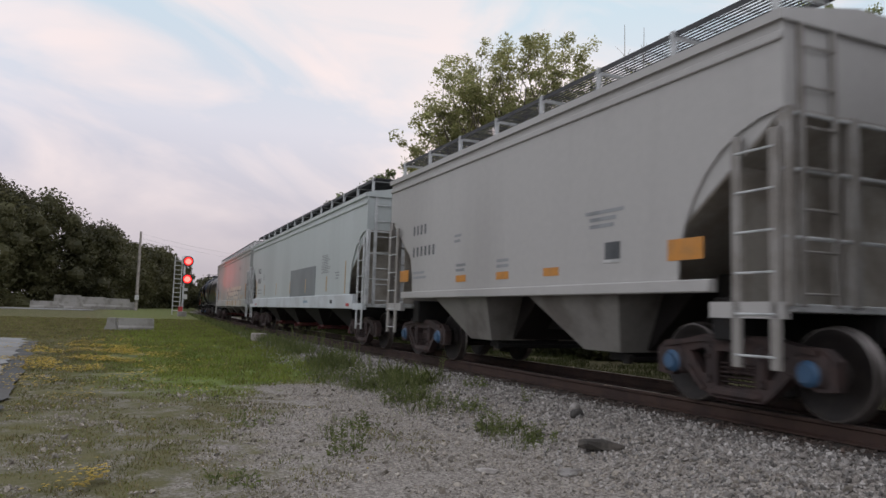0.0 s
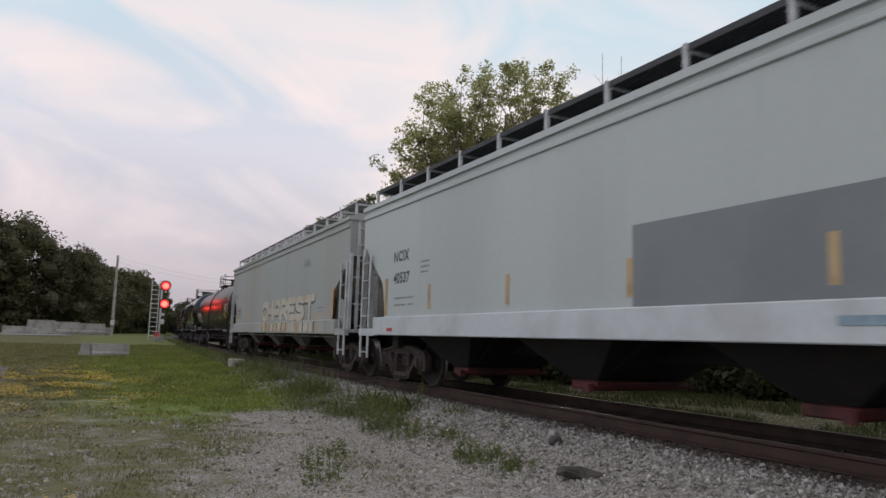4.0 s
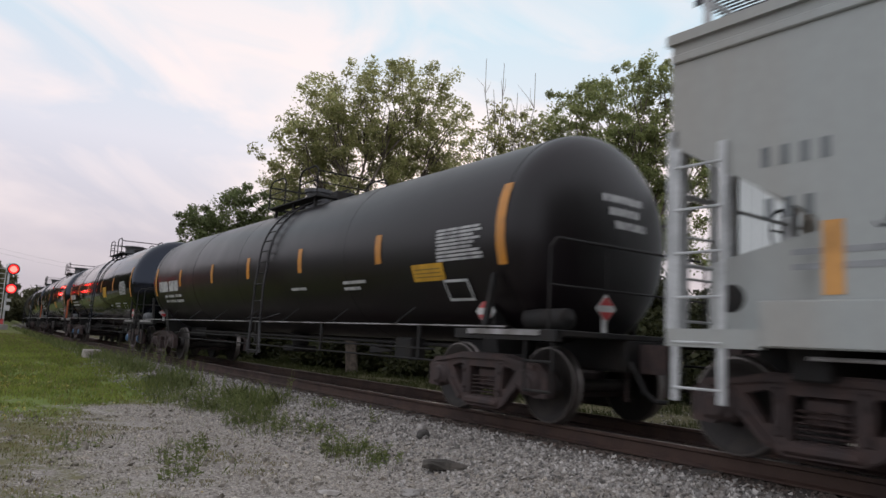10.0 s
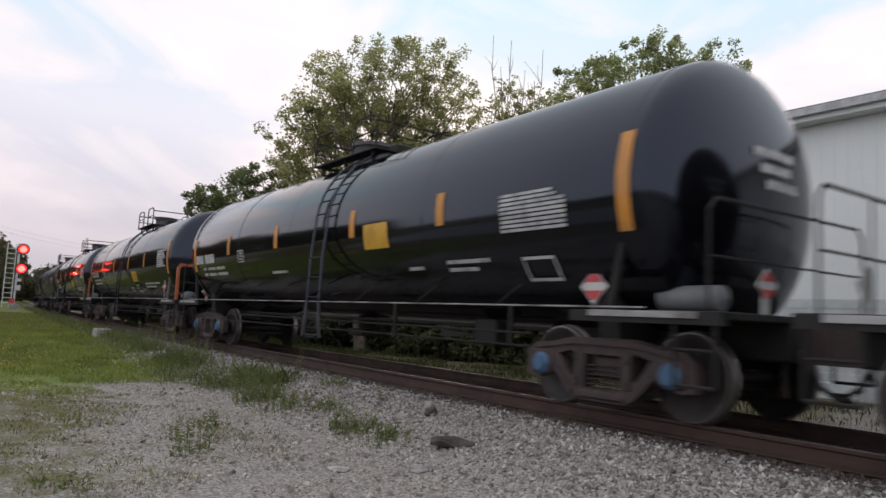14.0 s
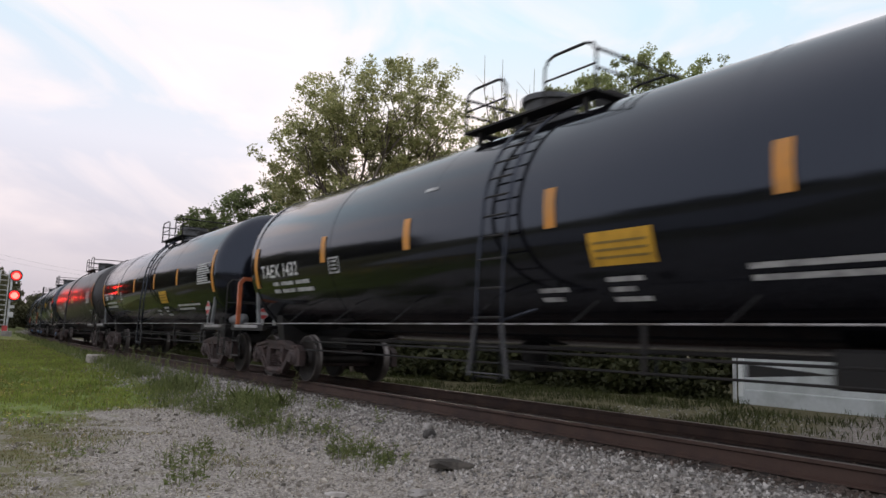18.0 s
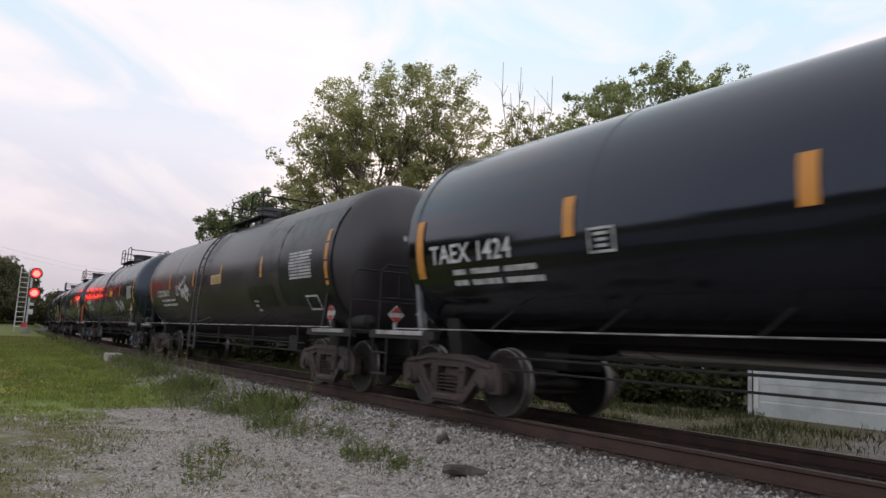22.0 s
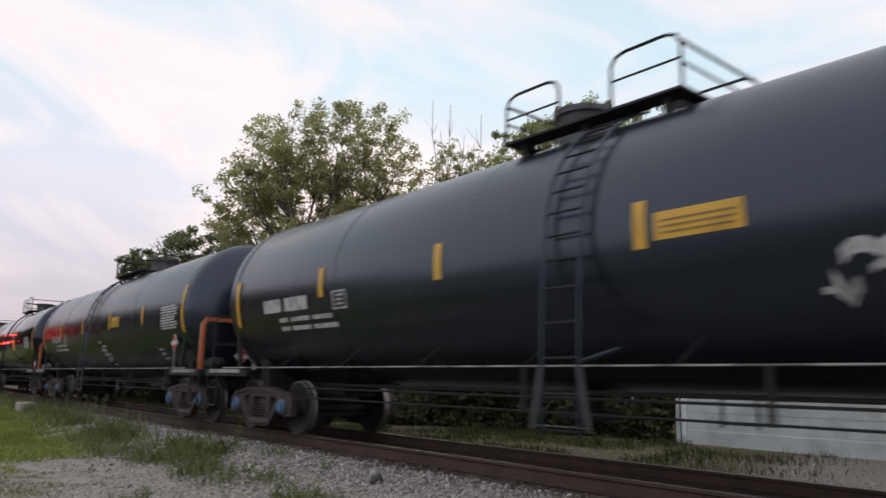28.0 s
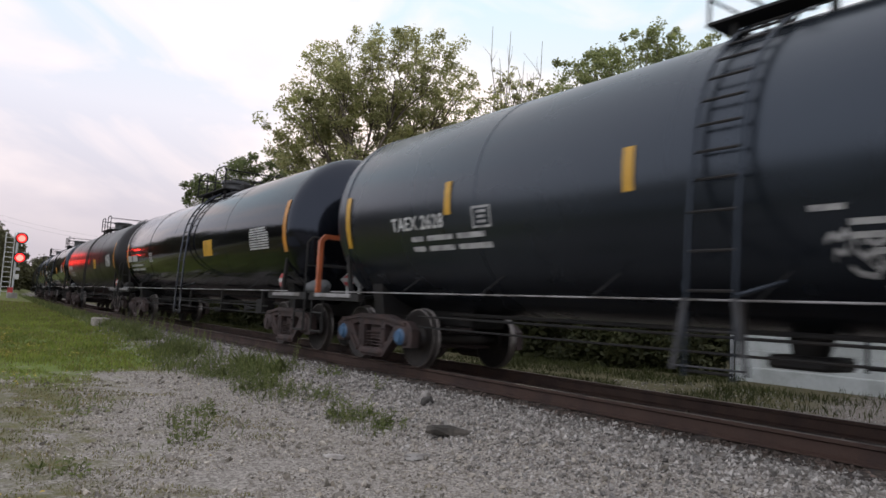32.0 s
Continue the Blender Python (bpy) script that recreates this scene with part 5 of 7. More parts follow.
        hoop_mat = "orange_paint" if spec.get("orange_hoop", "") and (e < 0 or "b" in spec["orange_hoop"]) and ("f" in spec["orange_hoop"] or e > 0) else "under_black"
        yh = yo - e * 0.18
        g = Geo()
        if hoop_mat == "orange_paint":
            g.prism([(-1.46, 1.1), (-1.46, 2.05), (-1.36, 2.18), (1.36, 2.18), (1.46, 2.05), (1.46, 1.1), (1.38, 1.1), (1.38, 2.02), (1.32, 2.10), (-1.32, 2.10), (-1.38, 2.02), (-1.38, 1.1)], yh - 0.035, yh + 0.035, "y")
        else:
            g.tube([(-1.44, yh, 1.1), (-1.44, yh, 2.05), (-1.34, yh, 2.16), (1.34, yh, 2.16), (1.44, yh, 2.05), (1.44, yh, 1.1)], 0.017)
        part("end_railing", g, hoop_mat, car, "orange end railing" if hoop_mat == "orange_paint" else "")
        part("crossbar", Geo().tube([(-1.44, yh, 1.62), (1.44, yh, 1.62)], 0.012).tube([(-0.5, yh, 1.1), (-0.5, yh, 2.14)], 0.012), "under_black", car)
        end_placard(car, -0.55, yh, e, 1.40)
        add_truck(car, e * (half - 0.76), spec.get("caps", ""))
    part("bottom_outlet", Geo().rod((0, 0.3, 1.1), (0, 0.3, 0.62), 0.28, 14, 0.16).box(-0.3, 0.3, 0.0, 0.6, 0.52, 0.66, bevel=0.03), "under_black", car)
    part("brake_rod", Geo().tube([(-0.55, -half + 2.2, 0.86), (-0.55, half - 2.2, 0.86)], 0.028).tube([(0.4, -half + 2.2, 0.9), (0.4, half - 2.2, 0.9)], 0.028), "under_black", car)
    rig = Geo().tube([(-1.05, -half + 2.0, 0.80), (-1.05, half - 2.0, 0.80)], 0.016).tube([(-1.05, -half + 2.0, 0.64), (-1.05, half - 2.0, 0.64)], 0.014)
    for k in (0, 2, 4):
        yk = -half + 2.4 + (half - 2.0) * k / 4
        rig.box(-1.07, -1.03, yk - 0.03, yk + 0.03, 0.62, 1.15)
    rig.box(-0.8, -0.5, -half + 3.0, -half + 3.5, 0.6, 0.95, bevel=0.03).prism([(-half + 3.5, 0.72), (-half + 4.3, 0.66), (-half + 4.3, 0.78)], -0.8, -0.7)
    part("brake_rigging", rig, "under_black", car, "black brake rods and levers", smooth=30)
    part("air_reservoir", Geo().spin([(-0.40, 0.0), (-0.34, 0.13), (0.34, 0.13), (0.40, 0.0)], "y", 14, at=(-0.95, -half - 0.25, 1.25)), spec.get("tankpaint", "brace_grey" if paint == "black_gloss" else "under_black"), car, "brake reservoir on the end platform")
    add_ends(car, half + 1.0)
    spec["marks"](car, surface, strip)
    return car


def placard(car, y, z, surface_x):
    """A diamond hazard placard in a holder."""
    x = -surface_x - 0.02
    post = part("placard_post", Geo().box(x, x + 0.02, y - 0.035, y + 0.035, 1.12, z - 0.1, bevel=0.004), "brace_grey", car, "flat post that holds the placard")
    d = 0.20
    part("placard", Geo().prism([(y - d, z), (y, z + d), (y + d, z), (y, z - d)], x - 0.012, x - 0.002), "white_paint", post, "white diamond placard with red bands")
    for z0, z1 in ((z + 0.045, z + 0.15), (z - 0.15, z - 0.045)):
        w0, w1 = d - abs(z0 - z) - 0.015, d - abs(z1 - z) - 0.015
        part("placard_band", Geo().prism([(y - w0, z0), (y + w0, z0), (y + w1, z1), (y - w1, z1)], x - 0.016, x - 0.012), "red_paint", post)


def end_placard(car, x, y, e, z):
    """A small diamond placard that faces along the track, on the end railing."""
    d = 0.17
    y0, y1, y2 = y + e * 0.03, y + e * 0.04, y + e * 0.046
    plate = part("end_placard", Geo().prism([(x - d, z), (x, z + d), (x + d, z), (x, z - d)], y0, y1, "y").box(x - 0.03, x + 0.03, min(y, y0), max(y, y0), z - 0.36, z + 0.1), "white_paint", car, "white diamond placard with red bands", smooth=None)
    for z0, z1 in ((z + 0.04, z + 0.13), (z - 0.13, z - 0.04)):
        w0, w1 = d - abs(z0 - z) - 0.015, d - abs(z1 - z) - 0.015
        part("placard_band", Geo().prism([(x - w0, z0), (x + w0, z0), (x + w1, z1), (x - w1, z1)], y1, y2, "y"), "red_paint", plate, smooth=None)


def stencil_box(car, surface, y0, y1, z0, z1, lines, mat="white_paint"):
    """A block of small print: lines of bars."""
    rng = random.Random(int((y0 + 50) * 37 + z0 * 11))
    rows = []
    n = lines
    for i in range(n):
        z = z0 + (z1 - z0) * (i + 0.15) / n
        left = y1 - 0.02
        cut = y0 + (y1 - y0) * (0.0 if rng.random() < 0.6 else 0.25 * rng.random())
        rows.append((left, cut, z))
    tagged(part("small_print", side_lines(rows, surface, (z1 - z0) / n * 0.66), mat, car, "block of small stencilled print"), kind="stuff")


def tank_marks(text=None, size=0.36, text_y=None, text_z=2.05, boxes=False, plate=None, square=False, stencil=(-5.6, -6.75, 2.0, 2.48), jots=(), place=(-7.0, 1.5), frame_box=None,
               scrawl=None, patches=()):
    """Marks on a tank's near side. Places are along the car, then up from the rail."""
    def marks(car, surface, strip, b):
        yt = b - 0.30 if text_y is None else text_y
        for y0, y1, z0, z1 in patches:
            strip(y0, y1, z0, z1, "paint_patch", "patch_grey", "patch of newer grey-black paint")
        if text:
            tagged(part("reporting_mark", on_side(words(text, size, 0.006, 1.05), yt, text_z, surface), "white_paint", car, "white stencilled lettering"), kind="stuff")
        elif boxes:
            for y in (yt, yt - 1.06):
                part("reporting_mark", side_lines([(y, y - 0.94, text_z)], surface, 0.30), "worn_white", car, "blurred white letter block")
        else:
            tagged(part("reporting_mark", side_lines([(yt, yt - 0.62, text_z), (yt - 0.75, yt - 1.5, text_z)], surface, 0.22), "worn_white", car, "white stencilled lettering, not readable"), kind="stuff")
        tagged(part("weight_print", side_lines([(yt - 0.5, yt - 0.8, text_z - 0.17), (yt - 0.9, yt - 1.5, text_z - 0.17), (yt - 1.6, yt - 2.2, text_z - 0.17), (yt - 0.5, yt - 0.8, text_z - 0.31), (yt - 0.9, yt - 1.5, text_z - 0.31), (yt - 1.6, yt - 2.3, text_z - 0.31)], surface, 0.07), "worn_white", car, "two lines of small white print"), kind="stuff")
        if plate:
            y0, y1, z0, z1, mat = plate
            strip(y1, y0, z0, z1, "warning_plate", mat, "panel with lines of print")
            if not square:
                tagged(part("plate_print", side_lines([(y0 - 0.07, y1 + 0.07, z0 + (z1 - z0) * k) for k in (0.2, 0.42, 0.64)], lambda q: surface(q) + 0.006, (z1 - z0) * 0.07), "plate_dark", car), kind="stuff")
        stencil_box(car, surface, stencil[1], stencil[0], stencil[2], stencil[3], 9, "worn_white")
        for y0, y1, z, n in jots:
            tagged(part("side_note", side_lines([(y0, y1 + 0.3 * (i % 2) * abs(y1 - y0), z - 0.10 * i) for i in range(n)], surface, 0.05), "worn_white", car), kind="stuff")
        ys, zq = b - 3.54, 1.99
        frame_ = Geo()
        for y0, y1, z0, z1 in ((ys, ys - 0.38, zq, zq + 0.03), (ys, ys - 0.38, zq + 0.25, zq + 0.28), (ys, ys - 0.03, zq + 0.03, zq + 0.25), (ys - 0.35, ys - 0.38, zq + 0.03, zq + 0.25)):
            frame_.add([(-surface(z0), y0, z0), (-surface(z0), y1, z0), (-surface(z1), y1, z1), (-surface(z1), y0, z1)], [(0, 1, 2, 3)])
        data = None if boxes else part("data_square", frame_, "worn_white", car, "thin white square round small print", smooth=None)
        if data:
            tagged(part("square_print", side_lines([(ys - 0.09, ys - 0.29, zq + 0.19), (ys - 0.11, ys - 0.27, zq + 0.125), (ys - 0.10, ys - 0.28, zq + 0.06)], surface, 0.035), "worn_white", data), kind="stuff")
        placard(car, place[0], place[1], surface(place[1]) + 0.06)
        if frame_box:
            y, z = frame_box
            holder = Geo()
            for y0, y1, z0, tall in ((y + 0.28, y - 0.28, z - 0.14, 0.035), (y + 0.28, y - 0.28, z + 0.105, 0.035), (y + 0.28, y + 0.25, z - 0.105, 0.21), (y - 0.25, y - 0.28, z - 0.105, 0.21)):
                bar = side_lines([(y0, y1, z0)], lambda q: surface(q) + 0.02, tall)
                holder.add(bar.v, bar.f)
            part("document_holder", holder, "steel_pale", car, "empty pale metal frame", smooth=None)
        for e in (-1, 1):
            g = Geo()
            for i, (w0, w1) in enumerate(((-0.5, 0.3), (-0.4, 0.2), (-0.3, 0.35))):
                z = 2.80 - 0.17 * i
                k = len(g.v)
                for zz in (z, z + 0.10):
                    for x in (w0 + 0.2, (w0 + w1) / 2 + 0.2, w1 + 0.2):
                        r = min(0.999, math.hypot(x, zz - surface.middle) / surface.radius)
                        g.v.append((x, e * (b + (0.28 if e < 0 else 0.12) + 0.54 * math.sqrt(1 - r * r) + 0.012), zz))
                g.f += [(k, k + 1, k + 4, k + 3), (k + 1, k + 2, k + 5, k + 4)]
            tagged(part("head_print", g, "worn_white", car), kind="stuff")
        if scrawl:
            scrawl_marks(car, surface, *scrawl)
    return marks


def scrawl_marks(car, surface, y0, y1, z0, z1, strokes, seed, mat="worn_white", thick=1.0, reach=1.0):
    """Chalked or sprayed strokes: short wavering ribbons, not readable."""
    rng = random.Random(seed)
    g = Geo()
    for i in range(strokes):
        y, z = y0 + (y1 - y0) * (i + rng.random()) / strokes, z0 + (z1 - z0) * rng.random()
        dy, dz = -rng.uniform(0.15, 0.45) * reach, rng.uniform(-0.18, 0.18) * reach
        w = rng.uniform(0.015, 0.04) * thick
        last = None
        for k in range(5):
            u = k / 4
            yy, zz = y + dy * u, z + dz * math.sin(u * 3) + 0.03 * rng.gauss(0, 1)
            j = len(g.v)
            g.v += [(-surface(zz - w), yy, zz - w), (-surface(zz + w), yy, zz + w)]
            if last is not None:
                g.f.append((last, last + 1, j + 1, j))
            last = j
    tagged(part("scrawl", g, mat, car, "chalked white scrawl, not readable", smooth=None), kind="stuff")


def letter_bars(y, count, wide, z, height, surface):
    """Lettering too blurred to read: an upright bar for each sign."""
    return side_lines([(y - k * (wide + 0.045), y - k * (wide + 0.045) - wide * 0.55, z) for k in range(count)], surface, height)


def plate_marks(car, w, h):
    """The two-bay hopper's marks: orange reflectors, dark letters, a small panel."""
    f = lambda z: w
    tagged(part("reporting_mark", letter_bars(3.93, 4, 0.15, 2.55, 0.20, f), "dark_stencil", car, "dark stencilled lettering, not readable"), kind="stuff")
    tagged(part("reporting_mark", letter_bars(3.93, 6, 0.16, 2.10, 0.20, f), "dark_stencil", car, "dark stencilled lettering, not readable"), kind="stuff")
    tagged(part("weight_print", side_lines([(3.9, 3.3, 1.74), (3.9, 3.2, 1.64), (-2.2, -3.0, 2.28), (-2.3, -2.85, 2.19), (-2.3, -2.8, 2.10), (1.9, 1.6, 2.35), (1.9, 1.65, 2.25), (1.80, 1.40, 1.80), (1.80, 1.45, 1.71), (0.25, -0.15, 1.80), (0.25, -0.15, 1.71)], f, 0.05), "grey_stencil", car), kind="stuff")
    part("reflector", flat_bar(4.15, 4.65, 1.60, 1.84, w), "orange_film", car, "orange reflective panel")
    for y in (1.59, 0.05, -1.38):
        part("reflector", flat_bar(y - 0.20, y + 0.20, 1.52, 1.64, w), "orange_film", car, "orange reflective strip")
    part("reflector", flat_bar(-4.32, -3.78, 1.60, 1.84, w), "orange_film", car, "orange reflective panel")
    part("notice_panel", flat_bar(-2.93, -2.63, 1.68, 1.90, w), "dark_stencil", car, "small dark panel with white edge")
    part("notice_edge", flat_bar(-2.96, -2.60, 1.64, 1.68, w + 0.002), "white_paint", car)


def panel_marks(car, w, h):
    """The pale blue-grey hopper's marks: a dark grey painted-over panel, letters, orange strips."""
    f = lambda z: w
    part("paint_patch", flat_bar(-3.95, -0.02, 1.385, 2.34, w), "panel_grey", car, "dark grey painted-over panel")
    part("reporting_mark", on_side(words("NCIX", 0.30, 0.010, 1.1), 7.38, 2.52, f), "dark_stencil", car, "dark stencilled letters")
    part("reporting_mark", on_side(words("40537", 0.30, 0.010, 1.1), 7.35, 2.07, f), "dark_stencil", car, "dark stencilled figures")
    tagged(part("weight_print", side_lines([(7.3, 6.3, 1.74), (7.3, 6.7, 1.60), (6.6, 6.3, 1.60), (6.0, 5.6, 2.40), (6.0, 5.6, 2.30), (6.0, 5.65, 2.20), (-6.35, -6.75, 2.00), (-6.45, -6.8, 1.92), (-6.4, -6.7, 1.84)], f, 0.035), "grey_stencil", car), kind="stuff")
    rng = random.Random(4)
    rows = [(-4.68 - 0.25 * rng.random() * (i % 2), -5.40 - 0.40 * rng.random(), 2.58 - i * 0.052) for i in range(11)]
    tagged(part("data_block", side_lines(rows, f, 0.026), "grey_stencil", car, "block of small grey print"), kind="stuff")
    for y in (5.58, 2.78, 0.03, -2.55, -5.37):
        part("reflector", flat_bar(y - 0.055, y + 0.055, 1.50, 1.96, w + 0.001), "tan_film", car, "faded orange reflective strip")
    part("reflector", flat_bar(7.66, 7.82, 1.42, 2.20, w), "tan_film", car, "faded orange reflective strip")
    part("reflector", flat_bar(-7.46, -7.38, 1.42, 2.30, w), "tan_film", car, "faded orange reflective strip")
    part("sill_mark", flat_bar(-3.2, -2.6, 1.16, 1.24, w + 0.062), "blue_fade", car, "faded blue mark on the sill")
    part("sill_mark", flat_bar(-6.35, -6.1, 1.14, 1.24, w + 0.062), "dark_stencil", car)
    part("sill_mark", flat_bar(-8.1, -7.8, 1.06, 1.14, w + 0.062), "red_paint", car, "small red mark on the sill")
    part("sill_mark", flat_bar(7.2, 7.5, 1.08, 1.15, w + 0.062), "red_paint", car, "small red mark on the sill")


def bow(cx, cy, rx, ry, a0, a1, n=9):
    """Points along part of an oval."""
    return [(cx + rx * math.cos(radians(a0 + (a1 - a0) * i / n)), cy + ry * math.sin(radians(a0 + (a1 - a0) * i / n))) for i in range(n + 1)]


def paint_stroke(g, line, radius, x, squat=0.74):
    """One round-ended ribbon of paint on the near side, at x from the middle of the car; strokes are thinner up and down than along."""
    line = [(y, z / squat) for y, z in line]
    left, right, n = [], [], len(line)
    for i, p in enumerate(line):
        a, b = line[max(0, i - 1)], line[min(n - 1, i + 1)]
        if 0 < i < n - 1:
            d0 = Vector((p[0] - a[0], p[1] - a[1])).normalized()
            d1 = Vector((b[0] - p[0], b[1] - p[1])).normalized()
            d = (d0 + d1).normalized()
            k = radius / max(0.6, d.dot(d0))
        else:
            d = Vector((b[0] - a[0], b[1] - a[1])).normalized()
            k = radius
        left.append((p[0] - d.y * k, p[1] + d.x * k))
        right.append((p[0] + d.y * k, p[1] - d.x * k))
    def cap(p, side):
        a0 = math.atan2(side[1] - p[1], side[0] - p[0])
        return [(p[0] + radius * math.cos(a0 - i * math.pi / 6), p[1] + radius * math.sin(a0 - i * math.pi / 6)) for i in range(1, 6)]
    k = len(g.v)
    put = lambda q: (-x, q[0], max(q[1] * squat, 1.372))
    g.v += [put(q) for q in left] + [put(q) for q in right]
    g.f += [(k + i, k + i + 1, k + n + i + 1, k + n + i) for i in range(n - 1)]
    j = len(g.v)
    end = cap(line[-1], left[-1])
    g.v += [put(q) for q in end]
    g.f.append((k + n - 1, *range(j, j + 5), k + 2 * n - 1))
    j = len(g.v)
    start = cap(line[0], right[0])
    g.v += [put(q) for q in start]
    g.f.append((k + n, *range(j, j + 5), k))


def graffiti_marks(car, w, h):
    """The dull hopper's marks: big painted block letters with dark shading, letters, rust-coloured strips."""
    f = lambda z: w
    # each letter: its left and right ends along the car, and its strokes in a unit square
    letters = []
    letters.append((1.73, 0.74, [bow(0.55, 0.5, 0.42, 0.42, 45, 315)]))
    letters.append((0.70, -0.26, [[(0.12, 0.08), (0.12, 0.92)], [(0.88, 0.08), (0.88, 0.92)], [(0.12, 0.5), (0.88, 0.5)]]))
    letters.append((-0.42, -1.46, [[(0.12, 0.08), (0.14, 0.7)] + bow(0.5, 0.62, 0.36, 0.32, 180, 0) + [(0.86, 0.7), (0.88, 0.08)], [(0.14, 0.42), (0.86, 0.42)]]))
    letters.append((-1.60, -2.48, [[(0.12, 0.08), (0.12, 0.90)], [(0.12, 0.90)] + bow(0.55, 0.69, 0.34, 0.23, 90, -90) + [(0.12, 0.46)], [(0.52, 0.44), (0.90, 0.08)]]))
    letters.append((-2.63, -3.60, [[(0.88, 0.90), (0.14, 0.90), (0.14, 0.10), (0.88, 0.10)], [(0.14, 0.5), (0.76, 0.5)]]))
    letters.append((-3.74, -4.70, [[(0.88, 0.86)] + bow(0.48, 0.70, 0.36, 0.22, 90, 270) + bow(0.52, 0.28, 0.36, 0.20, 90, -90) + [(0.12, 0.10)]]))
    letters.append((-4.83, -5.86, [[(0.10, 0.88), (0.90, 0.90)], [(0.52, 0.88), (0.50, 0.06)]]))
    for name, radius, dz, lift, mat, label in (("graffiti_shadow", 0.190, -0.015, 0.001, "graffiti_dark", "dark shading round a painted letter"), ("graffiti", 0.145, 0.02, 0.004, "letter_cream", "large cream letter sprayed on the side")):
        for left, right, strokes in letters:
            for n_, line in enumerate(strokes):
                g = Geo()
                paint_stroke(g, [(left + 0.09 + (right - left - 0.18) * p, 1.42 + dz + 0.66 * q) for p, q in line], radius, w + lift + 0.0006 * n_)
                part(name, g, mat, car, label, smooth=None)
    rng = random.Random(8)
    y = 1.75
    while y > -5.9:
        d = rng.uniform(0.32, 0.62)
        part("paint_drip", Geo().box(-w - 0.0645, -w - 0.061, y - d, y, 1.05, 1.345), rng.choice(("letter_cream", "letter_cream", "drip_orange")), car, "letter paint run down over the sill")
        if rng.random() < 0.7:
            part("paint_drip", Geo().box(-w - 0.0645, -w - 0.061, y - d - 0.12, y - d - 0.01, 1.05, 1.345), "graffiti_dark", car)
        y -= d + 0.14
    part("faded_patch", Geo().box(-w - 0.0645, -w - 0.061, -7.3, -6.05, 1.05, 1.345), "tan_fade", car)
    tagged(part("reporting_mark", letter_bars(8.15, 4, 0.12, 2.50, 0.17, f), "graffiti_dark", car, "dark grey lettering, not readable"), kind="stuff")
    tagged(part("reporting_mark", letter_bars(8.12, 3, 0.12, 2.06, 0.17, f), "graffiti_dark", car, "dark grey lettering, not readable"), kind="stuff")
    scrawl_marks(car, f, 7.35, 6.6, 1.86, 2.0, 9, 6, "dark_stencil", 0.8, 0.55)
    tagged(part("weight_print", side_lines([(7.9, 6.4, 1.74), (7.9, 6.2, 1.62), (6.0, 5.75, 2.45), (6.0, 5.8, 2.35)], f, 0.05), "grey_stencil", car), kind="stuff")
    part("reflector", flat_bar(7.50, 7.66, 1.42, 2.0, w), "tan_orange", car, "orange reflective strip")
    for y in (5.05, -7.76):
        part("reflector", flat_bar(y - 0.06, y + 0.06, 1.42, 2.2 if y < -7 else 2.0, w), "tan_orange", car, "orange reflective strip")
    tagged(part("swoosh_emblem", Geo().prism([(-4.40, 2.98), (-4.75, 3.10), (-5.05, 3.22), (-5.12, 3.06), (-5.38, 2.94), (-4.85, 3.03)], -w - 0.003, -w), "grey_stencil", car, "grey swoosh-shaped emblem"), kind="")
    scrawl_marks(car, f, -4.40, -5.15, 3.02, 3.16, 7, 16, "grey_stencil", 1.8, 0.7)
    part("faded_patch", flat_bar(-7.1, -5.75, 1.38, 1.62, w + 0.001), "tan_fade", car, "faded tan overspray")
    tagged(part("data_box", side_lines([(-6.3, -6.8, 1.70), (-6.3, -6.8, 1.60), (-6.3, -6.7, 1.50)], f, 0.04), "grey_stencil", car), kind="stuff")


K = 0.93
# bays are a darker, browner grey than the car's sides
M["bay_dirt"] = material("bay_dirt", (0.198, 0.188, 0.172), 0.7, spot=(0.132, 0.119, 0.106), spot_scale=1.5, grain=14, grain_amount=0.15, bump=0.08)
M["dome_grey"] = material("dome_grey", (0.060, 0.062, 0.066), 0.6, spot=(0.035, 0.034, 0.034), spot_scale=5, grain=20, bump=0.08)
# shade on the chute sheets put into the colour
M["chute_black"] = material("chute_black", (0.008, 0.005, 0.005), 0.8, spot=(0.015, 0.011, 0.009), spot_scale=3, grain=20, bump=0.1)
M["post_grime"] = material("post_grime", (0.255, 0.240, 0.222), 0.65, spot=(0.190, 0.172, 0.152), spot_scale=2.5, grain=16, grain_amount=0.12, bump=0.06)
# tan of the end sheets with the recess's shade put in
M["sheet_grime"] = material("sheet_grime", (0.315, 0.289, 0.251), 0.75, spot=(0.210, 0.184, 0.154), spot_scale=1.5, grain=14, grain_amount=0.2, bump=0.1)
M["letter_cream"] = material("letter_cream", (0.488, 0.459, 0.392), 0.65, spot=(0.444, 0.370, 0.281), spot_scale=2.0, grain=12, grain_amount=0.12, bump=0.03)
M["rail_grey"] = material("rail_grey", (0.30, 0.29, 0.29), 0.5, spot=(0.12, 0.11, 0.10), spot_scale=2, grain=20, bump=0.05)
M["brace_grey"] = material("brace_grey", (0.14, 0.145, 0.15), 0.6, grain=20, bump=0.05)
M["graffiti_dark"] = material("graffiti_dark", (0.13, 0.145, 0.15), 0.65, grain=12, grain_amount=0.15, bump=0.03)
M["tan_orange"] = material("tan_orange", (0.55, 0.27, 0.07), 0.5, grain=20, grain_amount=0.12, bump=0.02)
M["tan_film"] = material("tan_film", (0.45, 0.32, 0.17), 0.5, grain=20, grain_amount=0.12, bump=0.02)
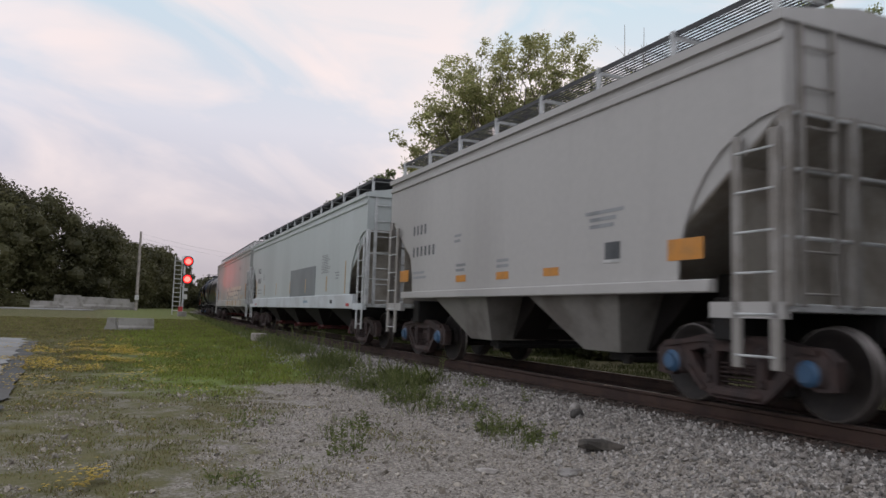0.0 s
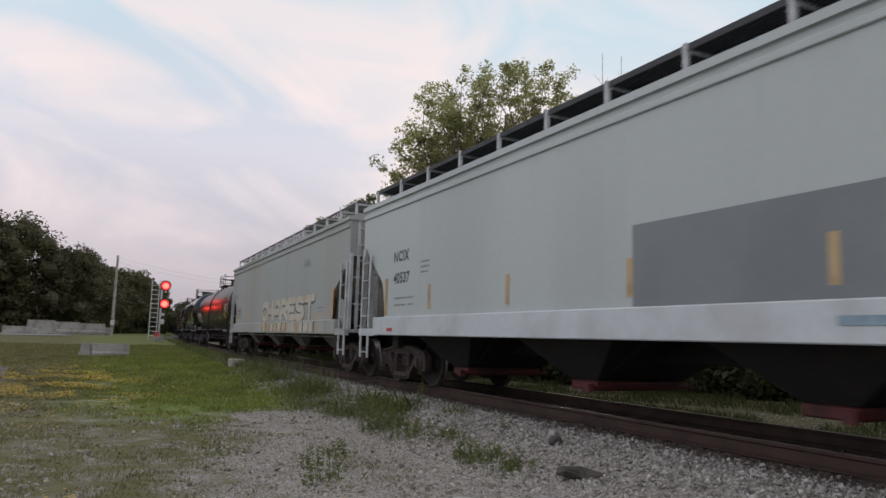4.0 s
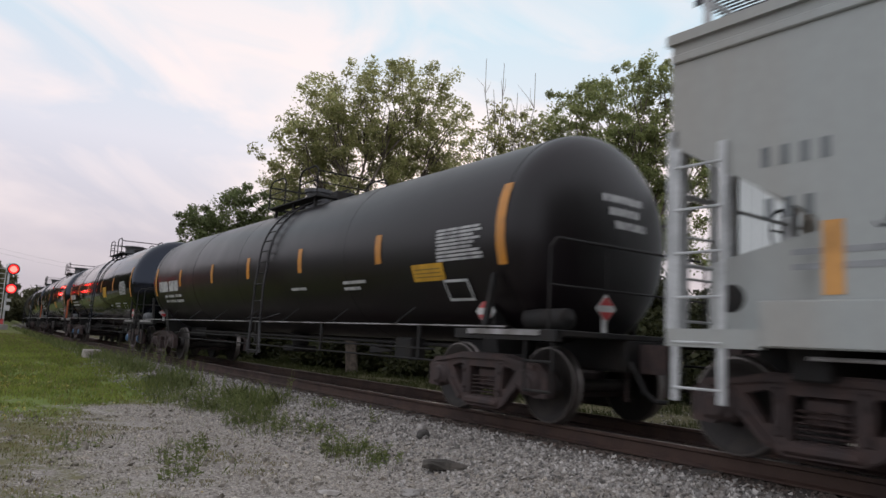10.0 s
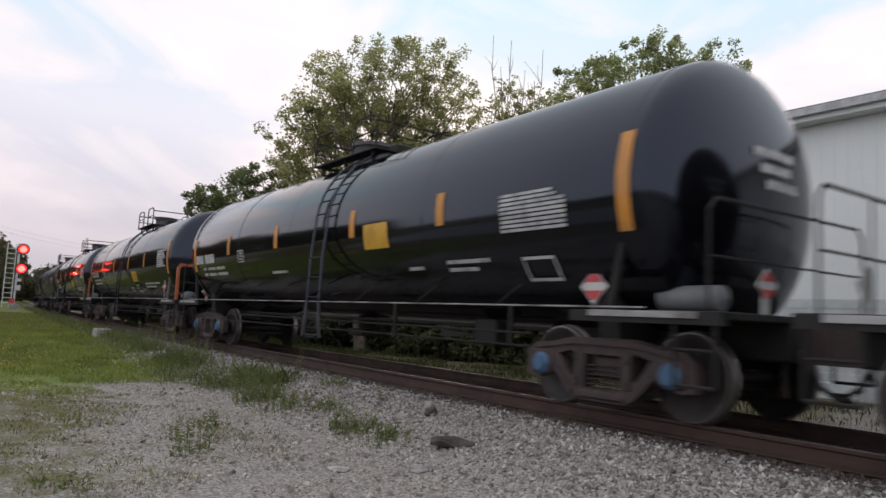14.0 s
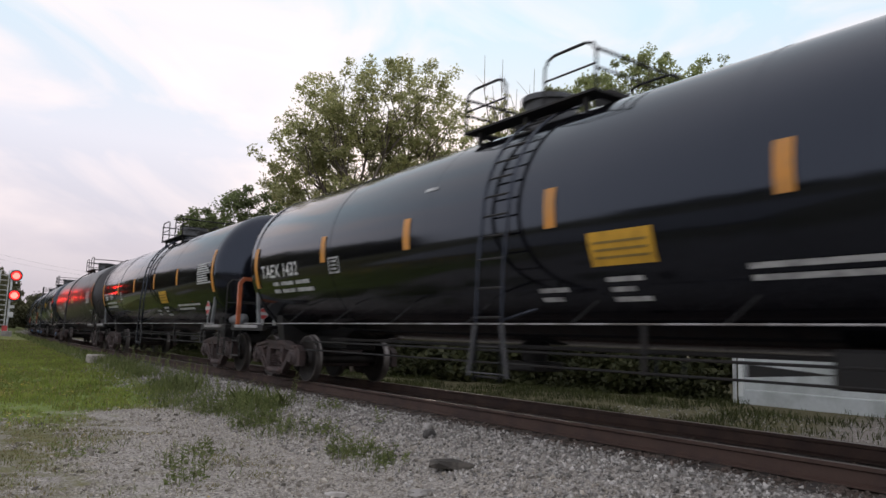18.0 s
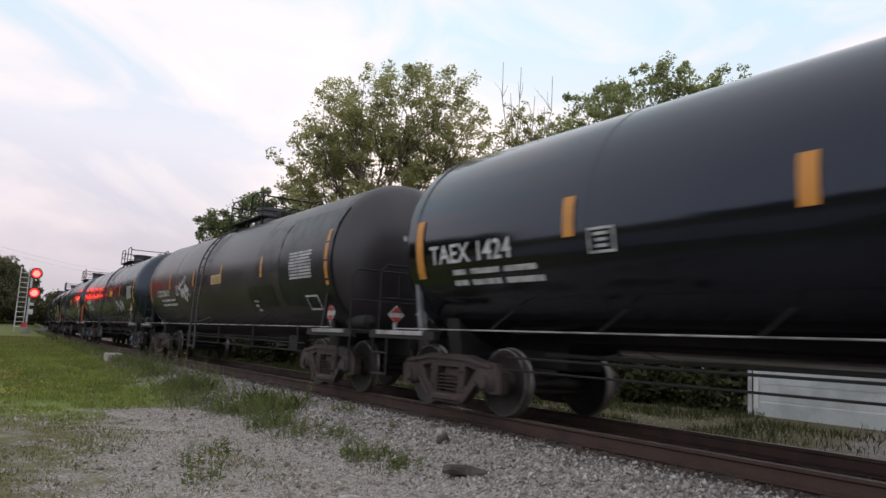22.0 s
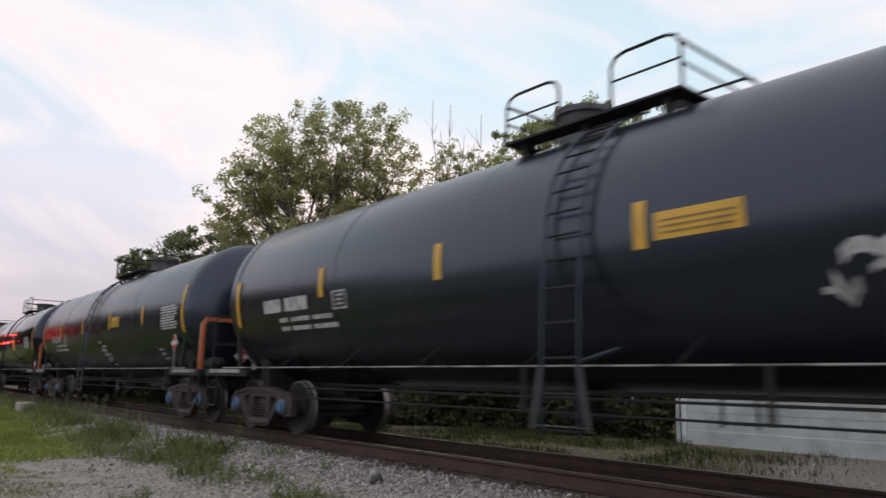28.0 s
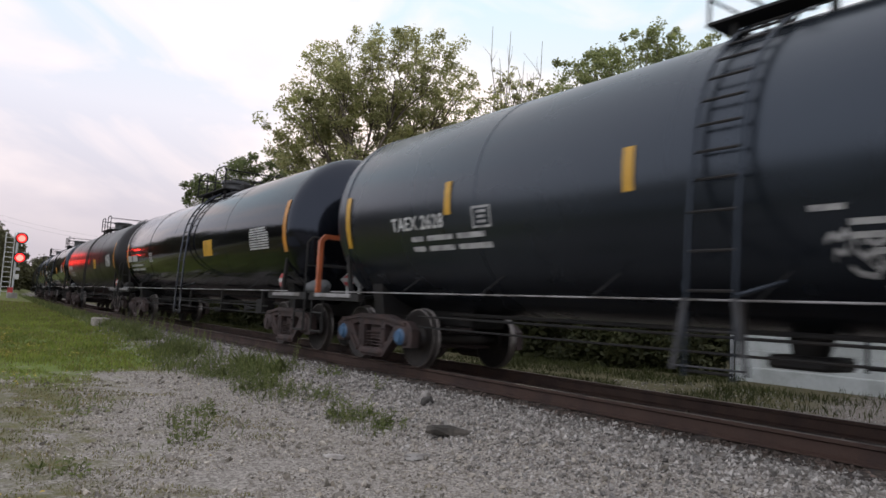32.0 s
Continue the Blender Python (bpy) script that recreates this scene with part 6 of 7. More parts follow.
M["tan_fade"] = material("tan_fade", (0.370, 0.311, 0.229), 0.65, spot=(0.355, 0.348, 0.326), spot_scale=1.2, grain=12, grain_amount=0.1, bump=0.02)
M["drip_orange"] = material("drip_orange", (0.459, 0.348, 0.229), 0.65, spot=(0.407, 0.266, 0.148), spot_scale=3, grain=12, grain_amount=0.12, bump=0.03)
M["panel_grey"] = material("panel_grey", (0.185, 0.20, 0.205), 0.55, spot=(0.165, 0.178, 0.182), spot_scale=0.8, grain=12, grain_amount=0.06, bump=0.02)
M["blue_fade"] = material("blue_fade", (0.24, 0.33, 0.40), 0.6, grain=20, grain_amount=0.2, bump=0.02)
M["patch_grey"] = material("patch_grey", (0.010, 0.0105, 0.013), 0.36, grain=8, grain_amount=0.15, bump=0.01, spec=0.30)
M["plate_dark"] = material("plate_dark", (0.22, 0.14, 0.03), 0.6, grain=20, grain_amount=0.2, bump=0.02)
M["worn_white"] = material("worn_white", (0.400, 0.400, 0.392), 0.6, spot=(0.224, 0.224, 0.224), spot_scale=7, grain=30, grain_amount=0.2, bump=0.02)
hopper_car(dict(a=-92.2 * K, length=10.7, style="arch", paint="hopper_grey", open_grating=True, bays=2, pitch=3.56, narrow=0.66, bay_shift=0.17, bay_foot=0.40, bay_low=0.50, sill_low=1.24, truck_in=1.02, marks=no_marks, label="grey two-bay covered hopper car on rails"))
hopper_car(dict(a=-79.05 * K, length=10.7, style="arch", paint="hopper_grey", open_grating=True, bays=2, pitch=3.56, narrow=0.66, bay_shift=0.17, bay_foot=0.40, bay_low=0.50, sill_low=1.24, truck_in=1.02, post="post_grime", stile=0.058, marks=plate_marks, caps="blue", label="grey two-bay covered hopper with orange reflectors"))
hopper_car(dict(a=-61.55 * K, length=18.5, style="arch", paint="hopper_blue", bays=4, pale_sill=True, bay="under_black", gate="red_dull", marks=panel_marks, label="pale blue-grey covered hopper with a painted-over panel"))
hopper_car(dict(a=-40.75 * K, length=18.1, style="slope", paint="hopper_dull", open_grating=True, bays=4, pitch=3.98, narrow=0.46, bay_low=0.60, bay_foot=0.38, bay_shift=0.15, truck_in=1.15, pipe=True, gate="red_dull", marks=graffiti_marks, label="dull grey covered hopper with large cream graffiti letters"))


def add_tank(a, bar, paint, label, marks, **more):
    b = bar * K
    return tank_car(dict(a=a * K, bar=b, paint=paint, label=label, marks=lambda car, surface, strip: marks(car, surface, strip, b), **more))


YELLOW, TAN = "yellow_film", "tan_film"
add_tank(-19.12, 8.97, "black_matte", "matte black tank car with orange reflective strips", tank_marks(boxes=True, text_y=7.77, text_z=1.96, plate=(-6.43, -7.22, 1.76, 2.0, YELLOW), stencil=(-7.08, -8.12, 2.0, 2.46), place=(-7.87, 1.34), jots=((-2.0, -2.7, 1.75, 1), (-4.2, -5.0, 1.8, 2)), frame_box=(-7.45, 1.62)),
         ladder_y=-0.9, radius=1.42, middle=2.355, strips=(-5.50, -2.55, 0.20, 2.72, 5.52), fittings_y=-0.55, dome_y=-0.1, dome_r=0.28, strip_z=2.07)
add_tank(1.17, 7.98, "black_gloss", "glossy black tank car mirroring the sky", tank_marks(plate=(-2.15, -2.90, 1.98, 2.38, YELLOW), square=True, jots=((-4.32, -5.26, 1.68, 2), (-3.3, -3.7, 1.62, 1), (2.0, 1.2, 1.7, 1)), place=(-6.92, 1.36), frame_box=(-6.18, 1.57)), caps="blue", strips=(-4.32, -1.74, 1.58, 4.51), fittings_y=0.15)
add_tank(20.30, 8.02, "black_gloss", "glossy black tank car with orange end railings", tank_marks("TAEX 1432", text_y=6.98, plate=(-2.10, -2.94, 1.74, 2.09, YELLOW), stencil=(-6.22, -7.36, 2.12, 2.66), jots=((-3.86, -6.0, 1.62, 2), (-1.14, -1.61, 1.50, 2), (-2.22, -2.70, 1.58, 3), (1.1, 0.8, 3.02, 1)), place=(-6.75, 1.52)), orange_hoop="fb", pale_braces=True, strips=(-4.30, -1.57, 1.40, 4.12), fittings_y=-0.35, dome_y=0.05)
add_tank(39.36, 7.92, "black_gloss", "glossy black tank car with white lettering", tank_marks("TAEX 1424", text_y=6.90, plate=(-2.10, -2.94, 1.74, 2.09, YELLOW), stencil=(-6.22, -7.36, 2.12, 2.66), jots=((-3.86, -6.0, 1.62, 2), (-1.14, -1.61, 1.50, 2), (-2.22, -2.70, 1.58, 3)), place=(-6.75, 1.52)), pale_braces=True, strips=(-4.24, -1.52, 1.37, 4.11), fittings_y=-0.35, dome_y=0.05)
add_tank(58.43, 7.78, "charcoal", "weathered charcoal tank car with patched paint", tank_marks("CTCX731632", 0.27, 6.10, 2.0, plate=(-0.14, -0.99, 2.18, 2.42, TAN), stencil=(-5.59, -6.71, 2.06, 2.62), place=(-7.16, 1.40), frame_box=(-6.55, 1.60), jots=((-3.2, -3.5, 1.66, 3),),
         scrawl=(3.3, 2.3, 1.92, 2.38, 16, 3, "worn_white", 2.0, 0.9), patches=((-3.6, -5.0, 2.3, 3.3), (-3.0, -4.6, 1.55, 2.0), (-5.0, -7.6, 1.3, 3.4))), ladder_y=0.65, strips=(-3.95, -0.98, 1.65, 4.4), fittings_y=-0.4, film_half=0.06)
add_tank(77.70, 8.03, "blue_black", "blue-black tank car with chalked graffiti", tank_marks(text_y=6.2, plate=(-1.74, -2.61, 2.26, 2.52, YELLOW), stencil=(-6.18, -7.20, 2.06, 2.58), place=(-7.0, 1.66), jots=((-5.75, -6.0, 1.6, 3),), scrawl=(-3.1, -5.0, 1.72, 2.0, 22, 4, "worn_white", 1.6)), caps="blue", film="yellow_film", film_half=0.07, radius=1.565, middle=2.435, strips=(-4.45, -1.58, 1.40, 4.25), fittings_y=-0.4, dome_y=0.3)
add_tank(96.80, 8.03, "blue_black", "blue-black tank car with orange end railings", tank_marks("TAEX 2628", 0.27, 5.9, plate=(-1.96, -2.73, 2.24, 2.52, YELLOW), stencil=(-6.18, -7.28, 2.0, 2.54), place=(-7.05, 1.69), jots=((-5.6, -5.9, 1.55, 3), (-0.42, -0.70, 1.86, 1), (-0.72, -1.10, 1.74, 2), (-0.86, -1.28, 1.52, 2), (-0.86, -1.12, 1.24, 1)), scrawl=(-0.46, -0.84, 1.38, 1.70, 6, 5, "worn_white", 0.8, 0.6)), orange_hoop="fb", caps="blue", film="yellow_film", film_half=0.07, radius=1.565, middle=2.435, ladder_y=0.30, front_shift=-0.16, strips=(-4.78, -1.75, 1.36, 4.45), fittings_y=-0.36, dome_y=-1.1)
add_tank(115.70, 8.03, "black_gloss", "glossy black tank car with a yellow panel", tank_marks(plate=(-2.15, -2.90, 1.98, 2.38, YELLOW), square=True, place=(-6.92, 1.36)), strips=())
for i, a in enumerate((134.8, 153.9, 173.0, 192.1, 211.2)):
    add_tank(a, 8.03, ("black_matte", "black_gloss", "blue_black")[i % 3], "black tank car far down the train", tank_marks(plate=(-2.15, -2.90, 1.98, 2.38, YELLOW), place=(-6.92, 1.36)), strips=())


# ------------------------------------------------------------------ railway signal
def build_signal():
    x, y = polar(5.05, 56)
    z0 = 0.30
    s = thing("railway_signal", "two-headed railway signal showing red, with a ladder", "signal", pose(x, y, z0))
    part("mast", Geo().rod((0, 0, 0), (0, 0, 4.3), 0.07, 10), "galvanized", s)
    part("base", Geo().box(-0.3, 0.3, -0.3, 0.3, -0.4, 0.25, bevel=0.03), "concrete", s)
    g = Geo()
    for e in (-0.22, 0.22):
        g.rod((-0.42 + 1.15 * e, 0.12, 0.0), (-0.42 + 1.15 * e, 0.12, 4.25), 0.035, 6)
    z = 0.3
    while z < 4.2:
        g.rod((-0.68, 0.12, z), (-0.16, 0.12, z), 0.026, 5)
        z += 0.33
    part("ladder", g, "white_paint", s, "white metal ladder")
    for zz in (3.93, 2.62):
        head = part("signal_head", Geo().spin([(0.12, 0.0), (0.12, 0.28), (-0.02, 0.38), (-0.06, 0.38), (-0.06, 0.0)], "y", 20, at=(0.22, -0.12, zz)).box(0.02, 0.42, -0.1, 0.12, zz - 0.2, zz + 0.2, bevel=0.03), "signal_black", s, "black round signal head")
        part("hood", Geo().spin([(-0.06, 0.20), (-0.34, 0.20), (-0.34, 0.22), (-0.06, 0.22)], "y", 16, at=(0.22, -0.12, zz), a0=radians(10), a1=radians(170)), "signal_black", head)
        # lens is widened and a glowing ring added to paint its red bloom
        part("lens", Geo().spin([(-0.078, 0.0), (-0.085, 0.18), (-0.064, 0.225)], "y", 20, at=(0.22, -0.12, zz)), "lens_red", head, "red glowing lens")
        part("lens_rim", Geo().spin([(-0.068, 0.227), (-0.085, 0.235), (-0.085, 0.29), (-0.062, 0.30)], "y", 20, at=(0.22, -0.12, zz)), "rim_red", head, "outer lens ring glowing deep red")
        lamp = new("signal_lamp", bpy.data.lights.new("signal_lamp", "SPOT"))
        lamp.data.energy, lamp.data.color, lamp.data.spot_size, lamp.data.shadow_soft_size, lamp.data.spot_blend = 150, (1.0, 0.04, 0.03), radians(19), 0.1, 0.7
        lamp.matrix_world = look((x + 0.22, y - 0.45, z0 + zz), (x + 8.7, y - 40, z0 + zz - 1.0))
    part("number_board", Geo().box(-0.05, 0.30, -0.10, -0.07, 1.75, 1.95), "white_paint", s, "white number board, not readable")
    part("relay_box", Geo().box(-0.02, 0.28, -0.14, -0.07, 1.15, 1.5, bevel=0.01), "white_paint", s, "small white box")
    part("marker", Geo().box(-0.30, 0.02, -0.10, -0.07, 0.0, 0.6), "red_paint", s, "red marker at the foot")


build_signal()


# ------------------------------------------------------------------ things by the line, near and far
def concrete_block(x, y, length, height, depth, turn, label, drop=0.04):
    prof = [(-depth / 2, 0), (depth / 2, 0), (depth / 2, height * 0.3), (depth * 0.36, height * 0.45), (depth * 0.30, height), (-depth * 0.30, height), (-depth * 0.36, height * 0.45), (-depth / 2, height * 0.3)]
    b = solid("concrete_barrier", Geo().prism(prof, -length / 2, length / 2), "concrete", label, "barrier", group="concrete blocks", smooth=20, m=pose(x, y, ground_z(x, y) - drop, 0, 0, turn))
    return b


# the prism's outline runs across the block, its length along x
concrete_block(1.15, 34.5, 1.45, 0.58, 0.6, 4, "weathered grey concrete barrier block on the grass")
concrete_block(0.20, 34.8, 0.55, 0.58, 0.5, 80, "weathered grey concrete barrier block, end on")
for az_, ln, hh, dd in ((-4.0, 2.4, 0.8, 78), (-2.6, 2.4, 1.45, 81), (-1.1, 2.6, 1.35, 81), (0.5, 2.7, 1.25, 82), (1.35, 1.2, 0.9, 83), (-2.2, 1.6, 0.75, 76)):
    bx, by = polar(az_, dd)
    concrete_block(bx, by, ln, hh, 0.8, 3, "pale concrete block beside the road", 0.1)


def kerb_stub():
    x, y = 5.15, 27.2
    m = pose(x, y, ground_z(x, y) - 0.05, 0, 0, 14)
    solid("marker_stone", Geo().box(-0.28, 0.28, -0.18, 0.18, 0, 0.34, bevel=0.05), "pole_wood", "dull worn block standing in the tall grass", "stone block", m=m)


kerb_stub()


def build_pole():
    x, y = polar(1.88, 80)
    z = ground_z(x, y)
    p = thing("utility_pole", "grey weathered wooden utility pole", "pole", pose(x, y, z - 0.3))
    part("shaft", Geo().rod((0, 0, 0), (0, 0, 8.4), 0.17, 10, 0.11), "pole_wood", p)
    part("meter_box", Geo().box(-0.2, 0.2, -0.32, -0.16, 1.35, 1.85, bevel=0.03), "white_paint", p, "small white box")
    far = Vector((*polar(18, 95), 7.6)) - Vector((x, y, z - 0.3))
    for lift in (0.0, -0.45):
        line = [Vector((0, 0, 8.2 + lift)).lerp(far + Vector((0, 0, lift)), k / 12) - Vector((0, 0, 1.1 * 4 * (k / 12) * (1 - k / 12))) for k in range(13)]
        part("wire", Geo().tube(line, 0.006, 4), "signal_black", p, "thin dark overhead wire")


build_pole()


def build_far_signal():
    """The back of another signal by the road."""
    x, y = polar(-7.7, 58)
    z = ground_z(x, y)
    s = thing("far_signal", "back of a two-headed signal on a pale mast", "signal", pose(x, y, z - 0.2))
    part("mast", Geo().rod((0, 0, 0), (0, 0, 4.9), 0.11, 10).box(-0.2, 0.2, -0.15, 0.15, 0, 1.6, bevel=0.02), "mast_dark", s)
    lad = Geo()
    for e in (-0.62, -0.32):
        lad.rod((e, 0.1, 0.0), (e + 0.22, 0.1, 4.4), 0.03, 6)
    for k in range(11):
        lad.rod((-0.62 + 0.018 * k, 0.1, 0.35 + 0.37 * k), (-0.32 + 0.018 * k, 0.1, 0.35 + 0.37 * k), 0.02, 5)
    part("ladder", lad, "white_paint", s, "white ladder up the mast")
    for zz in (3.75, 2.25):
        cage = Geo()
        for z2 in (0.0, 0.34, 0.68):
            cage.tube([(-0.25, -0.5, zz + z2), (0.75, -0.5, zz + z2), (0.75, 0.4, zz + z2), (-0.25, 0.4, zz + z2), (-0.25, -0.5, zz + z2)], 0.026)
        for px, py in ((-0.25, -0.5), (0.1, -0.5), (0.42, -0.5), (0.75, -0.5), (0.75, 0.4), (-0.25, 0.4)):
            cage.rod((px, py, zz - 0.04), (px, py, zz + 0.70), 0.024, 6)
        cage.box(-0.27, 0.77, -0.52, 0.42, zz - 0.06, zz - 0.01)
        hd = part("basket", cage, "galvanized", s, "pale railed service basket")
        part("signal_head", Geo().spin([(-0.16, 0.0), (-0.16, 0.24), (0.12, 0.34), (0.16, 0.34), (0.16, 0.0)], "y", 18, at=(0.0, 0.25, zz + 1.0)), "signal_black", hd, "dark back of a signal head")


M["mast_dark"] = material("mast_dark", (0.11, 0.105, 0.10), 0.7, grain=20, bump=0.1)
build_far_signal()


def ground_patch(name, pts, mat, label, lift, n=44):
    """A thin sheet that lies on the ground between the given corners (four of them)."""
    a, b, c, d = [Vector((*p, 0)) for p in pts]
    g = Geo()
    for j in range(n + 1):
        for i in range(n + 1):
            p = a.lerp(b, i / n).lerp(d.lerp(c, i / n), j / n)
            if 0 < i < n and 0 < j < n:
                p += Vector((noise.noise(p * 0.9), noise.noise(p * 0.9 + Vector((5, 0, 0))), 0)) * 0.15
            else:
                p += Vector((noise.noise(p * 1.5), noise.noise(p * 1.5 + Vector((5, 0, 0))), 0)) * 0.22 + Vector((noise.noise(p * 5), noise.noise(p * 5 + Vector((5, 0, 0))), 0)) * 0.03
            g.v.append((p.x, p.y, ground_z(p.x, p.y) + lift))
    g.f = [(j * (n + 1) + i, j * (n + 1) + i + 1, (j + 1) * (n + 1) + i + 1, (j + 1) * (n + 1) + i) for j in range(n) for i in range(n)]
    me = bpy.data.meshes.new(name)
    me.from_pydata(g.v, [], g.f)
    me.materials.append(M[mat])
    return tagged(new(name, me), label, "pavement", kind="structure")


ground_patch("pavement", [(-1.45, 7.0), (-2.35, 27.5), (-14.0, 31.0), (-14.0, 7.0)], "pavement", "pale grey worn pavement", 0.055)
ground_patch("pavement_edge", [(-1.0, 6.6), (-2.0, 26.5), (-2.6, 27.0), (-1.9, 6.6)], "asphalt", "dark broken asphalt edge of the pavement", 0.035)
ground_patch("road", [(-1.5, 66), (-0.5, 73), (-60, 78), (-60, 66)], "pavement", "pale road crossing the grass", 0.05)


# ------------------------------------------------------------------ ties, ballast, gravel, grass
def build_ties():
    bed = thing("tie_row", "dark wooden ties under the rails", "railway ties", kind="structure")
    me = kept("tie", lambda: Geo().box(-1.30, 1.30, -0.115, 0.115, -0.36, -0.185, bevel=0.015), "tie_wood")
    rng = random.Random(2)
    s = -8.0
    while s < 60:
        m = track_pose(s + rng.uniform(-0.02, 0.02)) @ pose(rng.uniform(-0.05, 0.05), 0, rng.uniform(-0.012, 0.004), 0, 0, rng.uniform(-1.2, 1.2))
        part("tie", me, None, bed, m=m)
        s += 0.53


build_ties()


def scatter_stones(name, label, spots, mat):
    """One mesh of many small rough stones; spots: x, y, z, size."""
    rng = np.random.default_rng(7)
    n = len(spots)
    spots = np.array(spots)
    base = np.array([(-1, 0, 0), (1, 0, 0), (0, -1, 0), (0, 1, 0), (0, 0, -1), (0, 0, 1)], float) * 0.66
    v = base[None] * (1 + rng.uniform(-0.35, 0.35, (n, 6, 3))) + rng.uniform(-0.16, 0.16, (n, 6, 3))
    v *= rng.uniform(0.6, 1.25, (n, 1, 3))
    q = rng.normal(size=(n, 4))
    q /= np.linalg.norm(q, axis=1, keepdims=True)
    w, x, y, z = q.T
    rot = np.stack([1 - 2 * (y * y + z * z), 2 * (x * y - z * w), 2 * (x * z + y * w), 2 * (x * y + z * w), 1 - 2 * (x * x + z * z), 2 * (y * z - x * w), 2 * (x * z - y * w), 2 * (y * z + x * w), 1 - 2 * (x * x + y * y)], -1).reshape(n, 3, 3)
    v = np.einsum("nij,nkj->nki", rot, v) * spots[:, None, 3:4] + spots[:, None, :3]
    faces = np.array([(0, 2, 5), (2, 1, 5), (1, 3, 5), (3, 0, 5), (2, 0, 4), (1, 2, 4), (3, 1, 4), (0, 3, 4)])
    f = (faces[None] + (np.arange(n) * 6)[:, None, None]).reshape(-1, 3)
    me = bpy.data.meshes.new(name)
    me.from_pydata(v.reshape(-1, 3).tolist(), [], f.tolist())
    me.materials.append(M[mat])
    return tagged(new(name, me), label, "gravel", kind="stuff")


def build_stones():
    rng = random.Random(31)
    bed, near, oily = [], [], []
    for _ in range(66000):
        s = -4 + 30 * rng.random() ** 1.5
        e = rng.uniform(-2.6, 3.4) if rng.random() < 0.25 else rng.uniform(0.86, 3.4)
        if rng.random() < 0.05:
            s, e = rng.uniform(-3, 11), -rng.uniform(0.86, 7.5)
        if abs(abs(e) - 0.755) < 0.09:
            continue
        p = on_track(s, e)
        if e > 2.2 and rng.random() < (e - 2.2) / 1.6:
            continue
        z = ground_z(p.x, p.y)
        size = rng.uniform(0.013, 0.036) if rng.random() < 0.96 else rng.uniform(0.035, 0.055)
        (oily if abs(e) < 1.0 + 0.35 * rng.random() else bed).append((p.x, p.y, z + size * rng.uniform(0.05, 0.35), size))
    for _ in range(60000):
        y = 0.4 + 13.3 * rng.random() ** 1.2
        x = rng.uniform(-4.5, 5.0)
        if rng.random() > ease(0.4, 3.6, y) * ease(-4.5, -2.0, x):
            continue
        if turf_at(x, y) + 0.5 * noise.noise(Vector((x * 1.3, y * 1.3, 9))) > 0.5:
            continue
        size = rng.uniform(0.008, 0.022) if rng.random() < 0.96 else rng.uniform(0.03, 0.06)
        near.append((x, y, ground_z(x, y) + size * 0.2, size))
    scatter_stones("ballast", "coarse pale grey crushed-stone ballast", bed, "stone")
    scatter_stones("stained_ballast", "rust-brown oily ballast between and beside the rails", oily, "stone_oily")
    scatter_stones("gravel", "fine trodden grey gravel", near, "stone_fine")


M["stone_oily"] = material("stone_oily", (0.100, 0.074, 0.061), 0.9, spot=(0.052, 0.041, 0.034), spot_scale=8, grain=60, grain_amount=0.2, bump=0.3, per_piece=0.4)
M["stone_fine"] = material("stone_fine", (0.326, 0.293, 0.251), 0.9, spot=(0.195, 0.169, 0.136), spot_scale=8, grain=60, grain_amount=0.2, bump=0.2, per_piece=0.5)
build_stones()


def blades(name, label, spots, mat, category="grass"):
    """One mesh of many grass blades; spots: x, y, z, height, width."""
    rng = np.random.default_rng(17)
    a = np.array(spots)
    n = len(a)
    th, lean, bend = rng.uniform(0, math.tau, n), rng.uniform(0.05, 0.9, n), rng.uniform(0, math.tau, n)
    side = np.stack([np.cos(th), np.sin(th), np.zeros(n)], 1) * a[:, 4:5] / 2
    tip = np.stack([np.cos(bend) * lean, np.sin(bend) * lean, np.ones(n)], 1) * a[:, 3:4]
    mid = tip * np.array([0.35, 0.35, 0.6])
    v = np.stack([a[:, :3] - side, a[:, :3] + side, a[:, :3] + mid + side * 0.7, a[:, :3] + tip, a[:, :3] + mid - side * 0.7], 1)
    return tagged(new(name, sheet_mesh(name, v, mat)), label, category, kind="stuff")


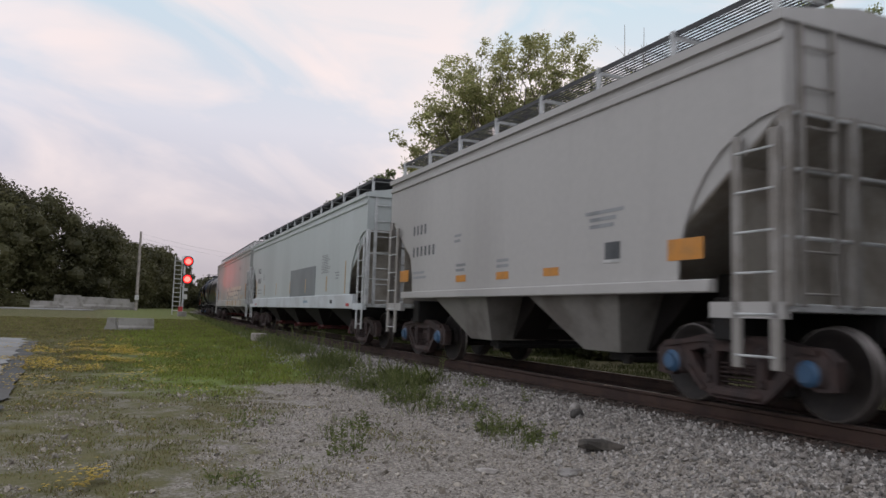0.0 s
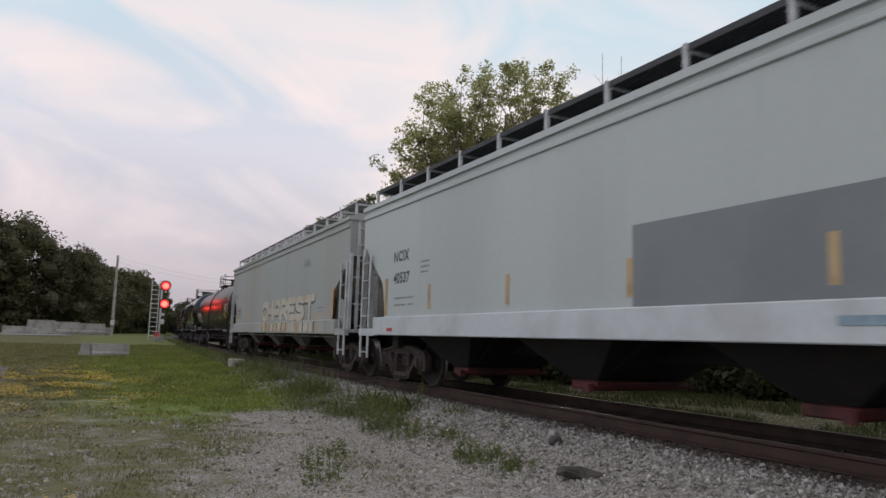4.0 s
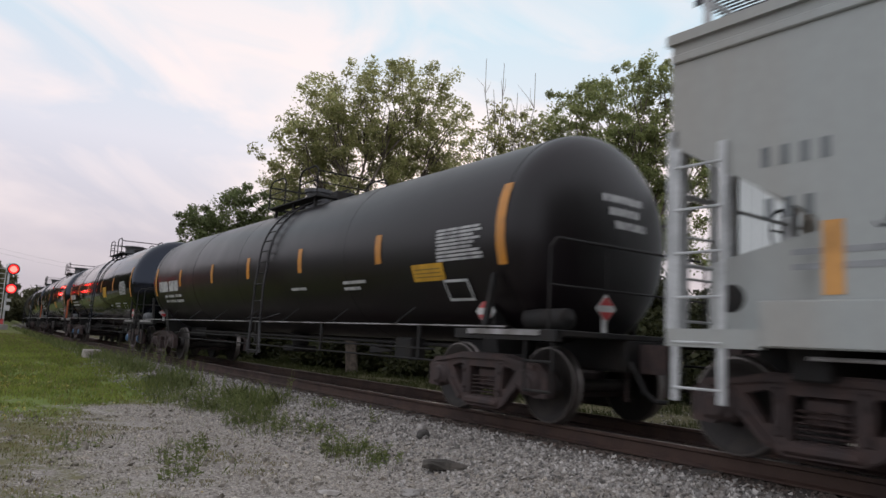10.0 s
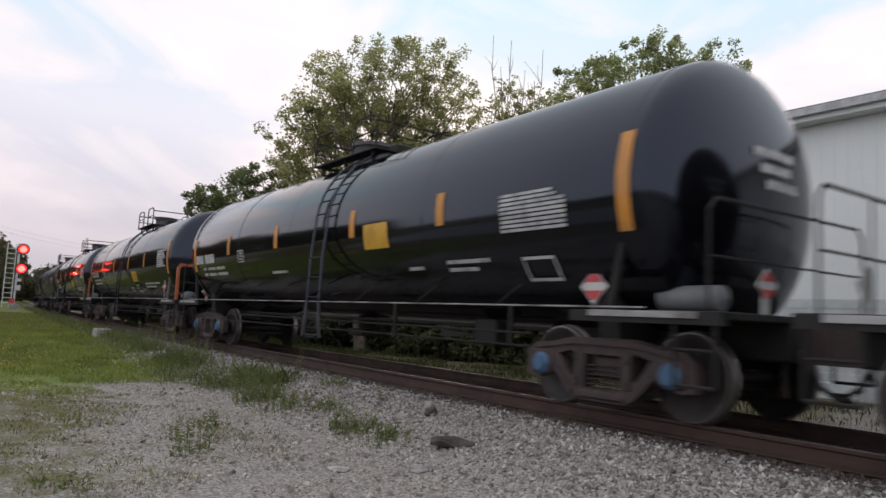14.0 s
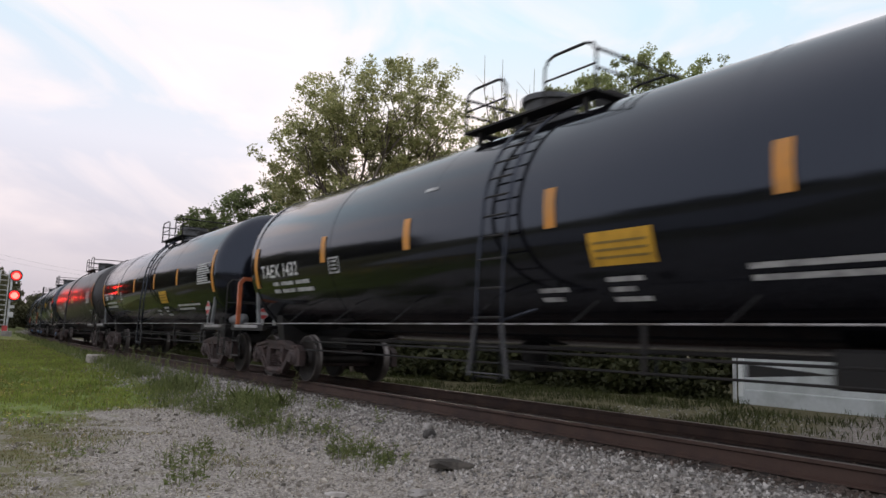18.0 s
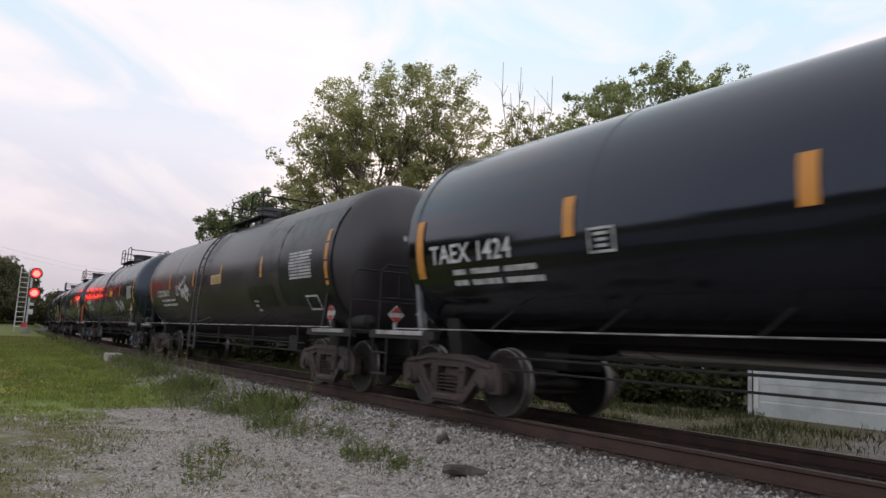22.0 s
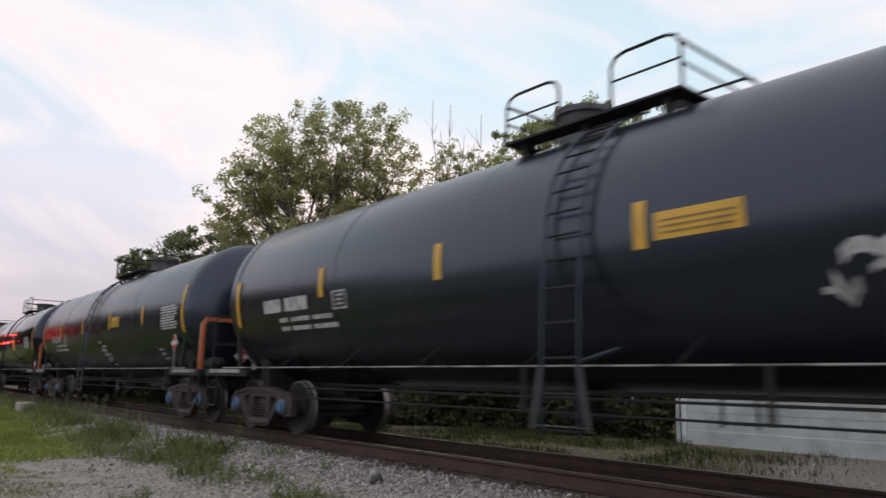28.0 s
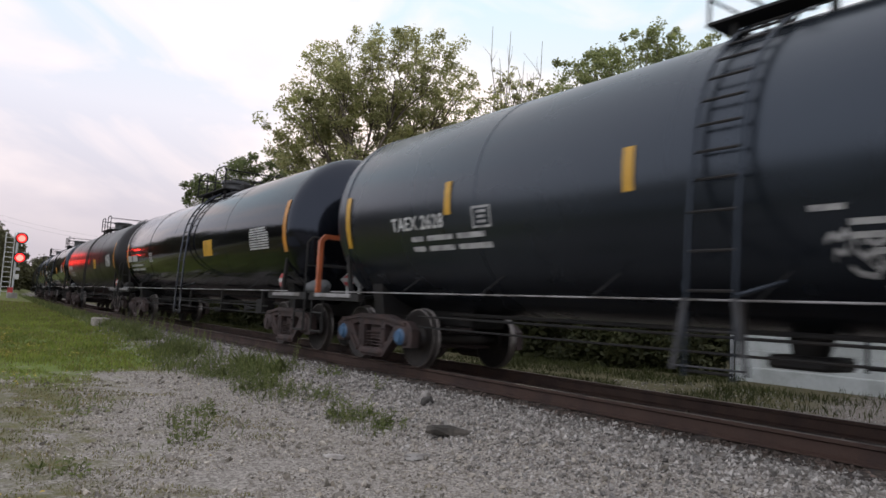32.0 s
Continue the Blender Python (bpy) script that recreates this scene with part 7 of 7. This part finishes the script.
def build_grass():
    rng = random.Random(41)
    green, dry, olive, tall, flowers, far_side = [], [], [], [], [], []
    for _ in range(280000):
        y = 3.0 + 45 * rng.random() ** 1.8
        x = rng.uniform(-7 - y * 0.1, 6.2 + 0.0005 * y * y)
        t = turf_at(x, y) + 0.45 * noise.noise(Vector((x * 0.8, y * 0.8, 2))) + 0.42 * noise.noise(Vector((x * 2.9, y * 2.9, 6)))
        if t < 0.46 or (x < -1.2 - 0.05 * (y - 7) and 6 < y < 28):
            continue
        lush = lush_at(x, y)
        h = rng.uniform(0.012, 0.036) * (1 + 0.9 * lush) * (1 + 0.3 * min(1, y / 20)) * (0.7 + 0.9 * min(1, max(0, t - 0.46) * 2))
        wide = 0.004 + 0.0008 * y
        kind_ = green if rng.random() < 0.06 + 0.75 * lush else (dry if rng.random() < 0.34 else olive)
        kind_.append((x, y, ground_z(x, y) - 0.005, h, wide))
    for _ in range(9000):
        y = 11.2 + 60 * rng.random() ** 1.7
        e = 2.45 - 0.3 * ease(18, 34, y) + rng.gauss(0, 0.20 + 0.15 * ease(18, 34, y)) + 0.22 * noise.noise(Vector((y * 0.5, 0, 0)))
        p = on_track(y, e)
        if noise.noise(Vector((p.x * 0.8, p.y * 0.45, 12))) + rng.gauss(0, 0.14) < 0.02 - 0.2 * ease(14, 24, y):
            continue
        tall.append((p.x, p.y, ground_z(p.x, p.y) - 0.01, rng.uniform(0.06, 0.34) * (0.5 + 0.8 * rng.random()), 0.008 + 0.0008 * y))
    tufts = [(4.45 - 0.06 * k, 17.4 - 0.55 * k, 0.24, 0.26, 230) for k in range(8)] + [(4.25 + 0.08 * k, 13.0 - 0.42 * k, 0.20, 0.22, 260) for k in range(6)]
    tufts += [(4.30, 10.4, 0.22, 0.30, 320), (4.20, 9.45, 0.22, 0.22, 260), (4.45, 8.9, 0.16, 0.14, 120), (4.22, 7.45, 0.17, 0.24, 300), (4.12, 6.75, 0.16, 0.15, 160), (4.62, 8.4, 0.2, 0.08, 60), (5.5, 10.35, 0.22, 0.12, 130),
              (5.62, 11.6, 0.3, 0.10, 110), (5.75, 9.2, 0.10, 0.12, 50), (2.55, 7.45, 0.20, 0.16, 90), (2.85, 8.9, 0.22, 0.18, 100), (2.35, 8.3, 0.25, 0.14, 80), (3.05, 8.0, 0.18, 0.14, 60), (1.75, 6.8, 0.25, 0.10, 90), (1.2, 8.4, 0.35, 0.09, 140), (2.0, 9.6, 0.4, 0.12, 120)]
    for cx, cy, spread, high, count in tufts:
        for _ in range(int(count * 0.6)):
            x, y = rng.gauss(cx, spread), rng.gauss(cy, spread * 1.3)
            away = math.hypot(x - cx, y - cy) / spread
            tall.append((x, y, ground_z(x, y) - 0.01, high * rng.uniform(0.25, 1.1) * (1.15 - 0.35 * min(2.2, away)), 0.005 + 0.0004 * y))
    for _ in range(60000):
        s = -4 + 50 * rng.random()
        e = -2.9 - 6.5 * rng.random()
        p = on_track(s, e)
        if p.x > 16.6 or rng.random() > ease(3.5, 8.0, p.y - 0.25 * (p.x - 9)):
            continue
        if noise.noise(Vector((p.x * 0.6, p.y * 0.6, 3))) < -0.1:
            continue
        far_side.append((p.x, p.y, ground_z(p.x, p.y) - 0.01, rng.uniform(0.05, 0.20), 0.016))
    for _ in range(9500):
        if rng.random() < 0.86:
            x, y = rng.gauss(-0.3, 1.2), rng.gauss(20.0, 3.4)
        else:
            x, y = rng.gauss(0.25, 0.22), rng.gauss(6.2, 0.35)
        if noise.noise(Vector((x * 1.1, y * 0.8, 21))) < 0.05:
            continue
        z = ground_z(x, y) + rng.uniform(0.04, 0.10)
        r = rng.uniform(0.011, 0.022) * (1 + y / 30)
        flowers.append((x, y, z, r))
    blades("grass", "short patchy green grass", green, "grass")
    blades("olive_grass", "sparse dull olive grass on the gravel", olive, "olive_grass")
    blades("dry_grass", "dry straw-coloured grass among the green", dry, "dry_grass")
    blades("rough_grass", "rough dull grass beyond the track", far_side, "rough_grass")
    blades("tall_grass", "rank tall grass along the ballast", tall, "weed")
    g = Geo()
    for x, y, z, r in flowers:
        k = len(g.v)
        for i in range(5):
            g.v.append((x + r * math.cos(i * math.tau / 5), y + r * math.sin(i * math.tau / 5), z + 0.35 * r * math.sin(i * 2.2)))
        g.f.append(tuple(range(k, k + 5)))
    me = bpy.data.meshes.new("yellow_flowers")
    me.from_pydata(g.v, [], g.f)
    me.materials.append(M["flower"])
    tagged(new("yellow_flowers", me), "low yellow wild flowers in the turf", "flowers", kind="stuff")


build_grass()


def weed_clump(x, y, height, spread, stems, seed, label="leafy green weeds growing through the gravel"):
    rng = random.Random(seed)
    w = thing("weed", label, "weed", pose(x, y, ground_z(x, y)), group="weeds in the gravel")
    g, st = Geo(), Geo()
    for _ in range(stems):
        a = rng.random() * math.tau
        r = spread * rng.random() ** 0.6
        foot = Vector((r * math.cos(a), r * math.sin(a), -0.02))
        h = height * rng.uniform(0.35, 1.0)
        top = foot + Vector((rng.gauss(0, 0.18) * h, rng.gauss(0, 0.18) * h, h))
        st.rod(foot, top, 0.004, 4, 0.002, caps=False)
        n = int(5 + h * 26)
        for i in range(n):
            q = foot.lerp(top, (i + 1) / n)
            d = Vector((rng.gauss(0, 1), rng.gauss(0, 1), rng.uniform(0.1, 0.9))).normalized()
            s = rng.uniform(0.03, 0.075) * (1.15 - 0.6 * i / n)
            u = d.orthogonal().normalized() * s * 0.24
            k = len(g.v)
            g.v.extend((tuple(q), tuple(q + d * s * 0.5 + u), tuple(q + d * s), tuple(q + d * s * 0.5 - u)))
            g.f.append((k, k + 1, k + 2, k + 3))
    tagged(part("stalk", st, "weed", w, smooth=None), kind="stuff")
    tagged(part("foliage", g, "weed", w, smooth=None), kind="stuff")


for i, (x, y, h, sp, n) in enumerate(((4.55, 11.3, 0.55, 0.35, 34), (4.75, 10.3, 0.30, 0.42, 26), (4.95, 9.6, 0.22, 0.30, 18), (4.62, 8.15, 0.30, 0.30, 30), (4.65, 7.35, 0.24, 0.24, 20), (5.95, 11.3, 0.20, 0.25, 16),
                                   (4.7, 13.2, 0.45, 0.5, 40), (4.9, 14.6, 0.55, 0.5, 40), (5.2, 16.5, 0.65, 0.5, 36), (5.3, 18.8, 0.7, 0.5, 34), (2.5, 8.0, 0.24, 0.3, 16), (2.3, 7.2, 0.20, 0.3, 14),
                                   (1.6, 9.4, 0.22, 0.4, 14), (3.0, 8.8, 0.25, 0.22, 10), (5.7, 9.3, 0.30, 0.08, 4), (5.9, 12.8, 0.55, 0.1, 5), (5.5, 21.5, 0.8, 0.5, 30), (5.7, 25, 0.8, 0.6, 30), (1.0, 6.3, 0.16, 0.25, 12))):
    near = 0.93 if x > 4 else 0.98
    weed_clump(x * near, y * near, h, sp, n, 60 + i)


def rough_lump(name, label, category, x, y, size, turn, seed, mat, group=""):
    bm = bmesh.new()
    bmesh.ops.create_icosphere(bm, subdivisions=3, radius=0.5)
    for v in bm.verts:
        k = 1 + 0.35 * noise.noise(v.co * 2.2 + Vector((seed, 0, 0))) + 0.12 * noise.noise(v.co * 6 + Vector((0, seed, 0)))
        v.co = Vector((v.co.x * size[0], v.co.y * size[1], v.co.z * size[2])) * k
    me = bpy.data.meshes.new(name)
    bm.to_mesh(me)
    bm.free()
    me.materials.append(M[mat])
    ob = new(name, me)
    ob.matrix_basis = pose(x, y, ground_z(x, y) + size[2] * 0.25, 0, 0, turn)
    return tagged(ob, label, category, group)


def broken_tie():
    """A split end of a tie: a wedge with a torn, tapering end."""
    rng = random.Random(3)
    rings = []
    for u, w, h in ((-0.30, 0.07, 0.07), (-0.22, 0.10, 0.12), (-0.05, 0.10, 0.11), (0.10, 0.09, 0.075), (0.22, 0.06, 0.045), (0.33, 0.02, 0.015)):
        rings.append([(u + rng.gauss(0, 0.012), a * w + rng.gauss(0, 0.010), 0.62 * b * h + rng.gauss(0, 0.007)) for a, b in ((-1, -0.2), (1, -0.2), (1.0, 0.6), (0.45, 1), (-0.5, 0.92), (-1, 0.5))])
    g = Geo()
    for r in rings:
        g.v.extend(r)
    for k in range(len(rings) - 1):
        g.f += [(6 * k + i, 6 * k + (i + 1) % 6, 6 * k + 6 + (i + 1) % 6, 6 * k + 6 + i) for i in range(6)]
    g.f += [tuple(range(5, -1, -1)), tuple(range(6 * len(rings) - 6, 6 * len(rings)))]
    solid("broken_tie", g, "tie_rot", "dark rotten piece of tie lying on the gravel", "debris", smooth=None, m=pose(4.60, 5.95, ground_z(4.60, 5.95) + 0.015, 0, 3, -32))


M["tie_rot"] = material("tie_rot", (0.038, 0.033, 0.027), 0.95, spot=(0.081, 0.070, 0.059), spot_scale=7, grain=45, bump=0.6)
broken_tie()
rough_lump("dark_stone", "dark grey lump of stone on the ballast", "stone", 5.18, 7.30, (0.20, 0.15, 0.12), 10, 5, "stone_dark")
rough_lump("pale_stone", "pale flat stone in the gravel", "stone", 5.42, 7.68, (0.16, 0.12, 0.10), 30, 8, "stone")
rough_lump("pale_stone", "pale flat stone in the gravel", "stone", 3.9, 5.6, (0.30, 0.20, 0.05), 15, 9, "stone")
rough_lump("pale_stone", "pale flat stone in the gravel", "stone", 3.2, 5.9, (0.22, 0.16, 0.05), -40, 12, "stone")


# ------------------------------------------------------------------ motion along the track
def motions():
    for car, a in CARS:
        rows = []
        for k in range(33):
            rows.append((k, track_pose(a - train_way(k))))
        walk(car, rows)
    for wheel, car, off in WHEELS:
        a = next(p for c, p in CARS if c == car)
        base = wheel.matrix_basis.copy()
        rows, angle, last = [(0, base.copy())], 0.0, 0.0
        k = 1
        while k <= 256:
            t = k / 8
            s = a + off - train_way(t)
            if -9 < s < 40:
                if rows[-1][0] < last:
                    rows.append((last, base @ pose(0, 0, 0, math.degrees(angle), 0, 0)))
                angle -= (train_way(last) - train_way(t)) / 0.457
                rows.append((t, base @ pose(0, 0, 0, math.degrees(angle), 0, 0)))
            last = t
            k += 1
        if rows[-1][0] < 32:
            rows.append((32, base @ pose(0, 0, 0, math.degrees(angle), 0, 0)))
        walk(wheel, rows)


motions()
